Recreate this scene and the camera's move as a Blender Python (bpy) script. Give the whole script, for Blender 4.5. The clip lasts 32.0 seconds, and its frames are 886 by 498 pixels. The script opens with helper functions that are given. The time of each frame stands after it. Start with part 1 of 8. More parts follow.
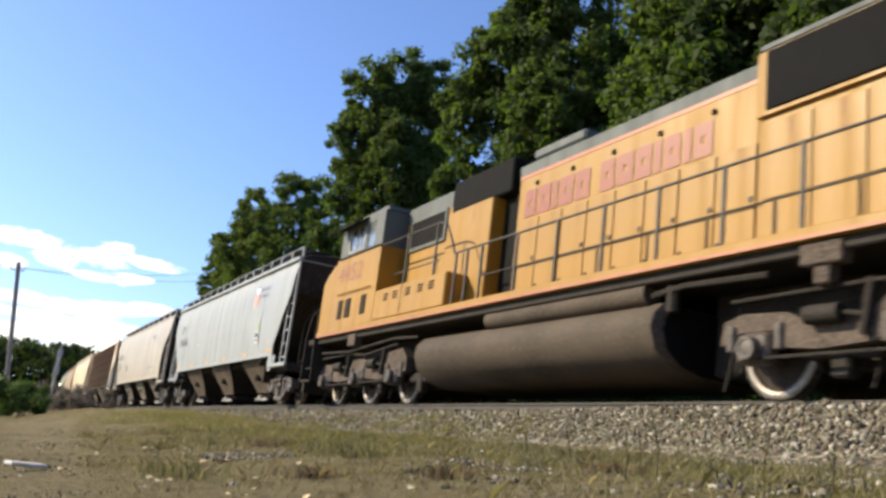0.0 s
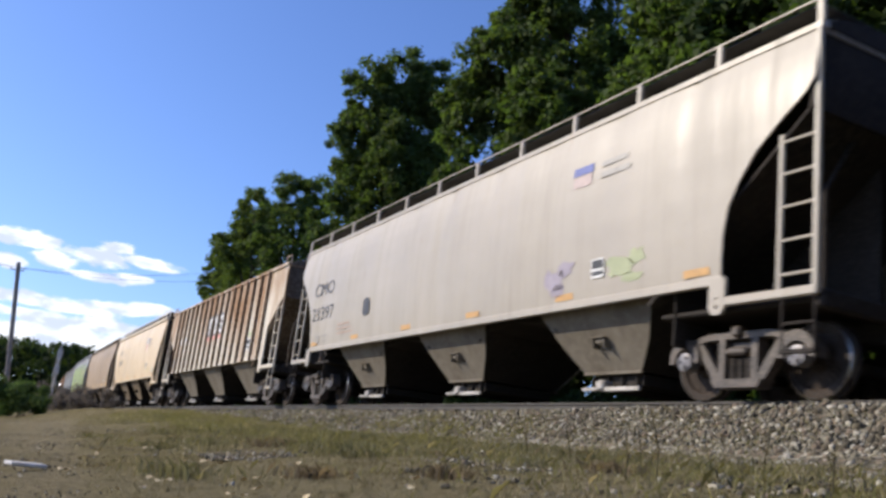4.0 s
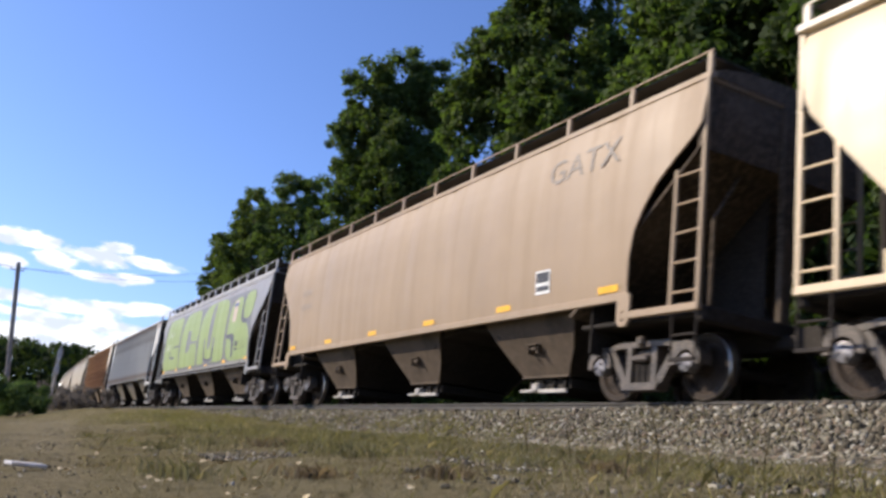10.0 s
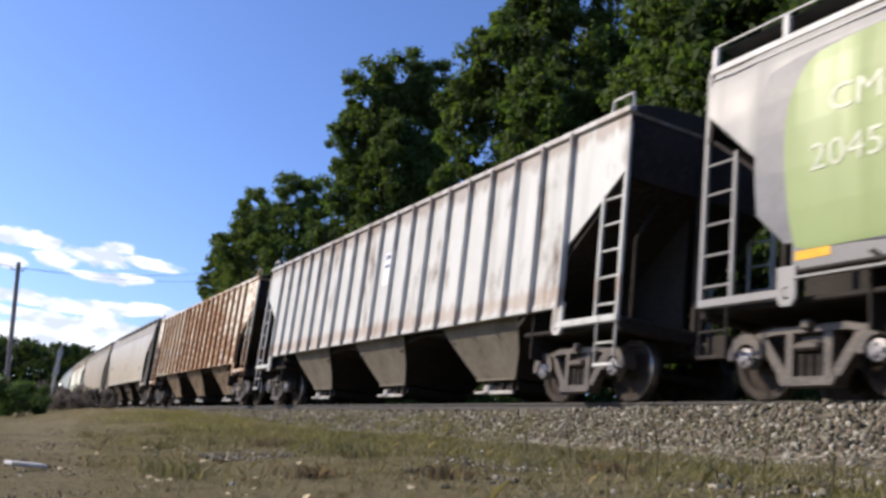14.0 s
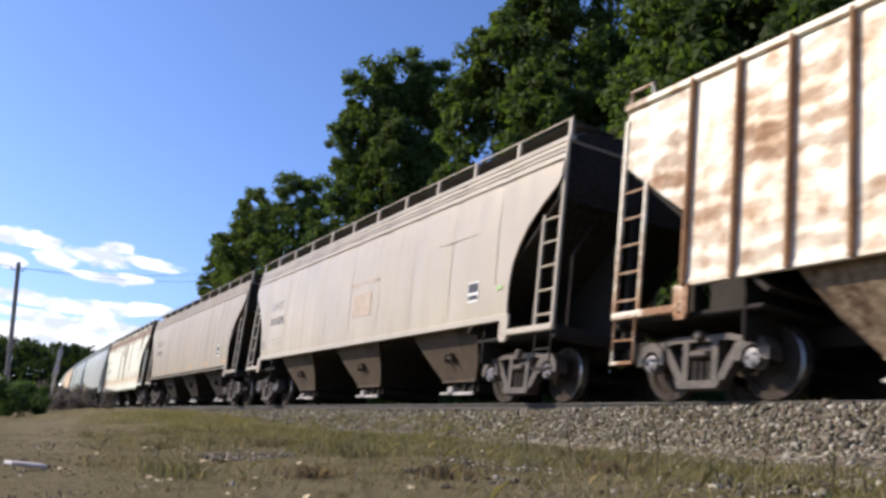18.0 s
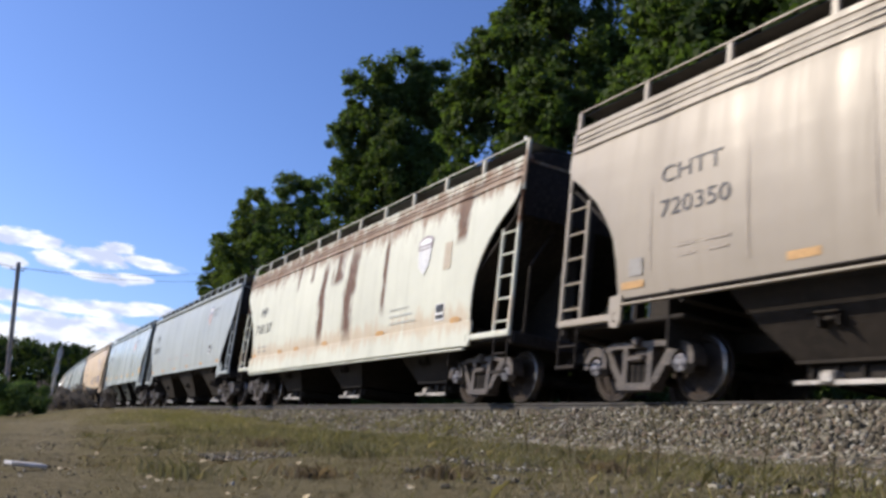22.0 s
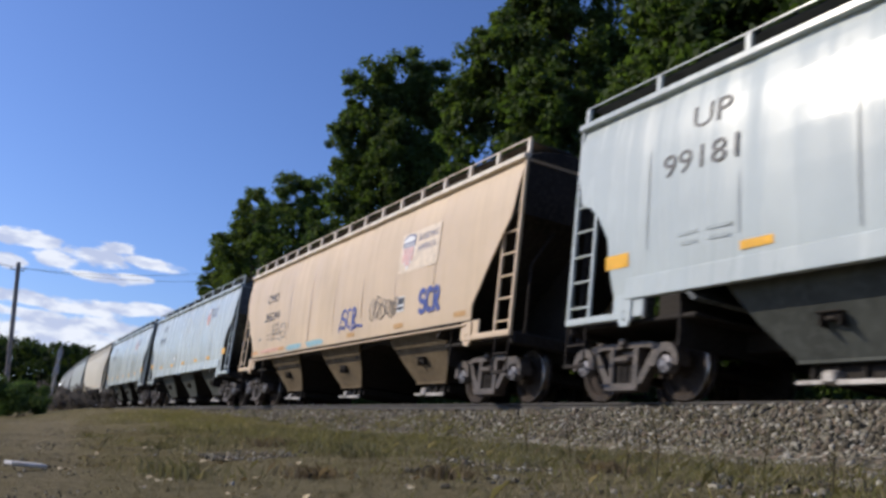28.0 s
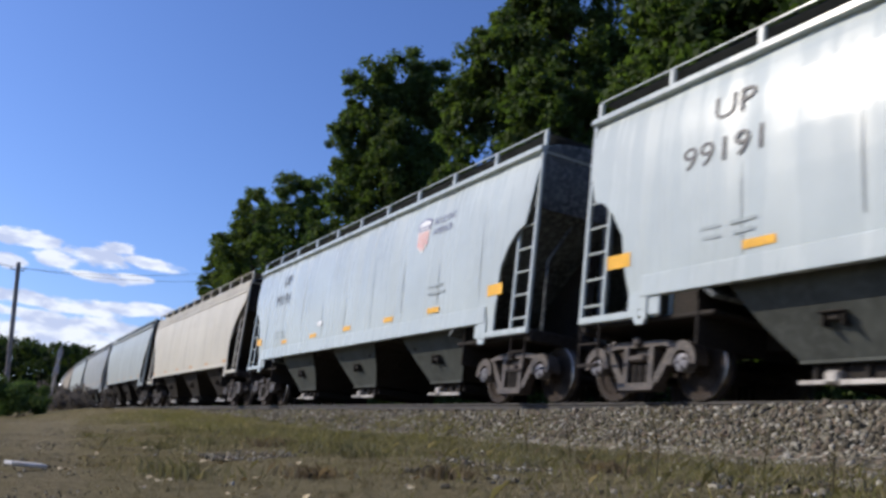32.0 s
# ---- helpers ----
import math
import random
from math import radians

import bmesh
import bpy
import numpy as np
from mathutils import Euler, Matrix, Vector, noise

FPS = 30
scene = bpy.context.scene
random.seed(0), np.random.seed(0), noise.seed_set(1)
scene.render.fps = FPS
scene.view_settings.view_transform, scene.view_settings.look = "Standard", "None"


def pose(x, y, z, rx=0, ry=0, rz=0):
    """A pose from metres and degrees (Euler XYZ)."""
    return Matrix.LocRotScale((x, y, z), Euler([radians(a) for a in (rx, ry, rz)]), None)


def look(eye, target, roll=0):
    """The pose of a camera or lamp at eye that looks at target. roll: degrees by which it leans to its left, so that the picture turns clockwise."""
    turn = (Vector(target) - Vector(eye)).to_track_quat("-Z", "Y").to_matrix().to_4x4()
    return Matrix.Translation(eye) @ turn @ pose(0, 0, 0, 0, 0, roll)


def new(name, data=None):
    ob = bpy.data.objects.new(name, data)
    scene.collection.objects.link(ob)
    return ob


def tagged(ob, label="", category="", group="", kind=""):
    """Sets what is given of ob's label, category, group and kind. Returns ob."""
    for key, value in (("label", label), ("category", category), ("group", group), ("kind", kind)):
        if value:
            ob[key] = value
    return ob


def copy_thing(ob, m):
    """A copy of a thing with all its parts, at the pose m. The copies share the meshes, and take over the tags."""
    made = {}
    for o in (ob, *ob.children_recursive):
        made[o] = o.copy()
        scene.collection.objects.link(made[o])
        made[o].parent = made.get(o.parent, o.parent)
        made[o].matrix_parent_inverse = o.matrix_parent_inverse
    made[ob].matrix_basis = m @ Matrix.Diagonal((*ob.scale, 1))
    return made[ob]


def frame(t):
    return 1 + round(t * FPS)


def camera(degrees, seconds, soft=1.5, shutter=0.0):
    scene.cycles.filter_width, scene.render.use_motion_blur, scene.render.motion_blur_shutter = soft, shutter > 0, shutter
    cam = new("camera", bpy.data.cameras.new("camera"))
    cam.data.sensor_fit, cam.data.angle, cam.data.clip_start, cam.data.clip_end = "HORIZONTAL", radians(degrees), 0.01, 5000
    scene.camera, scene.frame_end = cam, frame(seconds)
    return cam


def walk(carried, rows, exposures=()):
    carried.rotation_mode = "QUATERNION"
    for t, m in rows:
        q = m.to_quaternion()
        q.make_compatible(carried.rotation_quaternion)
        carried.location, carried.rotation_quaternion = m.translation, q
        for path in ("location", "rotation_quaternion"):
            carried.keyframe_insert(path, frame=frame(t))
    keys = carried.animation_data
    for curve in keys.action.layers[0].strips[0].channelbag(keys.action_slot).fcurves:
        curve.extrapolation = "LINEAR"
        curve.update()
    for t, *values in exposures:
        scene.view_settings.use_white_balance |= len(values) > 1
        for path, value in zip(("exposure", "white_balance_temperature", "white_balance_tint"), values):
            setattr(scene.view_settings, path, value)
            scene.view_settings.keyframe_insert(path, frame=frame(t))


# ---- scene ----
# the camera stands on a low tripod beside the line
EYE = Vector((0.0, 0.0, -1.219))
YAW, PITCH, ROLL = radians(-63.65), radians(13.74), 7.02
AIM = EYE + Vector((math.sin(YAW) * math.cos(PITCH), math.cos(YAW) * math.cos(PITCH), math.sin(PITCH)))
cam = camera(53.38, 32.0, soft=3.0, shutter=0.25)
STAND = look(EYE, AIM, ROLL)
walk(cam, [(0.0, STAND), (32.0, STAND)],
     exposures=[(0.0, 0.93, 7300, 4), (1.0, 0.82, 7000, 2), (2.0, 0.66, 6450, 7), (3.0, 0.43, 6300, 8), (6.0, 0.6, 6500, 10), (7.0, 0.42, 6500, 10), (8.0, 0.26, 6500, 10), (9.0, -0.08, 6500, 10), (10.0, 0.56, 6480, 10), (11.0, 0.52, 6480, 10), (12.0, 0.62, 6500, 10), (13.0, 0.45, 6450, 10),
                (14.0, 0.52, 6450, 10), (17.0, 0.57, 6500, 10), (18.0, 0.56, 6500, 10), (19.0, 0.3, 6450, 10), (20.0, 0.32, 6380, 10), (22.0, 0.3, 6350, 10), (23.0, -0.1, 6350, 10), (24.0, -0.07, 6330, 10), (25.0, 0.14, 6270, 10), (28.0, -0.02, 6180, 10), (30.0, 0.0, 6120, 10), (32.0, 0.08, 6080, 10)])

# ---- daylight ----
SUN_AZ = Vector((-0.58, -0.81, 0.0)).normalized()
SUN_EL = radians(31)
TO_SUN = SUN_AZ * math.cos(SUN_EL) + Vector((0, 0, math.sin(SUN_EL)))
sun = new("sun", bpy.data.lights.new("sun", "SUN"))
sun.data.energy, sun.data.angle, sun.data.color = 3.9, radians(0.53), (1.0, 0.87, 0.7)
sun.matrix_world = look((0, 0, 60), Vector((0, 0, 60)) - TO_SUN)

world = bpy.data.worlds.new("sky")
scene.world = world
world.use_nodes = True


def build_sky():
    nt = world.node_tree
    N, K = nt.nodes, nt.links
    bg = N["Background"]
    sky = N.new("ShaderNodeTexSky")
    sky.sky_type, sky.sun_disc = "NISHITA", False
    sky.sun_elevation = SUN_EL
    sky.sun_rotation = math.atan2(SUN_AZ.x, SUN_AZ.y)
    sky.air_density, sky.dust_density, sky.ozone_density = 1.0, 0.6, 2.5
    co = N.new("ShaderNodeTexCoord")
    def vmath(op, a, b=None):
        n = N.new("ShaderNodeVectorMath")
        n.operation = op
        K.new(a, n.inputs[0])
        if b is not None:
            n.inputs[1].default_value = b
        return n.outputs["Value"] if op == "LENGTH" else n.outputs["Vector"]

    def math2(op, a, b):
        n = N.new("ShaderNodeMath")
        n.operation = op
        for sock, v in zip(n.inputs, (a, b)):
            if isinstance(v, float):
                sock.default_value = v
            else:
                K.new(v, sock)
        return n.outputs[0]

    # fair-weather clouds low over the horizon: flat-based banks, each a soft oval broken up by noise
    mass = None
    for cy, cz, a, b in ((0.014, 0.174, 0.036, 0.010), (0.003, 0.150, 0.02, 0.008), (0.045, 0.160, 0.03, 0.010), (0.085, 0.168, 0.045, 0.011), (0.1, 0.183, 0.024, 0.007),
                         (0.135, 0.172, 0.035, 0.008), (0.09, 0.149, 0.04, 0.0055), (0.122, 0.155, 0.022, 0.005), (0.0, 0.115, 0.034, 0.008), (0.03, 0.116, 0.038, 0.009), (0.062, 0.112, 0.034, 0.007),
                         (0.09, 0.115, 0.034, 0.009), (0.115, 0.12, 0.034, 0.008), (0.15, 0.125, 0.045, 0.007), (0.025, 0.085, 0.03, 0.012), (0.06, 0.09, 0.05, 0.010), (0.105, 0.1, 0.06, 0.010),
                         (0.04, 0.1, 0.05, 0.008), (0.08, 0.08, 0.13, 0.016), (-0.12, 0.15, 0.06, 0.014), (-0.3, 0.12, 0.12, 0.02), (-0.55, 0.16, 0.1, 0.02), (0.45, 0.1, 0.12, 0.015)):
        flat_v = vmath("MULTIPLY", vmath("SUBTRACT", co.outputs["Generated"], (0, cy, cz)), (0, 1 / a, 1 / b))
        one = math2("SUBTRACT", 1.0, vmath("LENGTH", flat_v))
        mass = one if mass is None else math2("MAXIMUM", mass, one)
    mp = N.new("ShaderNodeMapping")
    mp.inputs["Scale"].default_value = (30.0, 30.0, 75.0)
    K.new(co.outputs["Generated"], mp.inputs["Vector"])
    no = N.new("ShaderNodeTexNoise")
    no.inputs["Scale"].default_value, no.inputs["Detail"].default_value, no.inputs["Roughness"].default_value = 1.0, 6.0, 0.55
    K.new(mp.outputs["Vector"], no.inputs["Vector"])
    no2 = N.new("ShaderNodeTexNoise")
    no2.inputs["Scale"].default_value, no2.inputs["Detail"].default_value = 0.9, 5.0
    K.new(mp.outputs["Vector"], no2.inputs["Vector"])
    puff = math2("ADD", mass, math2("MULTIPLY", math2("SUBTRACT", no.outputs["Fac"], 0.47), 1.9))
    ramp = N.new("ShaderNodeMapRange")
    ramp.interpolation_type = "SMOOTHSTEP"
    ramp.inputs["From Min"].default_value, ramp.inputs["From Max"].default_value = 0.02, 0.4
    ramp.inputs["To Min"].default_value, ramp.inputs["To Max"].default_value = 0.0, 0.95
    K.new(puff, ramp.inputs["Value"])
    mix = N.new("ShaderNodeMix")
    mix.data_type = "RGBA"
    K.new(ramp.outputs["Result"], mix.inputs["Factor"])
    tint = N.new("ShaderNodeMix")
    tint.data_type, tint.blend_type = "RGBA", "MULTIPLY"
    tint.inputs["Factor"].default_value = 1.0
    tint.inputs["B"].default_value = (0.93, 1.06, 1.5, 1)
    K.new(sky.outputs["Color"], tint.inputs["A"])
    K.new(tint.outputs["Result"], mix.inputs["A"])
    body = N.new("ShaderNodeMapRange")
    body.inputs["From Min"].default_value, body.inputs["From Max"].default_value = 0.4, 0.56
    K.new(no2.outputs["Fac"], body.inputs["Value"])
    shade = N.new("ShaderNodeMix")
    shade.data_type = "RGBA"
    shade.inputs["A"].default_value, shade.inputs["B"].default_value = (5.9, 6.4, 8.2, 1), (9.6, 9.7, 10.2, 1)
    K.new(body.outputs["Result"], shade.inputs["Factor"])
    K.new(shade.outputs["Result"], mix.inputs["B"])
    K.new(mix.outputs["Result"], bg.inputs["Color"])
    bg.inputs["Strength"].default_value = 0.095


build_sky()

# ---- materials ----
MATS = {}


def principled(name):
    m = bpy.data.materials.new(name)
    m.use_nodes = True
    return m, m.node_tree.nodes, m.node_tree.links, m.node_tree.nodes["Principled BSDF"]


def noise_at(N, K, vec, scale, detail=4.0, rough=0.55, squash=None, offset=0.0):
    mp = N.new("ShaderNodeMapping")
    mp.inputs["Scale"].default_value = squash or (1, 1, 1)
    mp.inputs["Location"].default_value = (offset, offset * 1.7, offset * 0.6)
    K.new(vec, mp.inputs["Vector"])
    no = N.new("ShaderNodeTexNoise")
    no.inputs["Scale"].default_value, no.inputs["Detail"].default_value, no.inputs["Roughness"].default_value = scale, detail, rough
    K.new(mp.outputs["Vector"], no.inputs["Vector"])
    return no.outputs["Fac"]


def stretch(N, K, fac, lo, hi, a=0.0, b=1.0):
    r = N.new("ShaderNodeMapRange")
    for key, v in (("From Min", lo), ("From Max", hi), ("To Min", a), ("To Max", b)):
        r.inputs[key].default_value = v
    K.new(fac, r.inputs["Value"])
    return r.outputs["Result"]


def blend(N, K, fac, a, b, mode="MIX"):
    m = N.new("ShaderNodeMix")
    m.data_type, m.blend_type = "RGBA", mode
    for sock, v in ((m.inputs["Factor"], fac), (m.inputs["A"], a), (m.inputs["B"], b)):
        if isinstance(v, bpy.types.NodeSocket):
            K.new(v, sock)
        elif isinstance(v, (int, float)):
            sock.default_value = v
        else:
            sock.default_value = (*v, 1)
    return m.outputs["Result"]


def bump(N, K, bs, height, strength=0.3, dist=0.02):
    b = N.new("ShaderNodeBump")
    b.inputs["Strength"].default_value, b.inputs["Distance"].default_value = strength, dist
    K.new(height, b.inputs["Height"])
    K.new(b.outputs["Normal"], bs.inputs["Normal"])


def coat(name, base, dark=None, light=None, rough=0.5, metal=0.0, scale=3.0, fine=40.0, relief=0.15, vary=0.0, coords="Object"):
    """A plain worn surface: two scales of colour change and fine relief."""
    if name in MATS:
        return MATS[name]
    m, N, K, bs = principled(name)
    co = N.new("ShaderNodeTexCoord").outputs[coords]
    dark = dark or tuple(c * 0.6 for c in base)
    light = light or tuple(min(1, c * 1.25) for c in base)
    big = noise_at(N, K, co, scale, 5.0)
    small = noise_at(N, K, co, fine, 3.0)
    col = blend(N, K, stretch(N, K, big, 0.35, 0.65), dark, base)
    col = blend(N, K, stretch(N, K, small, 0.45, 0.75), col, light)
    if vary:
        ran = N.new("ShaderNodeObjectInfo").outputs["Random"]
        col = blend(N, K, stretch(N, K, ran, 0, 1, 0, vary), col, dark)
    K.new(col, bs.inputs["Base Color"])
    K.new(stretch(N, K, small, 0.3, 0.7, max(0.05, rough - 0.1), min(1, rough + 0.12)), bs.inputs["Roughness"])
    bs.inputs["Metallic"].default_value = metal
    if rough >= 0.65 and metal < 0.25:
        bs.inputs["Specular IOR Level"].default_value = 0.18
    bump(N, K, bs, small, relief)
    MATS[name] = m
    return m


def car_paint(name, base, rust=0.0, dirt=0.3, gloss=0.35, seed=0.0, rust_col=(0.30, 0.13, 0.055), patch=None, rise=None, panels=None, runs=(), bands=(), stain=(0.1, 0.052, 0.032), soft=0.1, mottle=0.45):
    """Weathered car paint: faded patches, long dirt streaks, rust. patch: squash of the rust pattern; rise: heights between which the rust grows, and by how much.
    panels: pitch of the ribs and how far the paint lasts beside them. runs: (x, top, low, width) of stains run down the side. bands: (low, high, colour, share) of stained heights."""
    m, N, K, bs = principled(name)

    def calc(op, p, q=0.0):
        n = N.new("ShaderNodeMath")
        n.operation = op
        for sock, v in zip(n.inputs, (p, q)):
            if isinstance(v, (int, float)):
                sock.default_value = v
            else:
                K.new(v, sock)
        return n.outputs[0]
    co = N.new("ShaderNodeTexCoord").outputs["Object"]
    fade = noise_at(N, K, co, 0.55, 4.0, 0.6, None, seed)
    streak = noise_at(N, K, co, 1.0, 5.0, 0.6, (3.2, 1.0, 0.22), seed + 3)
    grain = noise_at(N, K, co, 14.0, 3.0, 0.6, None, seed + 5)
    col = blend(N, K, stretch(N, K, fade, 0.3, 0.7), tuple(c * 0.84 for c in base), base)
    grime = tuple(c * 0.42 + 0.03 for c in base)
    col = blend(N, K, stretch(N, K, streak, 0.5, 0.85, 0.0, dirt), col, grime)
    speck = stretch(N, K, grain, 0.6, 0.8, 0.0, dirt * 0.4)
    col = blend(N, K, speck, col, grime)
    rough = stretch(N, K, streak, 0.4, 0.8, gloss, min(0.9, gloss + 0.25))
    if rust > 0:
        pat = noise_at(N, K, co, 1.0, 6.0, 0.62, patch or (1.6, 1.0, 0.45), seed + 9)
        edge = 0.78 - 0.42 * rust
        if rise:
            zz = N.new("ShaderNodeSeparateXYZ")
            K.new(co, zz.inputs["Vector"])
            up = N.new("ShaderNodeMath")
            up.operation = "ADD"
            K.new(pat, up.inputs[0])
            K.new(stretch(N, K, zz.outputs["Z"], rise[0], rise[1], -rise[2], rise[2]), up.inputs[1])
            pat = up.outputs[0]
        if panels:
            pitch, hold, differ = panels
            px = N.new("ShaderNodeSeparateXYZ")
            K.new(co, px.inputs["Vector"])
            cell = calc("DIVIDE", px.outputs["X"], pitch)
            beside = calc("POWER", calc("ABSOLUTE", calc("SUBTRACT", calc("MULTIPLY", calc("FRACT", cell), 2.0), 1.0)), 4.0)
            white = N.new("ShaderNodeTexWhiteNoise")
            white.noise_dimensions = "1D"
            K.new(calc("ADD", calc("FLOOR", cell), seed), white.inputs["W"])
            pat = calc("ADD", calc("SUBTRACT", pat, calc("MULTIPLY", beside, hold)), calc("MULTIPLY", calc("SUBTRACT", white.outputs["Value"], 0.5), differ))
        fac = stretch(N, K, pat, edge - soft, edge + soft)
        deep = blend(N, K, stretch(N, K, grain, 0.35, 0.65), tuple(c * mottle for c in rust_col), rust_col)
        col = blend(N, K, fac, col, deep)
        rough = blend(N, K, fac, rough, (0.8, 0.8, 0.8))
    if runs or bands:
        place = N.new("ShaderNodeSeparateXYZ")
        K.new(co, place.inputs["Vector"])
        ragged = noise_at(N, K, co, 2.2, 5.0, 0.7, (1.6, 1.0, 0.6), seed + 21)
        torn = noise_at(N, K, co, 1.0, 5.0, 0.65, (5.0, 1.0, 0.8), seed + 27)
        for low, high, tone, share in bands:
            inside = calc("SUBTRACT", 1.0, calc("ABSOLUTE", calc("DIVIDE", calc("SUBTRACT", place.outputs["Z"], (low + high) / 2), (high - low) / 2)))
            inside = calc("ADD", calc("ADD", inside, calc("MULTIPLY", calc("SUBTRACT", torn, 0.46), 3.2)), calc("MULTIPLY", calc("SUBTRACT", ragged, 0.5), 3.0))
            col = blend(N, K, stretch(N, K, inside, 0.0, 0.8, 0.0, share), col, tone)
        for x0, top, low, w in runs:
            wander = calc("ADD", calc("SUBTRACT", place.outputs["X"], x0), calc("MULTIPLY", calc("SUBTRACT", ragged, 0.5), 2.2 * w + 0.2))
            across = calc("SUBTRACT", 1.0, calc("DIVIDE", calc("ABSOLUTE", wander), w))
            down = calc("SUBTRACT", 1.0, calc("ABSOLUTE", calc("DIVIDE", calc("SUBTRACT", place.outputs["Z"], (low + top) / 2), (top - low) / 2)))
            grow = calc("ADD", calc("MULTIPLY", across, 1.1), calc("MULTIPLY", calc("SUBTRACT", torn, 0.57), 3.4))
            amount = calc("MULTIPLY", stretch(N, K, grow, -0.3, 0.3, 0.0, 1.0), stretch(N, K, down, 0.0, 0.35))
            col = blend(N, K, amount, col, blend(N, K, stretch(N, K, grain, 0.35, 0.65), tuple(c * 0.5 for c in stain), stain))
    K.new(col, bs.inputs["Base Color"])
    K.new(rough, bs.inputs["Roughness"])
    bs.inputs["Specular IOR Level"].default_value = 0.5
    bump(N, K, bs, fade, 0.2, 0.05)
    MATS[name] = m
    return m


def brick_rust_paint(name, pitch, seed):
    """Pale paint worn through to rust in rows of soft bricks, panel by panel between the ribs."""
    m, N, K, bs = principled(name)

    def calc(op, p, q=0.0):
        n = N.new("ShaderNodeMath")
        n.operation = op
        for sock, v in zip(n.inputs, (p, q)):
            if isinstance(v, (int, float)):
                sock.default_value = v
            else:
                K.new(v, sock)
        return n.outputs[0]

    def chance(w, k):
        n = N.new("ShaderNodeTexWhiteNoise")
        n.noise_dimensions = "1D"
        K.new(calc("ADD", w, k), n.inputs["W"])
        return n.outputs["Value"]
    co = N.new("ShaderNodeTexCoord").outputs["Object"]
    xyz = N.new("ShaderNodeSeparateXYZ")
    K.new(co, xyz.inputs["Vector"])
    torn = noise_at(N, K, co, 3.2, 5.0, 0.65, None, seed)
    sway = noise_at(N, K, co, 1.3, 3.0, 0.5, None, seed + 4)
    wide = noise_at(N, K, co, 0.5, 4.0, 0.6, None, seed + 8)
    grain = noise_at(N, K, co, 13.0, 4.0, 0.65, None, seed + 12)
    cell = calc("DIVIDE", xyz.outputs["X"], pitch)
    panel = calc("FLOOR", cell)
    across = calc("MULTIPLY", calc("SUBTRACT", 1.0, calc("ABSOLUTE", calc("SUBTRACT", calc("MULTIPLY", calc("FRACT", cell), 2.0), 1.0))), pitch / 2)
    course = calc("ADD", calc("ADD", calc("DIVIDE", xyz.outputs["Z"], 0.3), chance(panel, seed + 0.3)), calc("MULTIPLY", sway, 1.0))
    upright = calc("MULTIPLY", calc("SUBTRACT", 1.0, calc("ABSOLUTE", calc("SUBTRACT", calc("MULTIPLY", calc("FRACT", course), 2.0), 1.0))), 0.15)
    edge = calc("ADD", calc("MINIMUM", across, upright), calc("MULTIPLY", calc("SUBTRACT", torn, 0.5), 0.22))
    brick = stretch(N, K, edge, -0.01, 0.09)
    worn = chance(calc("ADD", calc("FLOOR", course), calc("MULTIPLY", panel, 37.0)), seed + 0.1)
    # the rust is deepest amidships
    amid = stretch(N, K, calc("ABSOLUTE", calc("SUBTRACT", xyz.outputs["X"], 0.8)), 0.3, 3.4, 0.14, -0.12)
    cover = calc("ADD", calc("ADD", wide, amid), calc("MULTIPLY", calc("SUBTRACT", chance(panel, seed + 0.7), 0.5), 0.4))
    low = stretch(N, K, xyz.outputs["Z"], 1.4, 3.9, 0.1, -0.07)
    cover = calc("ADD", calc("ADD", cover, low), calc("MULTIPLY", calc("SUBTRACT", torn, 0.5), 0.6))
    fac = stretch(N, K, calc("ADD", calc("ADD", calc("MULTIPLY", brick, 0.36), cover), calc("MULTIPLY", calc("SUBTRACT", worn, 0.5), 0.3)), 0.48, 0.98)
    pale = blend(N, K, stretch(N, K, calc("ADD", wide, calc("MULTIPLY", calc("SUBTRACT", torn, 0.5), 0.8)), 0.42, 0.66), (0.76, 0.71, 0.58), (0.55, 0.37, 0.22))
    pale = blend(N, K, stretch(N, K, cover, 0.5, 0.78), pale, (0.47, 0.275, 0.145))
    deep = blend(N, K, stretch(N, K, grain, 0.35, 0.65), (0.19, 0.1, 0.05), (0.32, 0.17, 0.083))
    K.new(blend(N, K, fac, pale, deep), bs.inputs["Base Color"])
    K.new(stretch(N, K, fac, 0.0, 1.0, 0.5, 0.78), bs.inputs["Roughness"])
    bump(N, K, bs, grain, 0.15, 0.02)
    MATS[name] = m
    return m


def flat(name, col, rough=0.5):
    """Small marks of one paint colour."""
    return coat(name, col, tuple(c * 0.75 for c in col), None, rough, 0.0, 6.0, 60.0, 0.05)


# Dark dusty steel; under the cars its blackness also stands for shade.
STEEL_DARK = coat("dark_dusty_shaded_steel", (0.03, 0.025, 0.021), None, (0.055, 0.046, 0.038), 0.75, 0.0, 2.5, 25.0)
TRUCK_IRON = coat("brown_dusty_cast_iron", (0.08, 0.062, 0.049), (0.032, 0.025, 0.02), (0.155, 0.126, 0.104), 0.55, 0.0, 4.0, 30.0)
CAP_STEEL = coat("greasy_bearing_steel", (0.19, 0.18, 0.185), (0.07, 0.062, 0.06), (0.34, 0.33, 0.34), 0.42, 0.4, 8.0, 40.0)
WHEEL_IRON = coat("brown_wheel_steel", (0.045, 0.034, 0.027), (0.02, 0.015, 0.012), (0.075, 0.058, 0.047), 0.7, 0.1, 4.0, 30.0)
TREAD = coat("polished_tread_steel", (0.5, 0.48, 0.45), (0.16, 0.13, 0.11), None, 0.33, 1.0, 6.0, 50.0, 0.05)
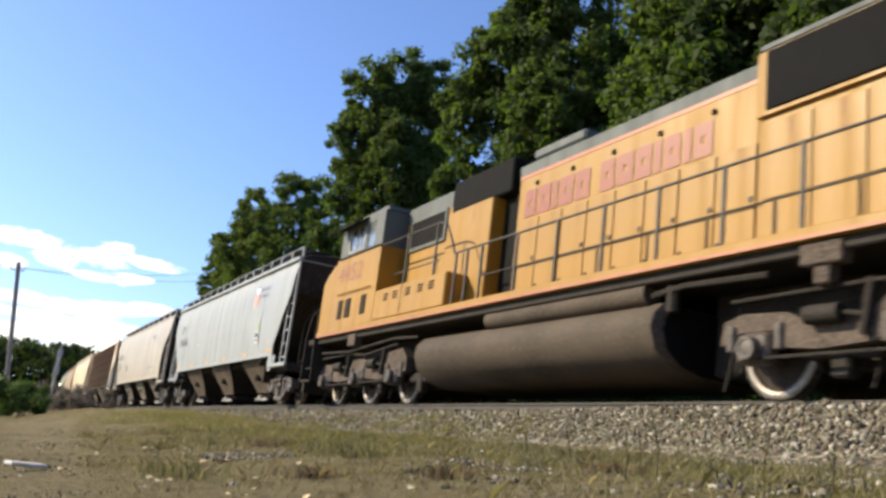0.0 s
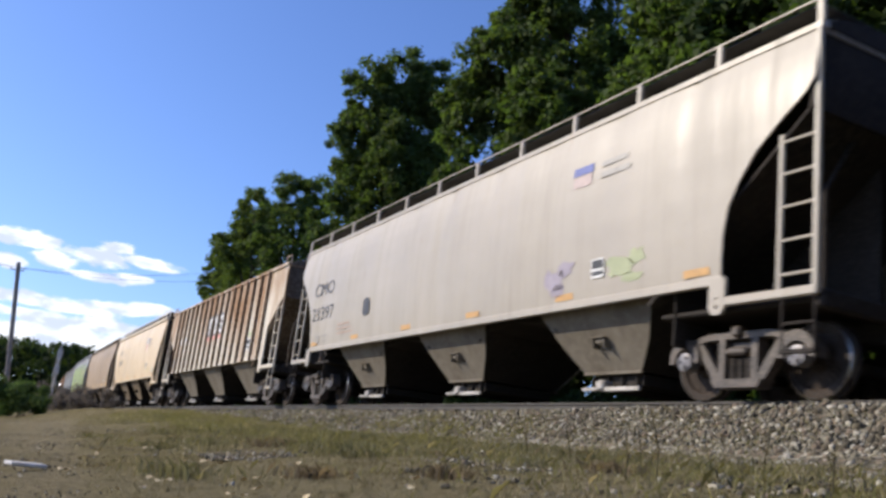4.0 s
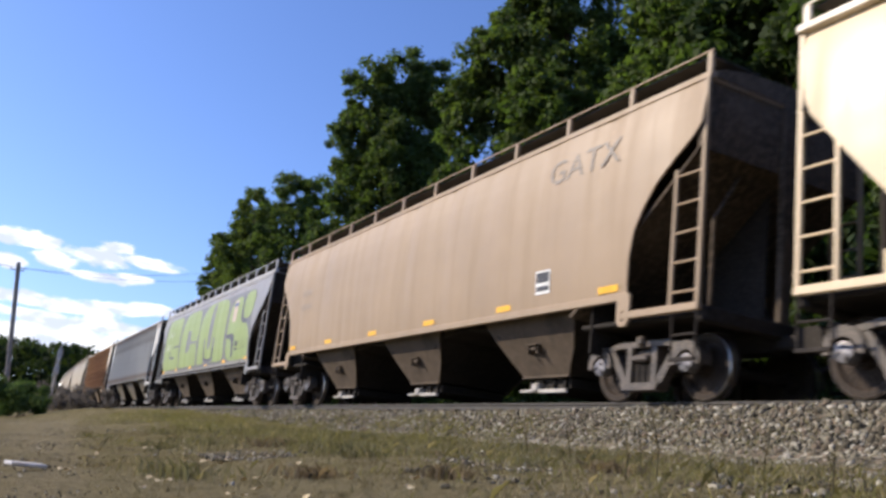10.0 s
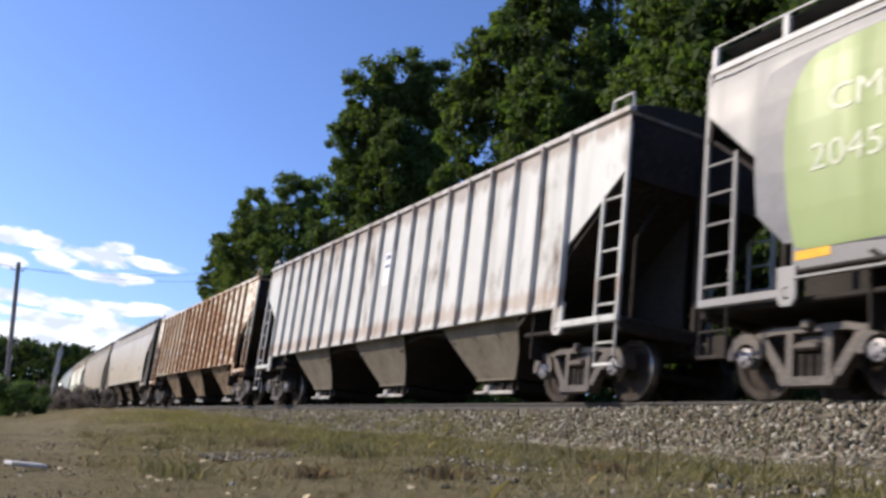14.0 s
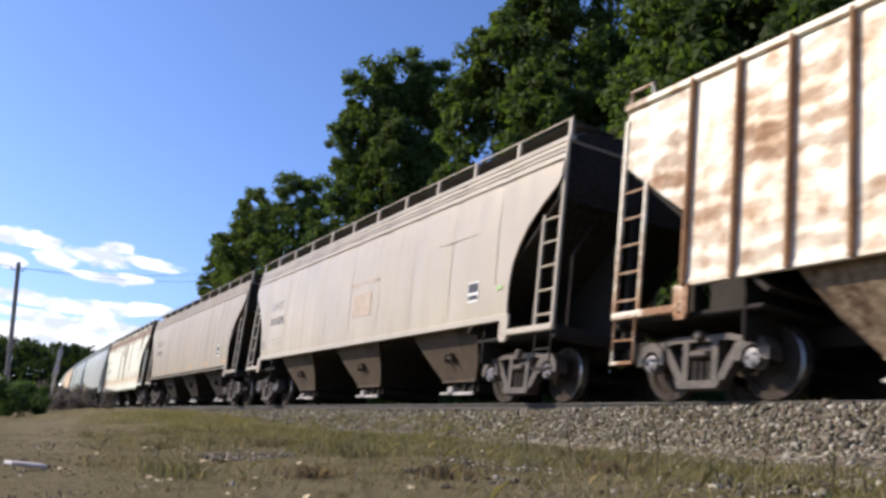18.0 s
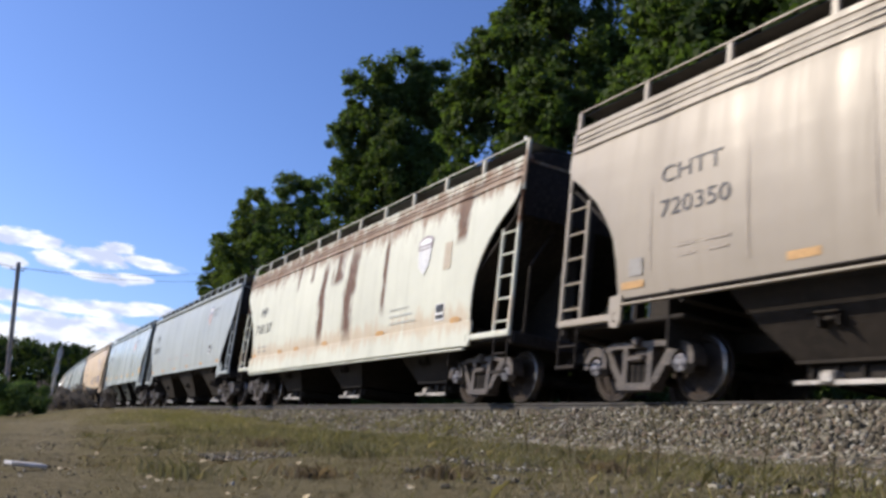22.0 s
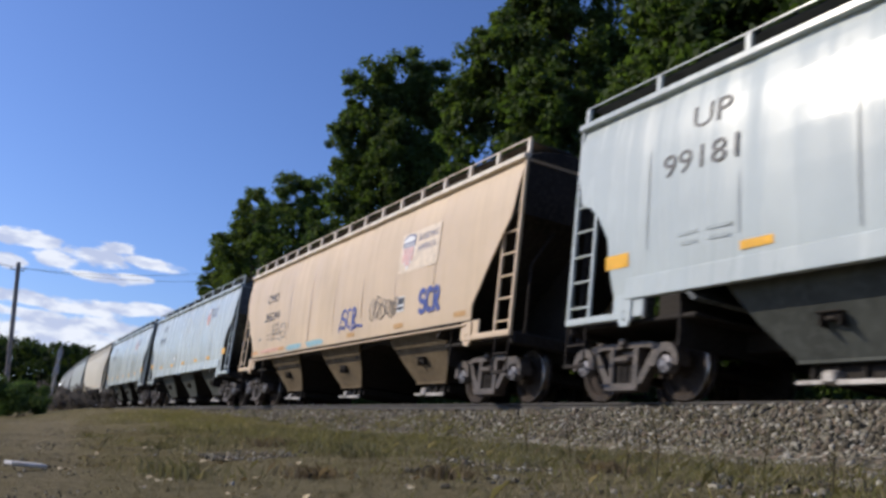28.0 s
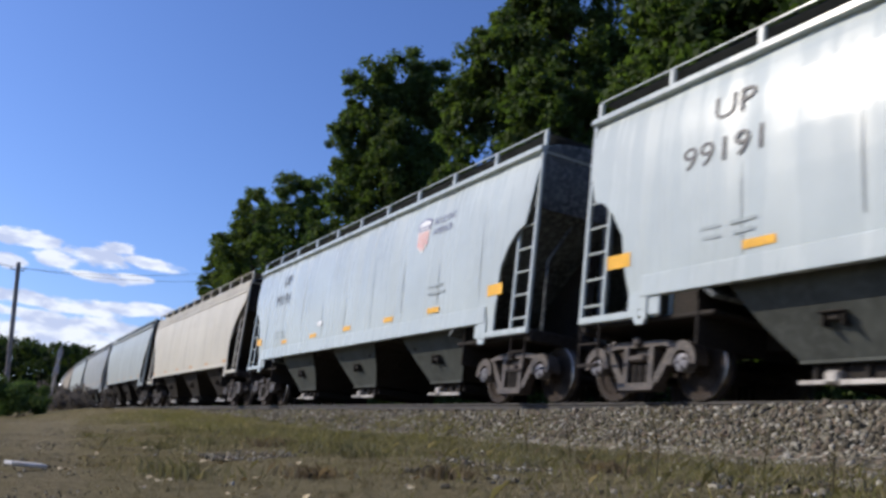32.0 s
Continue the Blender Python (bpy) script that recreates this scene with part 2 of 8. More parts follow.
RAIL_STEEL = coat("rusty_rail_steel", (0.066, 0.06, 0.053), (0.04, 0.036, 0.032), (0.095, 0.087, 0.077), 0.7, 0.3, 2.0, 30.0)
GRATING = coat("dark_roof_grating", (0.05, 0.048, 0.045), (0.03, 0.03, 0.028), (0.075, 0.072, 0.068), 0.8, 0.0, 3.0, 40.0)
GATE_STEEL = coat("pale_gate_steel", (0.42, 0.39, 0.35), (0.22, 0.2, 0.17), (0.55, 0.52, 0.48), 0.5, 0.3, 3.0, 30.0)
RUBBER = coat("black_rubber", (0.025, 0.025, 0.025), None, (0.05, 0.05, 0.05), 0.7)
AMBER = flat("amber_reflector", (0.92, 0.46, 0.012), 0.35)
AMBER_OLD = flat("faded_amber_reflector", (0.58, 0.34, 0.13), 0.5)
INK = flat("black_stencil_paint", (0.035, 0.035, 0.04))
INK_FADED = flat("faded_stencil_paint", (0.33, 0.31, 0.28))
WHITE_MARK = flat("white_mark_paint", (0.8, 0.8, 0.78))
RED_MARK = flat("faded_red_mark", (0.75, 0.36, 0.3))
BLUE_MARK = flat("blue_mark", (0.06, 0.09, 0.32))
NAVY_MARK = flat("navy_mark", (0.12, 0.13, 0.24))
LIME_MARK = flat("lime_spray_paint", (0.42, 0.56, 0.26))


# ---- mesh building ----
class Shape:
    """Gathers simple solids into one mesh."""

    def __init__(self):
        self.v, self.f = [], []

    def add(self, verts, faces):
        o = len(self.v)
        self.v += [tuple(p) for p in verts]
        self.f += [tuple(i + o for i in f) for f in faces]
        return self

    def box(self, x0, x1, y0, y1, z0, z1):
        return self.add([(x, y, z) for z in (z0, z1) for y in (y0, y1) for x in (x0, x1)],
                        [(0, 2, 3, 1), (4, 5, 7, 6), (0, 1, 5, 4), (2, 6, 7, 3), (0, 4, 6, 2), (1, 3, 7, 5)])

    def slab(self, x0, x1, y0, y1, z0, z1, c=0.02):
        """A box with chamfered edges."""
        def ring(z, d):
            return [(x0 + d + c * (1 - 0), y0 + d, z), (x1 - d - c, y0 + d, z), (x1 - d, y0 + d + c, z), (x1 - d, y1 - d - c, z),
                    (x1 - d - c, y1 - d, z), (x0 + d + c, y1 - d, z), (x0 + d, y1 - d - c, z), (x0 + d, y0 + d + c, z)]
        rings = [ring(z0, c), ring(z0 + c, 0), ring(z1 - c, 0), ring(z1, c)]
        return self.loft(rings)

    def loft(self, rings, caps=True):
        n = len(rings[0])
        faces = []
        for k in range(len(rings) - 1):
            for i in range(n):
                j = (i + 1) % n
                faces.append((k * n + i, k * n + j, (k + 1) * n + j, (k + 1) * n + i))
        if caps:
            faces.append(tuple(range(n - 1, -1, -1)))
            faces.append(tuple(range((len(rings) - 1) * n, len(rings) * n)))
        return self.add([p for r in rings for p in r], faces)

    def tube(self, a, b, r, n=8, r2=None):
        a, b = Vector(a), Vector(b)
        d = (b - a).normalized()
        s = d.orthogonal().normalized()
        t = d.cross(s)
        rings = []
        for p, q in ((a, r), (b, r if r2 is None else r2)):
            rings.append([p + q * (math.cos(2 * math.pi * i / n) * s + math.sin(2 * math.pi * i / n) * t) for i in range(n)])
        return self.loft(rings)

    def pipe(self, pts, r, n=6):
        """One bent bar through the points."""
        pts = [Vector(p) for p in pts]
        rings, s = [], None
        for i, p in enumerate(pts):
            d = (pts[min(i + 1, len(pts) - 1)] - pts[max(i - 1, 0)]).normalized()
            s = d.orthogonal().normalized() if s is None else (s - d * s.dot(d)).normalized()
            t = d.cross(s)
            rings.append([p + r * (math.cos(2 * math.pi * k / n) * s + math.sin(2 * math.pi * k / n) * t) for k in range(n)])
        return self.loft(rings)

    def prism(self, poly, y0, y1):
        """A polygon in x, z drawn out along y."""
        return self.loft([[(x, y0, z) for x, z in poly], [(x, y1, z) for x, z in poly]])

    def turned(self, profile, n=24, axis="y"):
        """A turned body: (radius, along) pairs round the y axis."""
        rings = []
        for r, a in profile:
            rings.append([(r * math.cos(2 * math.pi * i / n), a, r * math.sin(2 * math.pi * i / n)) for i in range(n)])
        return self.loft(rings)

    def moved(self, m):
        self.v = [tuple(m @ Vector(p)) for p in self.v]
        return self

    def mesh(self, name):
        me = bpy.data.meshes.new(name)
        me.from_pydata(self.v, [], self.f)
        bm = bmesh.new()
        bm.from_mesh(me)
        bmesh.ops.recalc_face_normals(bm, faces=bm.faces)
        bm.to_mesh(me)
        bm.free()
        return me


def smooth(me, limit=40):
    me.shade_smooth()
    me.set_sharp_from_angle(angle=radians(limit))
    return me


def part(name, data, material, parent=None, label="", m=None, soft=False):
    """Links a shape or a mesh as one object under a thing or a part."""
    me = data.mesh(name) if isinstance(data, Shape) else data
    if soft:
        smooth(me)
    ob = new(name, me)
    if not me.materials:
        me.materials.append(material)
    elif me.materials[0] != material:
        ob.material_slots[0].link = "OBJECT"
        ob.material_slots[0].material = material
    if parent is not None:
        ob.parent = parent
    if m is not None:
        ob.matrix_basis = m
    if label:
        tagged(ob, label)
    return ob


KEPT = {}


def kept(key, make):
    """A mesh that several parts share."""
    if key not in KEPT:
        KEPT[key] = make()
    return KEPT[key]


# ---- the line of the track: straight, then bending away to the far side ----
TRACK_Y = 9.17
BEND_X, BEND = -40.0, 3.0e-4


def track_y(x):
    return TRACK_Y + BEND * min(x - BEND_X, 0.0) ** 2


def track_point(s):
    """The place on the track at s metres along it (s = x on the straight)."""
    if s >= BEND_X:
        return Vector((s, TRACK_Y, 0))
    lo = s - BEND_X
    x = lo
    for _ in range(12):
        u = 2 * BEND * x
        length = 0.5 * (x * math.sqrt(1 + u * u) + math.asinh(u) / (2 * BEND))
        x -= (length - lo) / math.sqrt(1 + u * u)
    return Vector((BEND_X + x, TRACK_Y + BEND * x * x, 0))


SPEED = 9.2305
MOVES, TRAIN = [], []


# ---- ground ----
PROFILE = [(-2600, -2.2), (-30, -1.8), (-3, -1.7), (0, -1.6), (1, -1.5), (2, -1.37), (3, -1.21), (4, -1.09), (5, -0.98), (6.1, -0.86), (7.3, -0.24), (7.7, -0.2),
           (10.64, -0.2), (11.05, -0.24), (12.3, -0.85), (14, -0.9), (20, -0.5), (40, 0.0), (2600, 0.5)]


def bank(d):
    for (a, p), (b, q) in zip(PROFILE, PROFILE[1:]):
        if d <= b:
            return p + (q - p) * (d - a) / (b - a)
    return PROFILE[-1][1]


def ground_z(x, y):
    """The bank, with the grass standing higher against the ballast further down the line."""
    d = y - (track_y(max(x, -420)) - TRACK_Y)
    z = bank(d)
    if 2.5 < d < 7.6 and x < -12:
        s = min(1.0, (-12 - x) / 22)
        lift = 0.42 * s * s * (3 - 2 * s) * min(1.0, (d - 2.5) / 3)
        z = z + lift if d <= 6.1 else max(z - 0.07, bank(6.1) + lift)
    return z


def rough_z(x, y):
    z = ground_z(x, y)
    d = y - (track_y(max(x, -420)) - TRACK_Y)
    if abs(x) < 200 and -40 < d < 6.2:
        z += 0.05 * noise.noise((x * 0.6, y * 0.6, 3.0)) + 0.025 * noise.noise((x * 2.1, y * 2.1, 7.0))
    if (5.9 < d if x > -12 else 7.0 < d) and d < 12.5:
        z -= 0.07
    return z


def grid_mesh(name, xs, ys, height):
    verts = [(x, y, height(x, y)) for y in ys for x in xs]
    n = len(xs)
    faces = [(r * n + c, r * n + c + 1, (r + 1) * n + c + 1, (r + 1) * n + c) for r in range(len(ys) - 1) for c in range(n - 1)]
    me = bpy.data.meshes.new(name)
    me.from_pydata(verts, [], faces)
    me.shade_smooth()
    return me


def ground_material():
    m, N, K, bs = principled("dry_grass_and_dirt")
    co = N.new("ShaderNodeTexCoord").outputs["Object"]
    big = noise_at(N, K, co, 0.22, 5.0, 0.6)
    mid = noise_at(N, K, co, 1.6, 8.0, 0.72, None, 4)
    fine = noise_at(N, K, co, 19.0, 6.0, 0.75, None, 9)
    grit = noise_at(N, K, co, 70.0, 2.0, 0.6, None, 2)
    wide = noise_at(N, K, co, 0.55, 6.0, 0.68, None, 14)
    clod = noise_at(N, K, co, 4.5, 7.0, 0.75, None, 23)
    col = blend(N, K, stretch(N, K, mid, 0.38, 0.62), (0.2, 0.157, 0.092), (0.19, 0.168, 0.078))
    col = blend(N, K, stretch(N, K, wide, 0.44, 0.58), col, (0.25, 0.215, 0.118))
    col = blend(N, K, stretch(N, K, big, 0.48, 0.58, 0.0, 0.6), col, (0.26, 0.228, 0.148))
    col = blend(N, K, stretch(N, K, clod, 0.54, 0.68), col, (0.09, 0.074, 0.036))
    col = blend(N, K, stretch(N, K, fine, 0.48, 0.75, 0.0, 0.8), col, (0.3, 0.255, 0.135))
    col = blend(N, K, stretch(N, K, grit, 0.6, 0.75), col, (0.065, 0.055, 0.033))
    # a worn gravel lane, its ragged edges lost in the grass
    xyz = N.new("ShaderNodeSeparateXYZ")
    K.new(co, xyz.inputs["Vector"])

    def calc(op, p, q):
        n = N.new("ShaderNodeMath")
        n.operation = op
        for sock, v in zip(n.inputs, (p, q)):
            if isinstance(v, float):
                sock.default_value = v
            else:
                K.new(v, sock)
        return n.outputs[0]
    centre = calc("ADD", calc("MULTIPLY", xyz.outputs["X"], -0.058), 0.12)
    width = calc("ADD", calc("MULTIPLY", xyz.outputs["X"], -0.037), 0.1)
    off = calc("ABSOLUTE", calc("DIVIDE", calc("SUBTRACT", xyz.outputs["Y"], centre), width), 0.0)
    worn = calc("ADD", calc("SUBTRACT", 1.0, off), calc("MULTIPLY", calc("SUBTRACT", mid, 0.5), 3.2))
    worn = calc("MULTIPLY", stretch(N, K, worn, -0.2, 0.55, 0.0, 0.7), calc("MULTIPLY", stretch(N, K, xyz.outputs["X"], -40.0, -30.0), stretch(N, K, xyz.outputs["X"], -1.5, -4.0)))
    gravel = blend(N, K, stretch(N, K, fine, 0.4, 0.65), (0.22, 0.187, 0.118), (0.35, 0.3, 0.205))
    col = blend(N, K, worn, col, gravel)
    K.new(col, bs.inputs["Base Color"])
    bs.inputs["Roughness"].default_value = 1.0
    bs.inputs["Specular IOR Level"].default_value = 0.0
    bump(N, K, bs, fine, 1.0, 0.08)
    return m


def spaced(*runs):
    out = []
    for a, b, n in runs:
        out += list(np.linspace(a, b, n, endpoint=False))
    return out


part("ground", grid_mesh("ground", spaced((-2600, -420, 12), (-420, -150, 40), (-150, -40, 60), (-40, 6, 150), (6, 60, 20), (60, 2600, 10)) + [2600.0],
                         spaced((-2600, -60, 10), (-60, -6, 24), (-6, 14, 110), (14, 60, 24), (60, 2600, 12)) + [2600.0], rough_z), ground_material())
tagged(scene.objects["ground"], "dry patchy grass and dirt beside the railway", "ground", kind="structure")


def stone_material(name, island=True):
    m, N, K, bs = principled(name)
    co = N.new("ShaderNodeTexCoord").outputs["Object"]
    fine = noise_at(N, K, co, 60.0, 4.0, 0.65)
    if island:
        ran = N.new("ShaderNodeNewGeometry").outputs["Random Per Island"]
    else:
        vo = N.new("ShaderNodeTexVoronoi")
        vo.inputs["Scale"].default_value = 13.0
        K.new(co, vo.inputs["Vector"])
        sp = N.new("ShaderNodeSeparateColor")
        K.new(vo.outputs["Color"], sp.inputs["Color"])
        ran = sp.outputs["Red"]
    rp = N.new("ShaderNodeValToRGB")
    for pos, c in ((0.0, (0.03, 0.027, 0.02, 1)), (0.3, (0.095, 0.081, 0.052, 1)), (0.5, (0.215, 0.158, 0.112, 1)), (0.6, (0.18, 0.16, 0.107, 1)), (0.82, (0.265, 0.245, 0.185, 1)), (1.0, (0.56, 0.525, 0.43, 1))):
        e = rp.color_ramp.elements.new(pos) if 0 < pos < 1 else rp.color_ramp.elements[0 if pos == 0 else -1]
        e.color = c
    K.new(ran, rp.inputs["Fac"])
    col = blend(N, K, stretch(N, K, fine, 0.35, 0.7), rp.outputs["Color"], (0.125, 0.112, 0.09))
    col = blend(N, K, 0.3, col, rp.outputs["Color"])
    K.new(col, bs.inputs["Base Color"])
    bs.inputs["Roughness"].default_value = 0.95
    bs.inputs["Specular IOR Level"].default_value = 0.12
    if island:
        bump(N, K, bs, fine, 0.4, 0.01)
    else:
        bump(N, K, bs, vo.outputs["Distance"], 1.0, 0.06)
    return m


def along(name, section, x0, x1, step, material, soft=True):
    """A long strip with the cross-section (offset, z), swept along the track."""
    xs = list(np.arange(x0, x1, step)) + [x1]
    n = len(section)
    verts = [(x, track_y(x) + o, z) for x in xs for o, z in section]
    faces = [(i * n + j, i * n + j + 1, (i + 1) * n + j + 1, (i + 1) * n + j) for i in range(len(xs) - 1) for j in range(n - 1)]
    return Shape().add(verts, faces)


def settled(x, d):
    """How far the ballast shoulder has sunk (or is heaped up) at x."""
    a, b = np.clip((-5.0 - x) / 9.0, 0, 1), np.clip((d - 6.0) / 1.2, 0, 1)
    return b * (0.03 - 0.1 * a * a * (3 - 2 * a))


BALLAST_ROCK = stone_material("ballast_rock_sheet", False)
bed = along("ballast", [(-3.35, -1.0)] + [(d - TRACK_Y, bank(d)) for d in (6.0, 6.4, 6.8, 7.3, 7.7, 8.2, 8.7, 9.2, 9.7, 10.2, 10.64, 11.05, 11.6, 12.2)] + [(3.3, -1.0)], -420, 30, 1.0, None)
bed.v = [(x, y, z + float(settled(x, y - track_y(x) + TRACK_Y))) for x, y, z in bed.v]
bal = part("ballast", bed, BALLAST_ROCK)
tagged(bal, "grey-brown crushed stone ballast under the track", "ballast", kind="structure")


def scatter_stones(name, count, x0, x1, d0, d1, size, seed, keep=None):
    """Loose angular stones lying on the bank, joined."""
    rng = np.random.default_rng(seed)
    base = np.array([(0, 0, 1), (0.9, 0, 0.4), (0.28, 0.85, 0.45), (-0.72, 0.53, 0.42), (-0.72, -0.53, 0.4), (0.28, -0.85, 0.42),
                     (0.72, 0.53, -0.4), (-0.28, 0.85, -0.42), (-0.9, 0, -0.4), (-0.28, -0.85, -0.4), (0.72, -0.53, -0.42), (0, 0, -1)])
    tri = np.array([(0, 1, 2), (0, 2, 3), (0, 3, 4), (0, 4, 5), (0, 5, 1), (1, 6, 2), (2, 7, 3), (3, 8, 4), (4, 9, 5), (5, 10, 1),
                    (6, 7, 2), (7, 8, 3), (8, 9, 4), (9, 10, 5), (10, 6, 1), (11, 7, 6), (11, 8, 7), (11, 9, 8), (11, 10, 9), (11, 6, 10)])
    xs = x1 - (x1 - x0) * rng.random(count) ** 1.5
    ds = rng.uniform(d0, d1, count)
    if keep is not None:
        ok = np.array([keep(x, d) for x, d in zip(xs, ds)])
        xs, ds = xs[ok], ds[ok]
    n = len(xs)
    zs = np.interp(ds, [p[0] for p in PROFILE], [p[1] for p in PROFILE]) + settled(xs, ds)
    sc = size * np.exp(rng.normal(0, 0.35, (n, 1, 1))) * rng.uniform(0.5, 1.35, (n, 1, 3))
    v = base[None] * (1 + rng.normal(0, 0.24, (n, 12, 1))) * sc
    q = rng.normal(size=(n, 4))
    q /= np.linalg.norm(q, axis=1, keepdims=True)
    w, a, b, c = q.T
    R = np.stack([np.stack([1 - 2 * (b * b + c * c), 2 * (a * b - c * w), 2 * (a * c + b * w)], -1),
                  np.stack([2 * (a * b + c * w), 1 - 2 * (a * a + c * c), 2 * (b * c - a * w)], -1),
                  np.stack([2 * (a * c - b * w), 2 * (b * c + a * w), 1 - 2 * (a * a + b * b)], -1)], 1)
    v = np.einsum("nij,nkj->nki", R, v)
    bend = BEND * np.minimum(xs - BEND_X, 0) ** 2
    v += np.stack([xs, ds + bend, zs + 0.25 * size], -1)[:, None]
    f = (tri[None] + 12 * np.arange(n)[:, None, None]).reshape(-1, 3)
    return raw_mesh(name, v.reshape(-1, 3), f)


def raw_mesh(name, v, f):
    """A mesh straight from arrays of places and of equal faces."""
    me = bpy.data.meshes.new(name)
    k = f.shape[1]
    me.vertices.add(len(v))
    me.vertices.foreach_set("co", np.asarray(v, np.float32).ravel())
    me.loops.add(len(f) * k)
    me.loops.foreach_set("vertex_index", np.asarray(f, np.int32).ravel())
    me.polygons.add(len(f))
    me.polygons.foreach_set("loop_start", np.arange(0, len(f) * k, k, dtype=np.int32))
    me.update(calc_edges=True)
    return me


STONE = stone_material("ballast_stone")
tagged(part("ballast_stones", scatter_stones("ballast_stones", 35000, -36, -2.5, 6.0, 7.9, 0.0195, 5), STONE), "loose grey, tan and pinkish ballast stones on the bank", "gravel", kind="stuff")
tagged(part("loose_gravel", scatter_stones("loose_gravel", 6000, -34, -1.5, 1.2, 6.1, 0.0105, 8, lambda x, d: noise.noise((x * 0.5, d * 0.8, 2)) > 0.02), STONE), "scattered small stones in the dry grass", "gravel", kind="stuff")

tagged(part("spilled_ballast", scatter_stones("spilled_ballast", 17000, -15, -1.2, 2.0, 6.3, 0.0135, 18, lambda x, d: 1.3 * noise.noise((x * 1.7, d * 1.7, 6)) + 0.8 * noise.noise((x * 9, d * 9, 2)) + 0.2 * (d - 4.2) + 0.05 * (x + 7) > 0.1), STONE), "ballast stones spilled down into the grass", "gravel", kind="stuff")

tagged(part("pale_gravel", scatter_stones("pale_gravel", 5000, -10.2, -6.6, 1.7, 2.9, 0.011, 28, lambda x, d: ((x + 8.3) / 1.5) ** 2 + ((d - 2.3 + 0.12 * (x + 8.3)) / 0.42) ** 2 + 0.9 * noise.noise((x * 3, d * 5, 4)) < 0.8), STONE), "patch of bare grey gravel in the grass", "gravel", kind="stuff")

tagged(part("lane_gravel", scatter_stones("lane_gravel", 1600, -16, -3.6, 0.1, 1.3, 0.006, 38, lambda x, d: abs(d - 0.12 + 0.058 * x) < 0.12 - 0.042 * x), STONE), "fine gravel strewn over the worn lane", "gravel", kind="stuff")

# ---- track ----
TIE_WOOD = coat("weathered_tie_wood", (0.09, 0.07, 0.055), (0.05, 0.04, 0.03), (0.16, 0.13, 0.1), 0.9, 0.0, 2.0, 30.0, 0.5, 0.4)


def rail_section(o):
    w = [(-0.07, -0.17), (-0.07, -0.155), (-0.015, -0.135), (-0.012, -0.045), (-0.036, -0.035), (-0.036, -0.006), (-0.028, 0.0), (0.028, 0.0), (0.036, -0.006), (0.036, -0.035), (0.012, -0.045), (0.015, -0.135), (0.07, -0.155), (0.07, -0.17)]
    return [(o + a, z) for a, z in w]


for o in (-0.755, 0.755):
    rail = tagged(part("rail", along("rail", rail_section(o), -420, 30, 3.0, None), RAIL_STEEL), "brown rusty steel rail with a worn head", "rail", "rails of the track", "structure")
    part("rail_head", along("rail_head", [(o - 0.024, 0.0015), (o + 0.024, 0.0015)], -420, 30, 3.0, None), TREAD, rail, "bright worn running band")


def build_ties():
    me = Shape().slab(-0.115, 0.115, -1.3, 1.3, -0.37, -0.172, 0.012).mesh("tie")
    me.materials.append(TIE_WOOD)
    holder = tagged(new("track_ties"), "weathered dark timber ties under the rails", "ties", kind="structure")
    x = 2.0
    for i in range(190):
        ob = new("tie", me)
        ob.parent = holder
        ob.matrix_basis = pose(x - 0.52 * i, track_y(x - 0.52 * i) + 0.02 * math.sin(i * 2.3), 0, 0, 0, 0.6 * math.sin(i * 1.7))
    s = Shape()
    for i in range(190, 760):
        s.add(*box_at(x - 0.52 * i, track_y(x - 0.52 * i)))
    tagged(part("far_ties", s, TIE_WOOD, holder), kind="stuff")


def box_at(x, y):
    b = Shape().box(x - 0.115, x + 0.115, y - 1.3, y + 1.3, -0.37, -0.172)
    return b.v, b.f


build_ties()


# ---- plants ----
def leaf_material(name, base, light, dry=None, shine=(1.25, 1.5, 0.5)):
    m, N, K, bs = principled(name)
    ran = N.new("ShaderNodeNewGeometry").outputs["Random Per Island"]
    co = N.new("ShaderNodeTexCoord").outputs["Object"]
    clump = noise_at(N, K, co, 0.45, 3.0)
    col = blend(N, K, ran, tuple(c * 0.6 for c in base), light)
    col = blend(N, K, stretch(N, K, clump, 0.35, 0.65), col, base)
    if dry:
        col = blend(N, K, stretch(N, K, ran, 0.85, 0.9), col, dry)
    K.new(col, bs.inputs["Base Color"])
    bs.inputs["Roughness"].default_value = 0.75
    bs.inputs["Specular IOR Level"].default_value = 0.15
    tr = N.new("ShaderNodeBsdfTranslucent")
    K.new(blend(N, K, 1.0, col, shine, "MULTIPLY"), tr.inputs["Color"])
    mx = N.new("ShaderNodeMixShader")
    mx.inputs["Fac"].default_value = 0.45
    K.new(bs.outputs["BSDF"], mx.inputs[1])
    K.new(tr.outputs["BSDF"], mx.inputs[2])
    K.new(mx.outputs["Shader"], N["Material Output"].inputs["Surface"])
    return m


LEAF = leaf_material("oak_leaf", (0.072, 0.105, 0.04), (0.135, 0.165, 0.06))
LEAF_B = leaf_material("maple_leaf", (0.092, 0.125, 0.044), (0.17, 0.195, 0.068))
# Darker leaves that carry the wood's inner shade in their colour.
LEAF_SHADED = leaf_material("shade_darkened_leaf", (0.042, 0.066, 0.026), (0.085, 0.112, 0.042))
SCRUB = leaf_material("scrub_leaf", (0.08, 0.125, 0.045), (0.15, 0.2, 0.08), None, (1.1, 1.25, 0.6))
BRUSH = leaf_material("dead_brush", (0.17, 0.155, 0.14), (0.24, 0.215, 0.19), None, (1.0, 0.95, 0.85))
BARK = coat("grey_brown_bark", (0.11, 0.09, 0.07), (0.05, 0.04, 0.032), (0.18, 0.15, 0.12), 0.95, 0.0, 3.0, 18.0, 0.8)


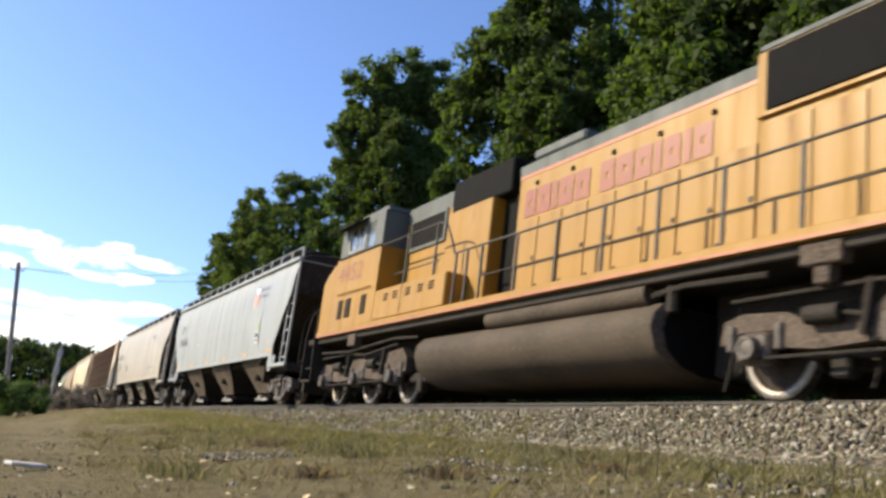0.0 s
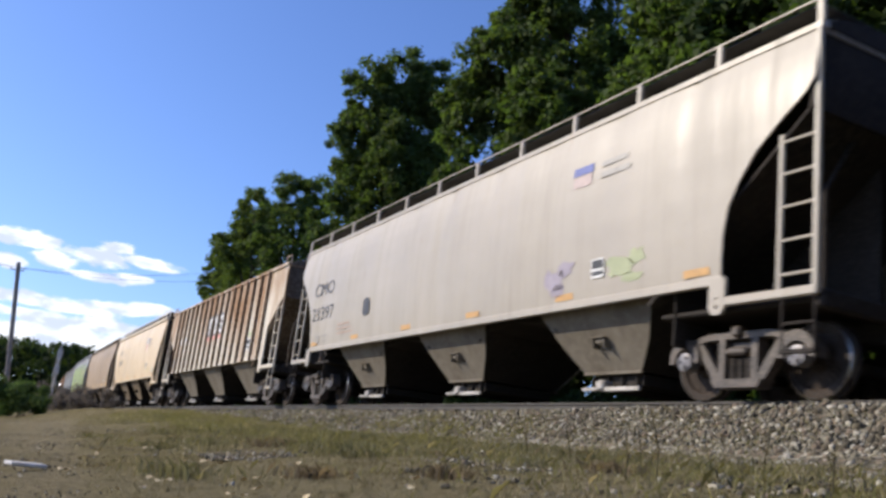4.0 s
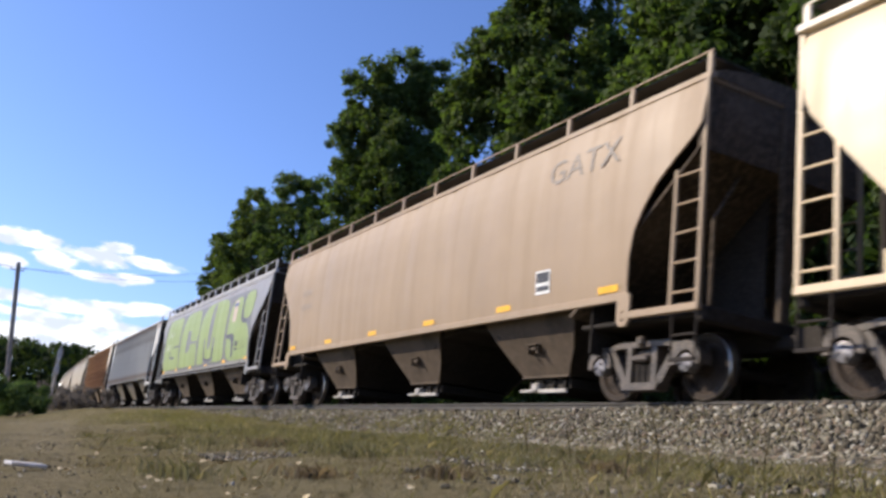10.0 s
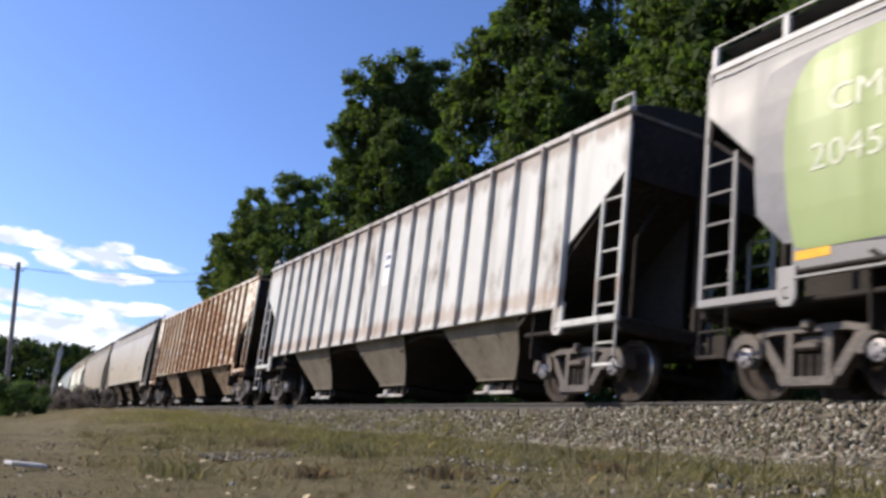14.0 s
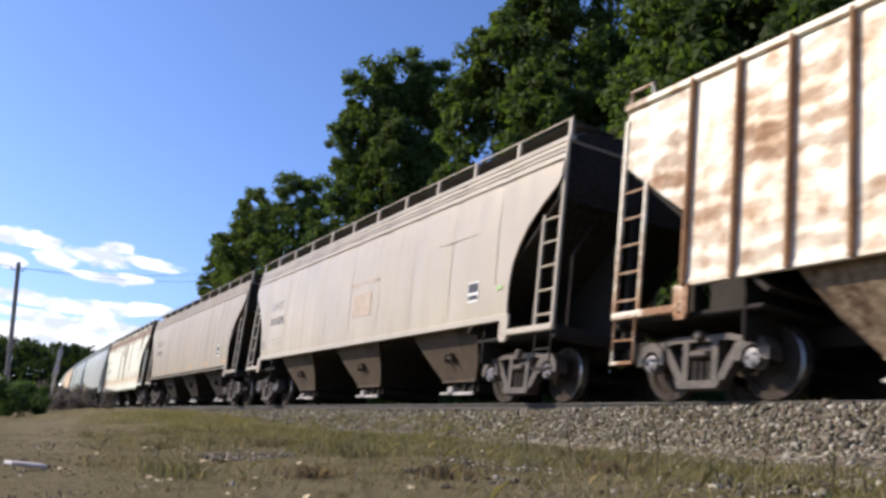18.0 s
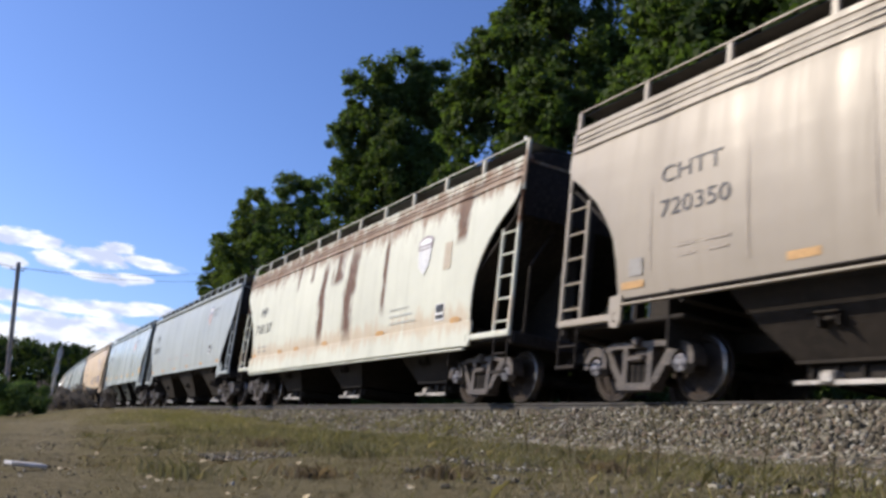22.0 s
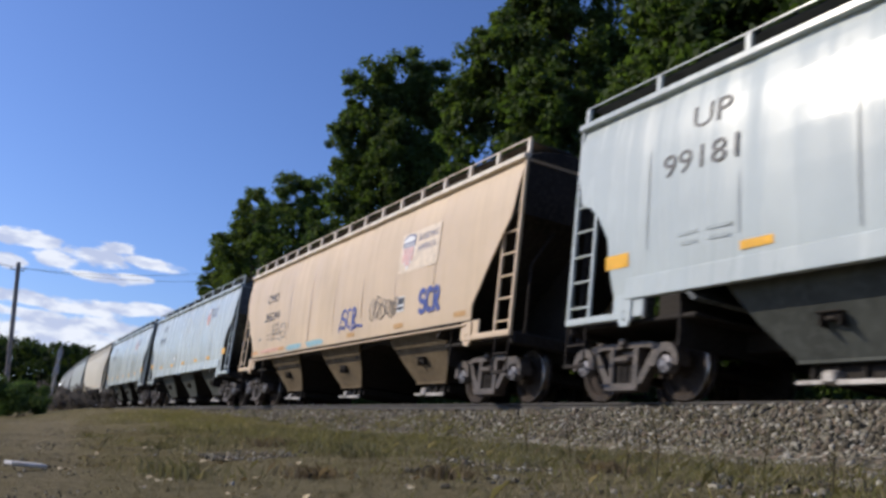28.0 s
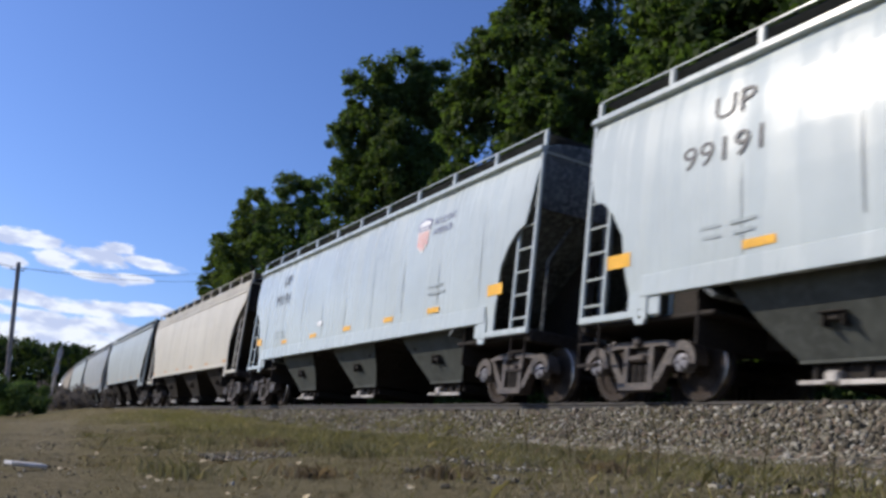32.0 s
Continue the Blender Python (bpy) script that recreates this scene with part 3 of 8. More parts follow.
def leaf_quads(rng, centres, radii, per, size, flat_z=0.8):
    """Small kite-shaped leaves in clumps round the centres."""
    n = len(centres) * per
    d = rng.normal(size=(n, 3))
    d /= np.linalg.norm(d, axis=1, keepdims=True)
    u = rng.random((n, 1)) ** 0.55 * rng.uniform(0.7, 1.15, (n, 1))
    c = np.repeat(np.asarray(centres), per, 0)
    r = np.repeat(np.asarray(radii), per)[:, None]
    p = c + d * u * r * np.array([1, 1, flat_z])
    nrm = d * 0.7 + rng.normal(size=(n, 3)) * 0.6 + np.array([0, 0, 0.35])
    nrm /= np.linalg.norm(nrm, axis=1, keepdims=True)
    t = np.cross(nrm, rng.normal(size=(n, 3)))
    t /= np.linalg.norm(t, axis=1, keepdims=True)
    b = np.cross(nrm, t)
    s = size * rng.uniform(0.6, 1.35, (n, 1))
    q = np.stack([p - t * s, p + b * s * 0.5 + nrm * s * 0.12, p + t * s, p - b * s * 0.5 + nrm * s * 0.12], 1)
    return q.reshape(-1, 3), np.arange(4 * n).reshape(-1, 4)


def tree_thing(seed, height, spread, base, leaf, clumps=95, per=230, size=0.2, name="tree", label="tall leafy deciduous tree in full summer leaf", lobes=5, crown=None):
    """A tree. crown: its lobes (x, y, z, radius, half height) from the foot of the trunk; without them, lobes by chance within the spread."""
    rng = np.random.default_rng(seed)
    rnd = random.Random(seed)
    tree = tagged(new(name), label, "tree", "trees behind the railway")
    if crown is None:
        crown = [(0, 0, base + (height - base) * 0.52, spread * 0.86, (height - base) * 0.46)]
        for i in range(lobes):
            a = 2 * math.pi * i / lobes + rnd.uniform(-0.4, 0.4)
            h = base + (height - base) * rnd.uniform(0.25, 0.72)
            crown.append((spread * 0.55 * math.cos(a), spread * 0.55 * math.sin(a), h, spread * rnd.uniform(0.4, 0.55), (height - base) * rnd.uniform(0.14, 0.22)))
    # boughs: clumps of leaves gathered on the outside of every lobe, the more the larger it is
    weight = np.array([r * (r + h) for _, _, _, r, h in crown])
    pick = rng.choice(len(crown), clumps, p=weight / weight.sum())
    cs, rs = [], []
    for i in pick:
        x, y, z, r, h = crown[i]
        d = rng.normal(size=3)
        d /= np.linalg.norm(d)
        k = rng.uniform(0.3, 1.0) ** 0.5 * (0.93 + 0.2 * noise.noise((d[0] * 2.2 + seed, d[1] * 2.2, d[2] * 3.0)))
        cs.append((x + d[0] * r * k, y + d[1] * r * k, z + d[2] * h * k))
        rs.append(rng.uniform(0.55, 1.2) * min(1.0, 0.35 + r / 5))
    v, f = leaf_quads(rng, cs, rs, per, size, 0.75)
    s = Shape()
    pts = [(0, 0, -0.4), (0.1, 0.05, height * 0.2), (-0.1, 0.15, height * 0.45), (0.15, 0, height * 0.62)]
    rad = [0.026 * height, 0.019 * height, 0.014 * height, 0.005 * height]
    for (a, b), (r, q) in zip(zip(pts, pts[1:]), zip(rad, rad[1:])):
        s.tube(a, b, r, 9, q)
    part("trunk", s, BARK, tree, soft=True)
    for x, y, z, r, h in crown[1:]:
        zz = max(base * 0.6, z - r * 0.9 - 1.0)
        part("limb", Shape().tube((0, 0.1, zz * 0.8), (x * 0.6, y * 0.6, zz + (z - zz) * 0.6), 0.008 * height, 6, 0.004 * height).tube((x * 0.6, y * 0.6, zz + (z - zz) * 0.6), (x, y, z), 0.004 * height, 5, 0.001 * height), BARK, tree)
    part("crown", raw_mesh("crown", v, f), leaf, tree)
    return tree


def bush_thing(seed, height, spread, leaf, label, per=120, clumps=16, size=0.06, name="bush"):
    rng = np.random.default_rng(seed)
    bush = tagged(new(name), label, "bush", "bushes along the railway")
    cs = [(rng.uniform(-1, 1) * spread * 0.7, rng.uniform(-1, 1) * spread * 0.7, height * rng.uniform(0.15, 0.85)) for _ in range(clumps)]
    v, f = leaf_quads(rng, cs, rng.uniform(0.18, 0.34, clumps) * (height + spread) / 2, per, size)
    s = Shape()
    for c in cs[:9]:
        s.tube((c[0] * 0.15, c[1] * 0.15, -0.15), c, 0.012 * height + 0.004, 5, 0.004)
    part("stem", s, BARK, bush)
    part("foliage", raw_mesh("foliage", v, f), leaf, bush)
    return bush


def at_bearing(bearing, y):
    """The x at which a line of that many degrees off the track, from the camera, is y metres across."""
    return -y / math.tan(radians(bearing))


# the trees that show: foot, leaf, clumps, and the lobes of the crown (across the view, towards the back, z, radius, half height)
SHOWN = [
    ((-94.5, 22.2), LEAF_B, 260, [(0, 0, 12.5, 3.0, 8.5), (-1.2, 0, 18.6, 2.0, 3.0), (0.8, 0.5, 21.6, 1.9, 2.4), (-2.2, 0.4, 15.5, 1.6, 2.5)]),
    ((-85.0, 21.4), LEAF_B, 290, [(0, 0, 13.0, 3.3, 9.0), (-0.8, 0, 21.6, 2.1, 2.8), (1.0, -0.4, 20.0, 2.2, 3.2), (-2.3, 0.3, 17.5, 1.7, 3.0)]),
    ((-72.5, 21.6), LEAF, 300, [(0, 0, 12.0, 3.4, 9.0), (-0.9, 0, 20.3, 1.9, 2.6), (1.2, 0.4, 20.6, 1.9, 2.4), (-2.4, -0.4, 17.0, 1.6, 2.5), (2.6, -0.5, 14.5, 1.8, 3.5)]),
    ((-53.0, 21.2), LEAF, 820, [(0.6, 0, 15.2, 4.0, 10.2), (-1.9, -0.3, 23.0, 1.8, 3.0), (0.3, 0.3, 24.4, 2.1, 2.8), (2.5, 0, 23.9, 1.9, 2.8), (3.3, 0.2, 20.8, 1.5, 2.4), (-2.7, 0.2, 19.3, 1.8, 3.0), (-2.6, -0.4, 13.5, 2.0, 3.0), (2.5, -0.6, 18.5, 1.8, 2.6), (0.3, -2.6, 17.0, 1.9, 4.0), (0.0, -2.4, 11.0, 2.2, 3.5)]),
    ((-33.6, 21.8), LEAF, 980, [(0.4, 0, 15.0, 4.1, 11.0), (-3.0, -0.6, 19.2, 1.9, 2.3), (-4.3, -0.2, 15.9, 1.5, 2.4), (-1.4, -0.8, 22.3, 1.8, 2.6), (0.6, -1.0, 25.0, 2.6, 3.0), (-3.7, -0.6, 11.6, 1.8, 2.6), (-0.4, -2.9, 15.5, 1.9, 3.0), (2.9, 0.8, 17.5, 2.0, 3.4), (-1.2, -2.6, 9.8, 2.0, 2.8), (2.4, -0.6, 10.0, 2.2, 3.4)]),
    ((-30.5, 29.5), LEAF_SHADED, 620, [(0, 0, 15.5, 4.6, 12.5), (-1.6, -0.6, 26.0, 2.6, 3.4), (2.2, -0.6, 24.5, 2.2, 3.4), (0.2, -2.6, 19.0, 2.2, 4.0)]),
    ((-20.4, 20.5), LEAF, 680, [(0, 0, 12.5, 3.7, 9.5), (-2.3, -0.5, 16.6, 1.7, 2.5), (-2.9, 0, 12.6, 1.5, 2.3), (0.2, -0.8, 20.0, 2.4, 2.8), (2.0, -1.5, 15.0, 2.0, 3.0), (-1.2, -2.3, 11.4, 1.7, 2.6), (-2.6, -0.8, 9.0, 1.5, 2.4)]),
]
for i, ((tx, ty), leaf, many, crown) in enumerate(SHOWN):
    away = Vector((tx, ty, 0)).normalized()
    across = Vector((away.y, -away.x, 0))
    turned = [(*(across * u + away * w).to_2d(), z, r, h) for u, w, z, r, h in crown]
    tree_thing(100 + i, 25, 4.0, 2.0, leaf, many, 130, 0.16, crown=turned).matrix_basis = pose(tx, ty, ground_z(tx, ty))
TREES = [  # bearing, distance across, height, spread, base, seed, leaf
    (52.0, 21, 25, 4.8, 2.0, 12, LEAF_SHADED), (58.0, 20, 24, 4.6, 2.0, 13, LEAF_SHADED), (67.0, 21, 24, 4.8, 2.0, 14, LEAF_SHADED), (80.0, 21, 23, 4.8, 2.0, 15, LEAF_SHADED),
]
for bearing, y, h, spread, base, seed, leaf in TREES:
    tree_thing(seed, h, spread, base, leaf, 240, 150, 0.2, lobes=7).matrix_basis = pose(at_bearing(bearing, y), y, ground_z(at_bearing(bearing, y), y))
# Unseen trees, added to keep sky light off the car ends.
ROW = tree_thing(17, 19, 4.8, 1.5, LEAF, 70, 70, 0.5, label="tall leafy tree out of view, added to cut sky light")
ROW.matrix_basis = pose(12, 21, -0.5)
for bx, by, rz in ((20, 19.5, 50), (28, 20.5, 130), (37, 20, 220), (47, 21, 300), (58, 20, 20), (16, -13, 80), (24, -9, 160), (32, -14, 250), (41, -8, 340), (52, -12, 110), (63, -4, 200), (66, 5, 290)):
    copy_thing(ROW, pose(bx, by, ground_z(bx, by), 0, 0, rz))

UNDER = tree_thing(40, 8.0, 3.4, 0.6, LEAF_SHADED, 150, 110, 0.15, label="dense understorey tree at the edge of the wood")
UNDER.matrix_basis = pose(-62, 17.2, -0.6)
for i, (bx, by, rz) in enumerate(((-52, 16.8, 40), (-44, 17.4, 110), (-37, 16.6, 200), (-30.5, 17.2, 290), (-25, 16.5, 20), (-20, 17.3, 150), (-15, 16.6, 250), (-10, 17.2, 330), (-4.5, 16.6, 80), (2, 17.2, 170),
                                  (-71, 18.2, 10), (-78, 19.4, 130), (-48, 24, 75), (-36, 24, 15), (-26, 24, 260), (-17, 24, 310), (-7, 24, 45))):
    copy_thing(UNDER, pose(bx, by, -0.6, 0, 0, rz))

SHRUB = bush_thing(61, 1.7, 0.95, SCRUB, "leafy green shrub growing beyond the rails", 260, 26, 0.07)
SHRUB.matrix_basis = pose(-17.3, 12.4, ground_z(-17.3, 12.4) - 0.05)
for bx, by, rz in ((-15.4, 12.6, 50), (-13.5, 12.3, 130), (-12.6, 12.5, 200), (-10.3, 12.3, 290), (-9.0, 12.5, 20), (-7.6, 12.4, 95), (-20.5, 12.5, 160), (-24.5, 12.6, 230), (-29, 12.6, 310), (-6.2, 12.5, 260), (-34, 12.8, 70), (-22.3, 12.9, 10), (-18.9, 12.9, 100), (-27, 13.0, 200), (-31.4, 13.0, 330)):
    copy_thing(SHRUB, pose(bx, by, ground_z(bx, by) - 0.05, 0, 0, rz))
WEED = bush_thing(63, 0.95, 0.85, SCRUB, "low green weeds at the edge of the far ballast", 170, 18, 0.05)
WEED.matrix_basis = pose(-24.0, 11.5, ground_z(-24.0, 11.5) - 0.05)
for bx, by, rz in ((-22.5, 11.4, 60), (-21.2, 11.5, 140), (-20.1, 11.3, 230), (-18.9, 11.5, 300), (-14.4, 11.5, 20), (-12.9, 11.6, 110), (-9.4, 11.5, 190)):
    copy_thing(WEED, pose(bx, by, ground_z(bx, by) - 0.05, 0, 0, rz))

big = bush_thing(71, 2.0, 1.6, SCRUB, "large green bush beside the gravel lane", 420, 26, 0.075)
big.matrix_basis = pose(-50, 2.1, ground_z(-50, 2.1) - 0.1)
big = copy_thing(big, pose(-54, 1.0, ground_z(-54, 1.0) - 0.1, 0, 0, 120))
pile = bush_thing(72, 1.9, 2.0, BRUSH, "heap of grey dead brush near the track", 420, 24, 0.06, name="brush_pile")
pile.matrix_basis = pose(-62, 4.6, -1.0)
pile = copy_thing(pile, pose(-56, 5.7, -1.05, 0, 0, 140))


def far_woods():
    rng = np.random.default_rng(90)
    cs, rs = [], []
    for i in range(1700):
        a = radians(-9 + 23 * (i + rng.uniform(0, 8)) / 1700)
        d = rng.uniform(195, 260)
        top = 0.071 * d - 1.2 + 0.8 * noise.noise((a * 30, 1.0, 0)) + 0.8 * noise.noise((a * 90, 4.0, 0))
        low = i % 3 == 0
        cs.append((-d * math.cos(a), d * math.sin(a), rng.uniform(-2.2, 4.5) if low else -1.0 + rng.uniform(0.0, 1.0) ** 0.8 * (top + 1)))
        rs.append(rng.uniform(1.2, 2.3))
    v, f = leaf_quads(rng, cs, rs, 50, 0.6, 0.9)
    return raw_mesh("far_woods", v, f)


tagged(part("far_woods", far_woods(), leaf_material("distant_leaf", (0.03, 0.045, 0.02), (0.06, 0.076, 0.03))), "distant dark green woods closing the view down the line", "woods", kind="stuff")


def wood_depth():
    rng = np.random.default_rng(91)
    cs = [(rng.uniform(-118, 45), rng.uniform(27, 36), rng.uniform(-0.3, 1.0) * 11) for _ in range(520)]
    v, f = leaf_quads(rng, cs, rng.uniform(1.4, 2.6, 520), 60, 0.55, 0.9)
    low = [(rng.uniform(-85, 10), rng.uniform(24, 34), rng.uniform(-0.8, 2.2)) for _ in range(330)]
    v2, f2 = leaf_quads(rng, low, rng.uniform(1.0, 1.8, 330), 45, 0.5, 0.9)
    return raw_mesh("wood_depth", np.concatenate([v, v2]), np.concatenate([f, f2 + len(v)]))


tagged(part("wood_depth", wood_depth(), LEAF_SHADED), "dark shaded depth of the wood behind the trees", "woods", kind="stuff")


def blades(name, count, x0, x1, y0, y1, tall, seed, keep, top=None):
    """Blades of dry grass, each a bent sliver."""
    rng = np.random.default_rng(seed)
    xs = x1 - (x1 - x0) * rng.random(count) ** 1.6
    ys = rng.uniform(y0, y1, count)
    ok = np.array([keep(x, y) > rng.random() for x, y in zip(xs, ys)])
    xs, ys = xs[ok], ys[ok]
    n = len(xs)
    zs = np.array([(top or rough_z)(x, y) for x, y in zip(xs, ys)])
    p = np.stack([xs, ys, zs - 0.01], -1)
    a = rng.uniform(0, 2 * np.pi, n)
    side = np.stack([np.cos(a), np.sin(a), np.zeros(n)], -1) * rng.uniform(0.003, 0.008, (n, 1))
    lean = np.stack([np.cos(a * 3.1), np.sin(a * 3.1), np.zeros(n)], -1)
    h = tall * rng.uniform(0.35, 1.3, (n, 1)) * np.array([0.6 + 0.8 * max(0, noise.noise((x * 0.7, y * 0.7, 11))) for x, y in zip(xs, ys)])[:, None]
    tip = p + np.array([0, 0, 1.0]) * h * rng.uniform(0.5, 1.0, (n, 1)) + lean * h * rng.uniform(0.3, 1.3, (n, 1))
    v = np.stack([p - side, p + side, tip], 1)
    return raw_mesh(name, v.reshape(-1, 3), np.arange(3 * n).reshape(-1, 3))


def patchy(x, y):
    d = y - (track_y(x) - TRACK_Y)
    if x > -30 and abs(y - 0.12 + 0.058 * x) < (0.1 - 0.037 * x) * (0.9 + 0.5 * noise.noise((x * 1.4, y * 2.0, 9))):
        return 0.05
    v = 0.6 + 0.9 * noise.noise((x * 0.35, y * 0.5, 5)) + 0.5 * noise.noise((x * 1.3, y * 1.3, 8))
    return min(1.0, max(0.42, v)) * (1.0 if d < 6.0 else 0.35)


GRASS = leaf_material("dry_grass_blade", (0.175, 0.15, 0.083), (0.255, 0.222, 0.13), (0.34, 0.285, 0.18), (1.05, 1.0, 0.8))
tagged(part("dry_grass", blades("dry_grass", 430000, -45, 1.0, 0.2, 6.5, 0.045, 31, patchy), GRASS), "short dry yellowish grass on the bank", "grass", kind="stuff")


def verge(x, y):
    """How thick the taller grass stands: thickest along the toe of the ballast down the line."""
    d = y - (track_y(x) - TRACK_Y)
    ragged = noise.noise((x * 0.9, d * 1.1, 21)) + 0.6 * noise.noise((x * 2.7, d * 2.7, 3))
    belt = math.exp(-((d - (4.7 if x < -10 else 4.0)) / 1.1) ** 2) * (1.0 if x < -9 else 0.22)
    return max(0.0, belt * (0.55 + 1.1 * ragged))


STRAW = leaf_material("straw_green_blade", (0.2, 0.19, 0.075), (0.32, 0.295, 0.125), (0.42, 0.36, 0.2), (1.05, 1.05, 0.7))
tagged(part("verge_grass", blades("verge_grass", 120000, -30, -2.0, 2.4, 6.5, 0.17, 41, verge), STRAW), "taller straw-green grass along the ballast toe", "grass", kind="stuff")


def shoulder_z(x, y):
    d = y - (track_y(x) - TRACK_Y)
    return float(np.interp(d, [p[0] for p in PROFILE], [p[1] for p in PROFILE]) + settled(x, d))


def shoulder(x, y):
    """Dry grass that has crept up over the ballast, thicker the further down the line."""
    d = y - (track_y(x) - TRACK_Y)
    ragged = noise.noise((x * 0.8, d * 1.5, 31)) + 0.6 * noise.noise((x * 2.9, d * 3.1, 7))
    return max(0.0, min(1.0, max(0.0, -5.0 - x) / 8.0) * (0.6 + 1.2 * ragged) * min(1.0, 1.25 - 0.75 * max(0.0, d - 6.0)))


tagged(part("shoulder_grass", blades("shoulder_grass", 150000, -45, -5.0, 5.6, 7.6, 0.13, 47, shoulder, shoulder_z), STRAW), "thin dry grass grown over the edge of the ballast", "grass", kind="stuff")


# ---- utility pole, wires, signal, litter ----
POLE_WOOD = coat("grey_pole_wood", (0.27, 0.25, 0.24), (0.18, 0.16, 0.15), (0.35, 0.32, 0.3), 0.9, 0.0, 1.5, 20.0, 0.6)
WIRE = coat("dark_wire", (0.05, 0.05, 0.055), None, None, 0.6)
SIGNAL_GREY = coat("signal_grey", (0.44, 0.42, 0.4), (0.28, 0.26, 0.25), (0.55, 0.53, 0.51), 0.6)


def utility_pole(foot, top, arm):
    p = tagged(new("utility_pole"), "leaning weathered timber utility pole with a crossarm", "utility pole")
    foot, top = Vector(foot), Vector(top)
    part("shaft", Shape().tube(foot, top, 0.2, 12, 0.16), POLE_WOOD, p, soft=True)
    a = Vector(arm).normalized()
    c = top - Vector((0, 0, 0.6))
    part("crossarm", Shape().tube(c - a * 0.5, c + a * 0.5, 0.045, 6), POLE_WOOD, p)
    for d in (-0.45, 0.45):
        q = c + a * d
        part("insulator", Shape().tube(q + Vector((0, 0, 0.05)), q + Vector((0, 0, 0.22)), 0.05, 8, 0.03), SIGNAL_GREY, p)
    return c


def wire(a, b, sag):
    a, b = Vector(a), Vector(b)
    pts = [a.lerp(b, t) - Vector((0, 0, sag * 4 * t * (1 - t))) for t in np.linspace(0, 1, 15)]
    tagged(part("wire", Shape().pipe(pts, 0.016, 5), WIRE), "thin dark overhead wire between poles", "wire", "overhead wires")


P1 = utility_pole((-75, 2.3, -1.8), (-75, 0.85, 10.1), (0.15, 1, 0))
P2 = utility_pole((-104, 23.5, -0.5), (-104, 23.5, 18.9), (0.4, 1, 0))
for d, drop in ((-0.45, 1.5), (0.45, 0.1)):
    wire(P1 + Vector((0, d, 0.2)), P2 + Vector((0, d, 0.2 - drop)), 0.6)
    wire(P1 + Vector((0, d, 0.2)), Vector((-52, -32 + d, 9.0)), 0.6)



def signal_mast(x, y):
    s = tagged(new("signal_mast"), "grey railway signal mast with two heads beside the track", "signal")
    z = ground_z(x, y)
    part("mast", Shape().tube((x, y, z - 0.1), (x, y, 7.6), 0.13, 10), SIGNAL_GREY, s, soft=True)
    part("cabinet", Shape().slab(x - 0.5, x + 0.5, y - 0.55, y + 0.55, z - 0.05, 1.5, 0.05), SIGNAL_GREY, s)
    for h in (6.6, 4.6):
        part("signal_head", Shape().slab(x + 0.12, x + 0.3, y - 0.3, y + 0.3, h - 0.6, h + 0.6, 0.1), SIGNAL_GREY, s)
    lad = Shape().slab(x - 0.35, x - 0.31, y - 0.25, y - 0.21, z, 7.2, 0.01).slab(x - 0.35, x - 0.31, y + 0.21, y + 0.25, z, 7.2, 0.01)
    for i in range(20):
        lad.tube((x - 0.33, y - 0.23, 0.3 + 0.34 * i), (x - 0.33, y + 0.23, 0.3 + 0.34 * i), 0.015, 5)
    part("mast_ladder", lad, SIGNAL_GREY, s)
    m, N, K, bs = principled("signal_lamp_white")
    bs.inputs["Base Color"].default_value = (0.9, 0.9, 0.9, 1)
    bs.inputs["Emission Color"].default_value, bs.inputs["Emission Strength"].default_value = (1, 1, 1, 1), 1.5
    part("lamp_lens", Shape().tube((x + 0.3, y + 0.75, 2.9), (x + 0.36, y + 0.75, 2.9), 0.11, 12), m, s, "lit white lens")
    part("lamp_arm", Shape().tube((x + 0.1, y, 2.9), (x + 0.28, y + 0.75, 2.9), 0.05, 6), SIGNAL_GREY, s)


signal_mast(-120, 8.3)

PALE_LEAF = coat("pale_fallen_leaf", (0.55, 0.45, 0.28), (0.4, 0.3, 0.16), (0.75, 0.68, 0.5), 0.8)
BOARD = coat("bleached_board", (0.72, 0.7, 0.65), (0.55, 0.52, 0.48), (0.8, 0.78, 0.74), 0.85)
bx, by = -6.6, 0.4
tagged(part("board", Shape().slab(-0.13, 0.13, -0.05, 0.05, 0.0, 0.025, 0.006), BOARD, m=pose(bx, by, rough_z(bx, by) + 0.03, 2, 1, 118)), "short bleached board lying on the gravel", "board")
leaf_me = Shape().add([(-0.03, 0, 0.01), (-0.006, -0.02, 0.0), (0.03, -0.006, 0.012), (0.012, 0.02, 0.003), (-0.012, 0.018, 0.01)], [(0, 1, 2, 3, 4)]).mesh("fallen_leaf")
rl = random.Random(3)
SEEN = [(-7.41, 1.1), (-4.98, 0.91), (-5.58, 1.11), (-4.8, 1.37), (-4.85, 1.6), (-6.8, 2.08), (-4.84, 1.45)]
for i in range(40):
    x, y = SEEN[i] if i < 7 else (rl.uniform(-9, -3.8), rl.uniform(0.5, 2.3))
    ob = part("fallen_leaf", leaf_me, PALE_LEAF, m=pose(x, y, rough_z(x, y) + 0.035, rl.uniform(-25, 25), rl.uniform(-25, 25), rl.uniform(0, 360)))
    tagged(ob, "small pale dry leaf lying on the grass", "leaf", "fallen leaves on the grass")
WEED = coat("dry_weed_stalk", (0.09, 0.075, 0.04), None, (0.15, 0.13, 0.07), 0.9)


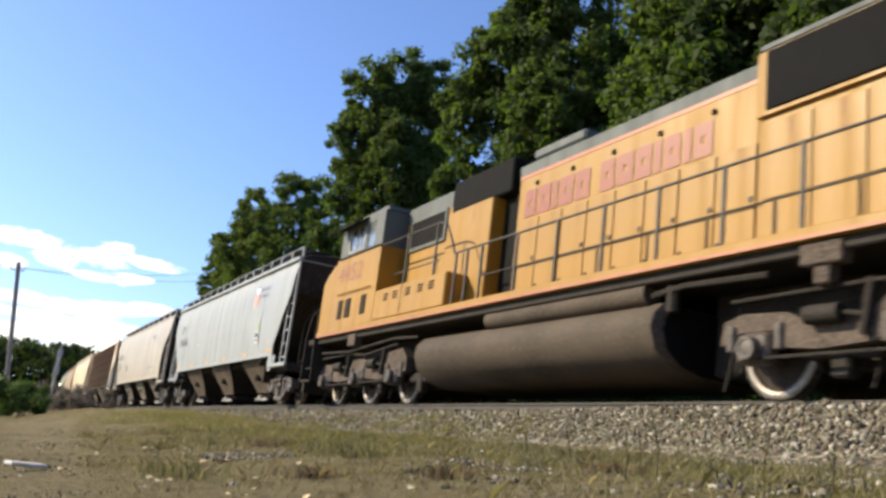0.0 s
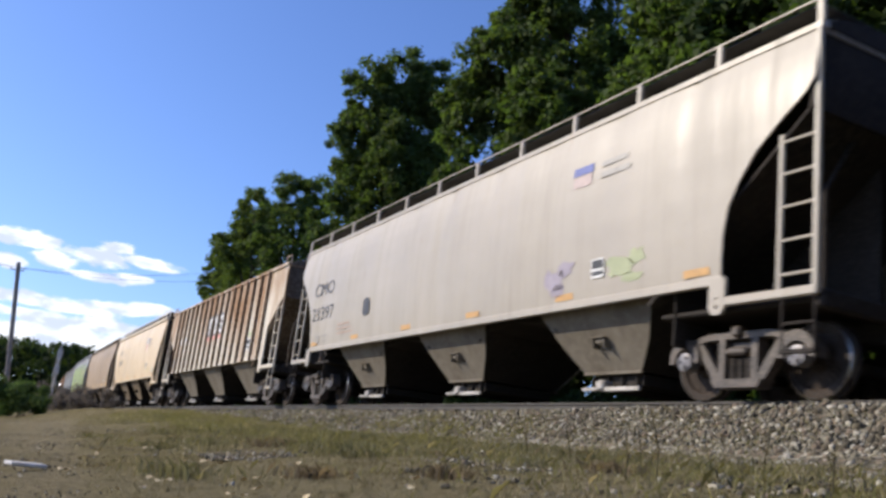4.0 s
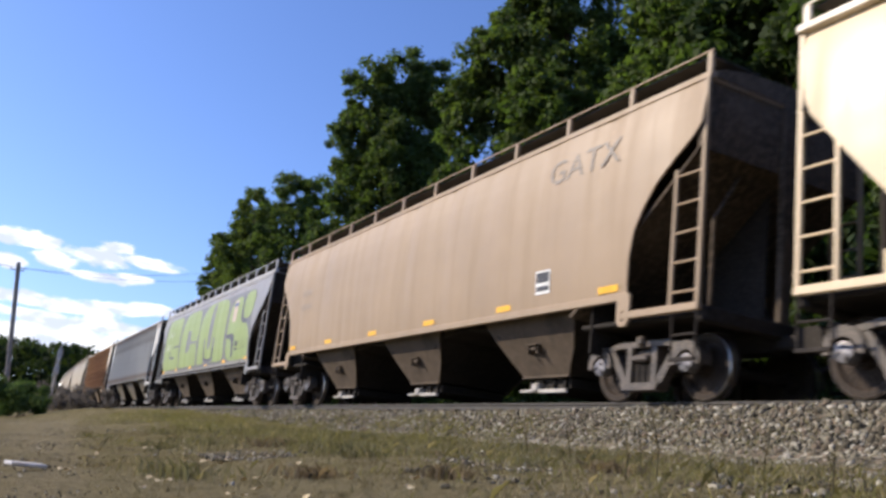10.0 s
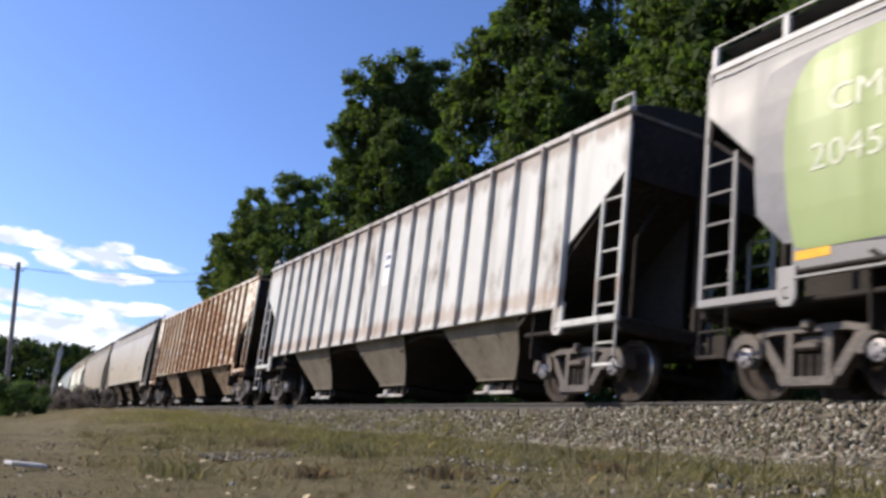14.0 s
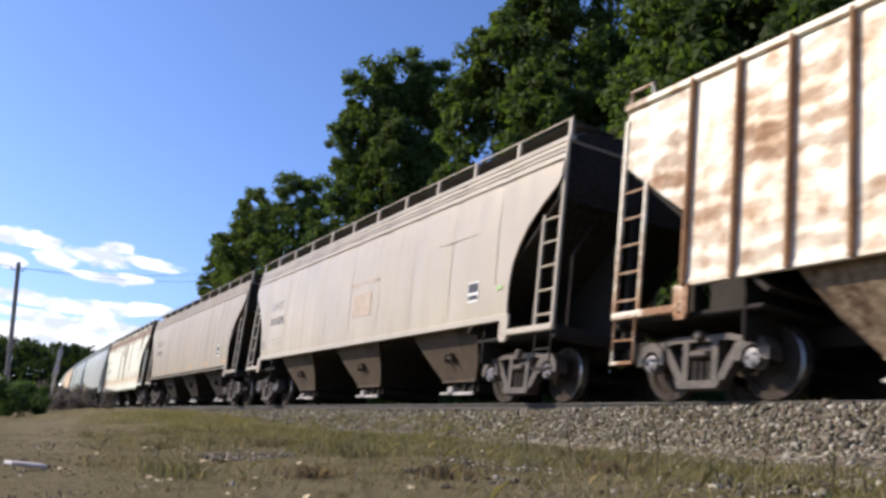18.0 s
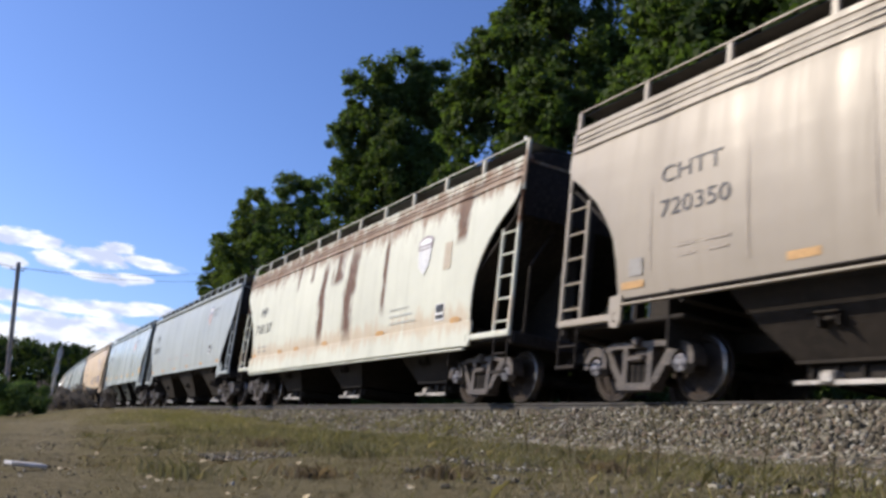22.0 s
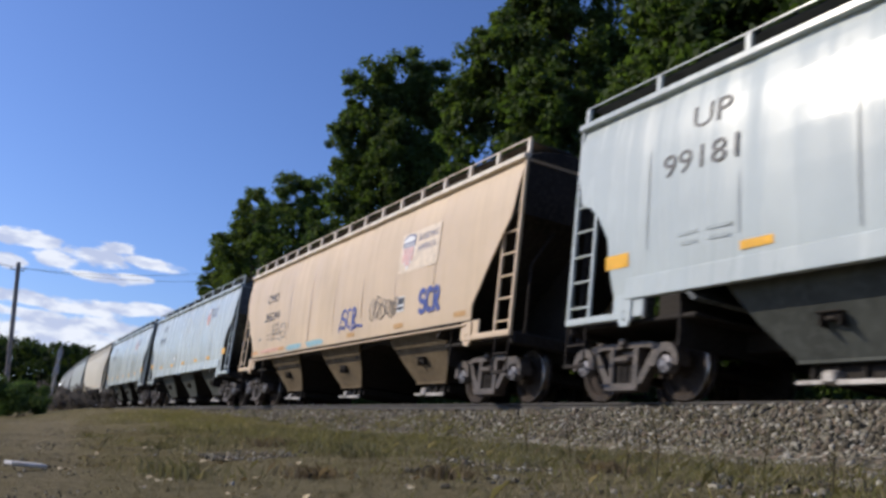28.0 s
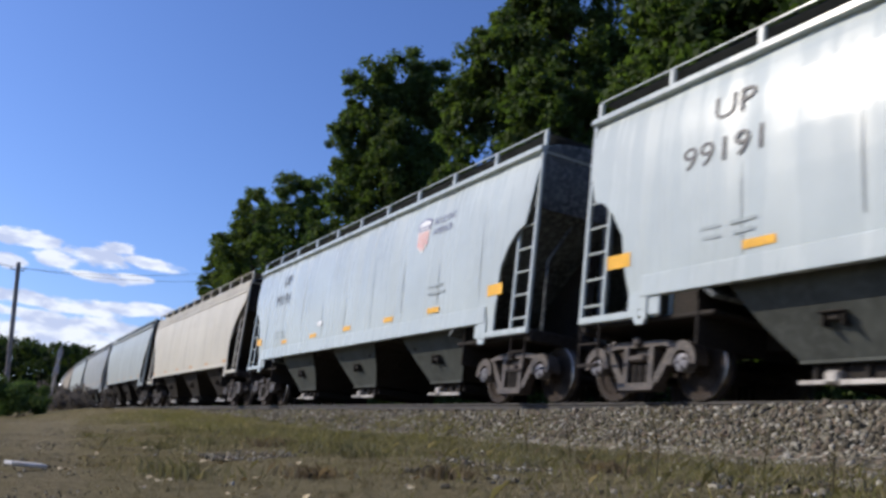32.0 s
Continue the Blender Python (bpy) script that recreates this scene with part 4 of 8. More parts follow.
def weed(x, y, h, seed):
    r = random.Random(seed)
    w = tagged(new("weed"), "thin dry weed stalk standing in the grass", "weed", "weeds on the bank")
    z = rough_z(x, y) - 0.03
    top = (x + r.uniform(-0.05, 0.05), y + r.uniform(-0.04, 0.04), z + h)
    part("stalk", Shape().pipe([(x, y, z), (x + r.uniform(-0.02, 0.02), y, z + h * 0.5), top], 0.0045, 5), WEED, w)
    rng = np.random.default_rng(seed)
    cs = [(x + r.uniform(-0.02, 0.02), y + r.uniform(-0.02, 0.02), z + h * k) for k in (0.5, 0.65, 0.8, 0.92, 1.0)]
    v, f = leaf_quads(rng, cs, [0.03] * 5, 6, 0.014)
    part("seed_head", raw_mesh("seed_head", v, f), GRASS, w)


for i, (x, y, h) in enumerate(((-3.6, 3.15, 0.42), (-4.6, 3.9, 0.3), (-3.4, 3.7, 0.34), (-3.9, 3.2, 0.24), (-5.4, 3.9, 0.28), (-2.9, 3.6, 0.26), (-6.6, 4.3, 0.3), (-8.2, 4.6, 0.32), (-9.6, 4.9, 0.3))):
    weed(x, y, h, 200 + i)


LOW_GREEN = leaf_material("low_weed_leaf", (0.17, 0.162, 0.09), (0.26, 0.245, 0.14), (0.34, 0.29, 0.19), (1.05, 1.05, 0.75))
LOW_BROWN = leaf_material("dry_brown_weed", (0.18, 0.145, 0.095), (0.26, 0.21, 0.14), (0.34, 0.27, 0.18), (1.0, 0.95, 0.8))


GREEN_SPOTS = [(-14.7, 3.9), (-9.9, 3.7), (-12.5, 4.8), (-9.0, 3.7), (-7.2, 3.0), (-9.0, 4.3), (-7.9, 2.9), (-12.3, 5.6), (-11.2, 5.5), (-10.1, 5.4), (-9.3, 5.3), (-13.9, 5.5), (-24.0, 4.6), (-17.8, 3.8), (-5.4, 1.2), (-7.7, 5.2), (-5.6, 4.3)]
BROWN_SPOTS = [(-16.0, 3.2), (-15.6, 5.2), (-14.2, 5.0), (-20.0, 5.0), (-5.2, 1.9), (-7.0, 3.6), (-4.4, 3.5)]
rw = random.Random(77)
GREEN_SPOTS += [(rw.uniform(-16, -4), rw.uniform(1.4, 5.4)) for _ in range(22)]
BROWN_SPOTS += [(rw.uniform(-15, -4), rw.uniform(2.4, 5.0)) for _ in range(5)]


def low_weeds(seed, height, spread, leaf, label, spots):
    rng = np.random.default_rng(seed)
    first = tagged(new("weed_clump"), label, "weeds", "low weeds on the bank")
    n = 230
    p = np.stack([rng.normal(0, 0.5, n) * spread, rng.normal(0, 0.5, n) * spread, np.full(n, -0.01)], -1)
    a = rng.uniform(0, 2 * np.pi, n)
    side = np.stack([np.cos(a), np.sin(a), np.zeros(n)], -1) * rng.uniform(0.002, 0.006, (n, 1))
    lean = np.stack([np.cos(a * 2.7), np.sin(a * 2.7), np.zeros(n)], -1)
    h = height * rng.uniform(0.3, 1.1, (n, 1))
    mid = p + np.array([0, 0, 0.65]) * h + lean * h * 0.2
    tip = p + np.array([0, 0, 1.0]) * h + lean * h * 0.75
    v = np.stack([p - side * 0.6, p + side * 0.6, mid + side, tip, mid - side], 1)
    tagged(part("grass_tuft", raw_mesh("grass_tuft", v.reshape(-1, 3), np.arange(5 * n).reshape(-1, 5)), leaf, first), kind="stuff")
    for i, (x, y) in enumerate(spots):
        m = pose(x, y, rough_z(x, y) - 0.01, 0, 0, 67 * i)
        if i:
            copy_thing(first, m)
        else:
            first.matrix_basis = m


low_weeds(301, 0.13, 0.34, LOW_GREEN, "low olive green weeds in the dry grass", GREEN_SPOTS[0::2])
low_weeds(302, 0.09, 0.28, LOW_GREEN, "small patch of yellowish weeds", GREEN_SPOTS[1::2])
low_weeds(303, 0.1, 0.18, LOW_BROWN, "dry brown weed clump gone to seed", BROWN_SPOTS)


def tufts():
    rng = np.random.default_rng(55)
    # uneven clumps, most of them along the toe of the ballast
    cx = np.concatenate([rng.normal(-11.5, 2.8, 120), rng.normal(-7.0, 1.8, 60), rng.normal(-19, 4.5, 70), rng.uniform(-14, -3, 60)])
    cy = np.concatenate([rng.normal(4.5, 0.75, 120), rng.normal(4.3, 0.8, 60), rng.normal(4.5, 0.9, 70), rng.uniform(1.5, 4.5, 60)])
    many = 44
    xs = np.repeat(cx, many) + rng.normal(0, 0.22, many * len(cx))
    ys = np.repeat(cy, many) + rng.normal(0, 0.15, many * len(cy))
    n = len(xs)
    p = np.stack([xs, ys, [rough_z(a, b) - 0.01 for a, b in zip(xs, ys)]], -1)
    a = rng.uniform(0, 2 * np.pi, n)
    side = np.stack([np.cos(a), np.sin(a), np.zeros(n)], -1) * rng.uniform(0.002, 0.005, (n, 1))
    lean = np.stack([np.cos(a * 2.7), np.sin(a * 2.7), np.zeros(n)], -1)
    h = rng.uniform(0.03, 0.14, (n, 1)) * np.repeat(rng.uniform(0.5, 1.15, len(cx)), many)[:, None]
    m1 = p + np.array([0, 0, 0.6]) * h + lean * h * 0.15
    tip = p + np.array([0, 0, 1.0]) * h + lean * h * 0.8
    v = np.stack([p - side, p + side, m1 + side * 0.7, tip, m1 - side * 0.7], 1)
    return raw_mesh("grass_tufts", v.reshape(-1, 3), np.arange(5 * n).reshape(-1, 5))


tagged(part("grass_tufts", tufts(), leaf_material("green_grass_blade", (0.17, 0.16, 0.09), (0.26, 0.24, 0.145), (0.35, 0.3, 0.2), (1.05, 1.05, 0.75))), "taller green and yellow grass tufts along the ballast toe", "grass", kind="stuff")


# ---- covered hopper cars ----
def table(points):
    """A function that runs straight between (z, value) points."""
    pts = sorted(points)

    def value(z):
        if z <= pts[0][0]:
            return pts[0][1]
        for (a, p), (b, q) in zip(pts, pts[1:]):
            if z <= b:
                return p + (q - p) * (z - a) / (b - a)
        return pts[-1][1]
    value.levels = [a for a, _ in pts]
    return value


EAVE = 4.22
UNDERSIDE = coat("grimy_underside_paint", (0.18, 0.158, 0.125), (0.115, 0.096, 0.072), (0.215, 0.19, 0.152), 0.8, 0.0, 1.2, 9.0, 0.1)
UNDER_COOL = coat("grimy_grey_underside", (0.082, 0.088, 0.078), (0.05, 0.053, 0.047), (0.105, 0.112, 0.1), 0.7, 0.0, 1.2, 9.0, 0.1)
UNDER_DARK = coat("dark_brown_underside", (0.105, 0.08, 0.058), (0.06, 0.046, 0.034), (0.13, 0.1, 0.074), 0.75, 0.0, 1.3, 9.0, 0.1)
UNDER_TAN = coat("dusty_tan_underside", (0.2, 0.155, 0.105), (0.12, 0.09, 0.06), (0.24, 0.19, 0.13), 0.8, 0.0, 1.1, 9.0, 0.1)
# End coats, darkened to stand for the shade on the car ends.
END_SHADED = coat("shade_darkened_end_paint", (0.04, 0.032, 0.027), (0.02, 0.017, 0.015), (0.06, 0.05, 0.042), 0.8, 0.0, 0.9, 12.0, 0.2)
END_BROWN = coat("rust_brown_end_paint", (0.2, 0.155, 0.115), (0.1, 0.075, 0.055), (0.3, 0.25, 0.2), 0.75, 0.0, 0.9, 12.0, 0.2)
END_TAUPE = coat("shade_darkened_taupe_end_paint", (0.11, 0.082, 0.058), (0.05, 0.038, 0.028), (0.17, 0.13, 0.095), 0.8, 0.0, 0.9, 12.0, 0.2)
END_COOL = coat("shade_darkened_grey_end_paint", (0.13, 0.145, 0.145), (0.06, 0.065, 0.065), (0.24, 0.245, 0.245), 0.7, 0.0, 0.9, 12.0, 0.2)
SEAM_DIRT = coat("seam_dirt", (0.3, 0.27, 0.23), (0.2, 0.18, 0.15), (0.4, 0.37, 0.33), 0.8, 0.0, 3.0, 30.0)
ROUND_SIDE = table([(1.33, 1.515), (1.6, 1.545), (2.0, 1.575), (2.5, 1.598), (3.0, 1.605), (3.4, 1.597), (3.7, 1.575), (3.95, 1.54), (EAVE, 1.485)])
SLANT_SIDE = table([(1.41, 1.52), (1.6, 1.545), (2.0, 1.575), (2.5, 1.598), (3.0, 1.605), (3.4, 1.597), (3.7, 1.575), (3.95, 1.54), (EAVE, 1.485)])
FLAT_SIDE = table([(1.42, 1.5), (2.8, 1.5), (EAVE, 1.5)])
KINDS = {
    "slant": dict(side=SLANT_SIDE, cut=table([(1.41, 1.42), (1.7, 1.38), (3.1, 0.24), (3.3, 0.16), (EAVE, 0.05)]), pad=1.25, bays=3, rail=1.05, sill=(1.38, 1.48), seams=1.86, pitch=4.45, shift=0.1),
    "round": dict(side=ROUND_SIDE, cut=table([(1.33, 1.42), (1.6, 1.40), (1.9, 1.37), (2.25, 1.28), (2.55, 1.1), (2.85, 0.86), (3.15, 0.5), (3.4, 0.16), (3.55, 0.05), (EAVE, 0.03)]), pad=1.46, bays=3, rail=1.5, sill=(1.3, 1.42), seams=1.72, pitch=4.5, shift=0.15),
    "crest": dict(side=ROUND_SIDE, cut=table([(1.33, 1.45), (1.9, 1.5), (2.4, 1.32), (3.55, 0.12), (EAVE, 0.04)]), pad=1.37, bays=3, rail=1.12, sill=(1.29, 1.4), seams=2.1, pitch=4.5, shift=0.12),
    "modern": dict(side=ROUND_SIDE, cut=table([(1.33, 1.12), (1.75, 1.02), (2.25, 0.95), (2.6, 0.72), (2.8, 0.5), (2.9, 0.26), (3.4, 0.12), (EAVE, 0.03)]), pad=0.95, bays=3, rail=1.55, sill=(1.3, 1.6), seams=1.657, pitch=4.2, shift=0.2),
    "ribbed": dict(side=FLAT_SIDE, cut=table([(1.42, 1.42), (2.34, 1.4), (3.32, 0.05), (EAVE, 0.04)]), pad=1.37, bays=3, rail=0, sill=(1.36, 1.46), seams=0, pitch=4.55, shift=0.15),
}


# Rusty rib colour, darkened further for the ribs' shaded faces.
RIB_RUST_SHADE = coat("rust_and_shade_rib_steel", (0.17, 0.115, 0.078), (0.08, 0.056, 0.04), (0.28, 0.2, 0.14), 0.85, 0.0, 1.5, 14.0)


def side_sheet(kind, half, sign):
    """One side of a car body, bowed, with its ends cut back, 3 cm thick."""
    k = KINDS[kind]
    side, cut = k["side"], k["cut"]
    levels = sorted(set(side.levels) | {z for z in cut.levels if z >= side.levels[0]} | {side.levels[0] + i * 0.24 for i in range(12) if side.levels[0] + i * 0.24 < EAVE})
    inner = half - 1.7
    xs = list(np.linspace(-inner, inner, 91 if k["seams"] and sign < 0 else 9))
    ends = [0.0, 0.25, 0.5, 0.75]
    rows = []
    for z in levels:
        e = half - cut(z)
        row = [-e + (e - inner) * t for t in ends] + xs + [e - (e - inner) * t for t in reversed(ends)]
        rows.append(row)
    n = len(rows[0])

    def depth(x, z):
        w = side(z)
        if k["seams"]:
            u = (x / k["seams"]) % 1.0
            d = min(u, 1 - u) * k["seams"]
            w -= 0.012 * math.exp(-(d / 0.06) ** 2) + 0.009 * math.exp(-(d / 0.4) ** 2)
        return w
    verts, faces = [], []
    for off in (0.0, 0.03):
        for z, row in zip(levels, rows):
            verts += [(x, sign * (depth(x, z) - off), z) for x in row]
    m = len(levels) * n
    for r in range(len(levels) - 1):
        for c in range(n - 1):
            a = r * n + c
            faces.append((a, a + 1, a + n + 1, a + n))
            faces.append((m + a, m + a + n, m + a + n + 1, m + a + 1))
    for r in range(len(levels) - 1):
        for a in (r * n, r * n + n - 1):
            faces.append((a, a + n, m + a + n, m + a))
    for c in range(n - 1):
        for a in (c, (len(levels) - 1) * n + c):
            faces.append((a, a + 1, m + a + 1, m + a))
    return Shape().add(verts, faces)


def truck_frame_shape():
    """A cast side frame: top chord, two splayed arms, spring pocket, and a rounded jaw over each bearing."""
    s = Shape()
    s.prism([(-0.8, 0.64), (-0.5, 0.71), (0.5, 0.71), (0.8, 0.64), (0.78, 0.73), (0.5, 0.79), (-0.5, 0.79), (-0.78, 0.73)], -0.085, 0.085)
    for e in (-1, 1):
        jaw = [(e * 0.89 + 0.26 * math.cos(radians(a)), 0.49 + 0.26 * math.sin(radians(a))) for a in range(-14, 195, 16)]
        jaw += [(e * 0.89 + 0.165 * math.cos(radians(a)), 0.46 + 0.165 * math.sin(radians(a))) for a in range(188, -13, -16)]
        s.prism(jaw, -0.12, 0.11)
        s.prism([(e * 0.72, 0.66), (e * 0.6, 0.68), (e * 0.25, 0.2), (e * 0.35, 0.12)], -0.075, 0.075)
        s.prism([(e * 0.21, 0.74), (e * 0.31, 0.74), (e * 0.31, 0.2), (e * 0.21, 0.2)], -0.085, 0.085)
    s.prism([(-0.4, 0.21), (-0.34, 0.11), (0.34, 0.11), (0.4, 0.21)], -0.12, 0.12)
    s.slab(-0.17, 0.17, -0.14, 0.09, 0.5, 0.6, 0.03)
    s.slab(-0.07, 0.07, -0.16, 0.0, 0.72, 0.86, 0.03)
    return s


def wheel_shape(r, width=0.14):
    # turned round y; the flange on the inner side
    return Shape().turned([(0.06, -0.11), (0.13, -0.1), (0.15, -0.05), (r * 0.72, -0.015), (r * 0.8, -0.06), (r * 0.96, -0.065), (r, -0.055), (r + 0.004, 0.035),
                           (r + 0.028, 0.045), (r + 0.026, 0.075), (r * 0.82, 0.07), (r * 0.72, 0.03), (0.16, 0.0), (0.12, 0.1), (0.06, 0.11)], 28)


def add_wheelset(car, x, r, metal=WHEEL_IRON):
    axle = part("axle", kept(("axle", r), lambda: smooth(Shape().turned([(0.04, -1.02), (0.08, -1.0), (0.08, 1.0), (0.04, 1.02)], 10).mesh("axle"))), WHEEL_IRON, car, m=pose(x, 0, r))
    for e in (-1, 1):
        part("wheel", kept(("wheel", r), lambda: smooth(wheel_shape(r).mesh("wheel"), 25)), metal, axle, m=pose(0, e * 0.755, 0, 0, 0, 0 if e < 0 else 180))
        part("tread", kept(("tread", r), lambda: smooth(Shape().loft([[(q * math.cos(2 * math.pi * i / 28), y, q * math.sin(2 * math.pi * i / 28)) for i in range(28)]
                                                                      for q, y in ((r * 0.97, -0.068), (r + 0.003, -0.06), (r + 0.006, 0.03), (r * 0.97, 0.034))], caps=False).mesh("tread"))), TREAD, axle, m=pose(0, e * 0.755, 0, 0, 0, 0 if e < 0 else 180))
        part("bearing_cap", kept(("cap",), lambda: smooth(cap_shape().mesh("bearing_cap"))), CAP_STEEL, axle, m=pose(0, e * 1.08, 0, 0, 0, 0 if e < 0 else 180))
    MOVES.append((axle, car, x, r))
    return axle


def cap_shape():
    s = Shape().turned([(0.06, -0.1), (0.12, -0.09), (0.13, 0.06), (0.1, 0.08)], 16)
    for i in range(3):
        a = 2 * math.pi * i / 3
        s.slab(0.07 * math.cos(a) - 0.022, 0.07 * math.cos(a) + 0.022, -0.125, -0.08, 0.07 * math.sin(a) - 0.022, 0.07 * math.sin(a) + 0.022, 0.006)
    return s


def add_truck(car, x):
    bolster = part("bolster", kept(("bolster",), lambda: Shape().slab(-0.22, 0.22, -1.05, 1.05, 0.48, 0.72, 0.04).mesh("bolster")), TRUCK_IRON, car, m=pose(x, 0, 0))
    for e in (-1, 1):
        part("side_frame", kept(("frame",), lambda: truck_frame_shape().mesh("side_frame")), TRUCK_IRON, bolster, m=pose(0, e * 1.06, 0))
        for c in (-0.12, 0.0, 0.12):
            part("spring", kept(("spring",), lambda: smooth(Shape().turned([(0.05, -0.14), (0.062, -0.12), (0.05, -0.1), (0.062, -0.07), (0.05, -0.04), (0.062, -0.01), (0.05, 0.02), (0.062, 0.05), (0.05, 0.08), (0.062, 0.11), (0.05, 0.14)], 10).mesh("spring"), 80)),
                 STEEL_DARK, bolster, m=pose(c, e * 1.06, 0.34, 90))
    for a in (-0.89, 0.89):
        add_wheelset(car, x + a, 0.457)


def ladder(car, x, y, out, metal, top, foot=1.12):
    """A side ladder with its stiles and rungs; out: +1 at the forward end."""
    lad = part("ladder_stile", kept(("stile", round(top, 2), foot), lambda: Shape().slab(-0.035, 0.035, -0.03, 0.03, foot, top, 0.008).mesh("ladder_stile")), metal, car, m=pose(x, y, 0))
    part("ladder_stile", kept(("stile", 3.0, foot), lambda: Shape().slab(-0.03, 0.03, -0.025, 0.025, foot, 3.0, 0.008).mesh("ladder_stile")), metal, lad, m=pose(-out * 0.5, 0, 0))
    for i in range(5):
        part("rung", kept(("rung",), lambda: Shape().tube((-0.5, 0, 0), (0, 0, 0), 0.02, 6).mesh("rung")), metal, lad, m=pose(0 if out > 0 else 0.5, 0, foot + 0.18 + 0.4 * i))
    return lad


def stirrup_shape():
    s = Shape()
    s.slab(-0.465, -0.44, -0.015, 0.015, 0.42, 1.06, 0.006).slab(-0.03, -0.005, -0.015, 0.015, 0.42, 1.06, 0.006)
    s.slab(-0.47, 0.0, -0.03, 0.03, 0.4, 0.45, 0.006).tube((-0.45, 0, 0.74), (-0.02, 0, 0.74), 0.017, 6)
    return s


def tab_shape():
    s = Shape()
    ring = [(-0.16, 1.38), (-0.16, 1.02), (-0.1, 0.93), (0.04, 0.93), (0.1, 1.02), (0.1, 1.38)]
    hole = [(-0.07, 1.14), (-0.07, 1.06), (-0.05, 1.0), (-0.01, 1.0), (0.01, 1.06), (0.01, 1.14)]
    for i in range(6):
        j = (i + 1) % 6
        o = [ring[i], ring[j], hole[j], hole[i]] if i != 5 else [ring[5], ring[0], hole[0], hole[5]]
        s.prism(o, -0.025, 0.025)
    return s


BAY_TOP, BAY_OUT = 1.38, 0.65   # half lengths of a bay at its top and at its outlet


def hopper_shape():
    """The cross slopes of a bay; their dark coat stands for shade."""
    a, b = BAY_TOP, BAY_OUT
    return Shape().loft([[(-a, -1.32, 1.4), (a, -1.32, 1.4), (a, 1.32, 1.4), (-a, 1.32, 1.4)],
                         [(-a + 0.1, -1.24, 1.24), (a - 0.1, -1.24, 1.24), (a - 0.1, 1.24, 1.24), (-a + 0.1, 1.24, 1.24)],
                         [(-b, -0.8, 0.44), (b, -0.8, 0.44), (b, 0.8, 0.44), (-b, 0.8, 0.44)]])


def bay_sheet_shape(sign):
    """The outer slope sheet of a bay, with a rolled lip along each edge."""
    a, b = BAY_TOP, BAY_OUT
    rows = [(a, 1.34, 1.41), (a - 0.1, 1.26, 1.24), ((a + b) / 2, 1.03, 0.84), (b, 0.82, 0.44)]
    s = Shape()
    s.loft([[(-w, sign * y, z), (w, sign * y, z), (w, sign * (y + 0.02), z - 0.012), (-w, sign * (y + 0.02), z - 0.012)] for w, y, z in rows])
    for e in (-1, 1):
        s.pipe([(e * w, sign * (y + 0.015), z) for w, y, z in rows], 0.016, 5)
    return s


def gate_shape():
    """The dark sliding gate box under a bay."""
    s = Shape().slab(-0.6, 0.6, -0.74, 0.74, 0.24, 0.41, 0.015)
    for x in (-0.5, -0.17, 0.17, 0.5):
        s.slab(x - 0.02, x + 0.02, -0.8, 0.8, 0.21, 0.4, 0.006)
    return s


def flange_shape(e):
    return Shape().slab(-0.67, 0.67, min(e * 0.8, e * 0.87), max(e * 0.8, e * 0.87), 0.405, 0.445, 0.006)


def rack_shape(e):
    """A bright-worn rack bar, broken by the capstan that drives it."""
    y0, y1 = sorted((e * 0.84, e * 0.9))
    s = Shape().slab(-0.66, -0.28, y0, y1, 0.16, 0.215, 0.008).slab(-0.12, 0.68, y0, y1, 0.15, 0.215, 0.008)
    return s.slab(-0.3, -0.1, min(e * 0.7, e * 0.93), max(e * 0.7, e * 0.93), 0.16, 0.32, 0.03)


def bracket_shape():
    """A vibrator bracket: a small shelf with two gussets, standing out of the slope sheet."""
    s = Shape().slab(-0.16, 0.16, -1.2, -1.0, 0.9, 0.925, 0.008)
    for x in (-0.13, 0.13):
        s.prism([(x - 0.012, 0.9), (x + 0.012, 0.9), (x + 0.012, 0.76), (x - 0.012, 0.76)], -1.16, -0.98)
    s.slab(-0.08, 0.08, -1.15, -1.02, 0.82, 0.9, 0.015)
    return s


def coupler_shape():
    s = Shape().slab(-0.35, 0.45, -0.09, 0.09, 0.76, 0.95, 0.03)
    s.prism([(0.4, 0.7), (0.72, 0.7), (0.78, 0.78), (0.78, 0.95), (0.7, 1.02), (0.4, 1.0)], -0.17, 0.12)
    s.tube((0.62, 0.1, 0.68), (0.62, 0.1, 1.04), 0.07, 8)
    return s


def hose_shape():
    pts = [(0.1, 0.28, 0.9), (0.22, 0.3, 0.72), (0.36, 0.28, 0.56), (0.52, 0.2, 0.5), (0.64, 0.1, 0.54)]
    return Shape().pipe(pts, 0.028, 6)


def decal_mesh(name, outline, kind, x0, z0, lift=0.008, holes=()):
    """A painted shape of its own outline (x, z from x0, z0) laid on the near side of a car."""
    bm = bmesh.new()
    edges = []
    for loop in (outline, *holes):
        vs = [bm.verts.new((x0 + x, 0, z0 + z)) for x, z in loop]
        edges += [bm.edges.new((a, b)) for a, b in zip(vs, vs[1:] + vs[:1])]
    bmesh.ops.triangle_fill(bm, use_beauty=True, edges=edges)
    return laid(name, bm, kind, lift)


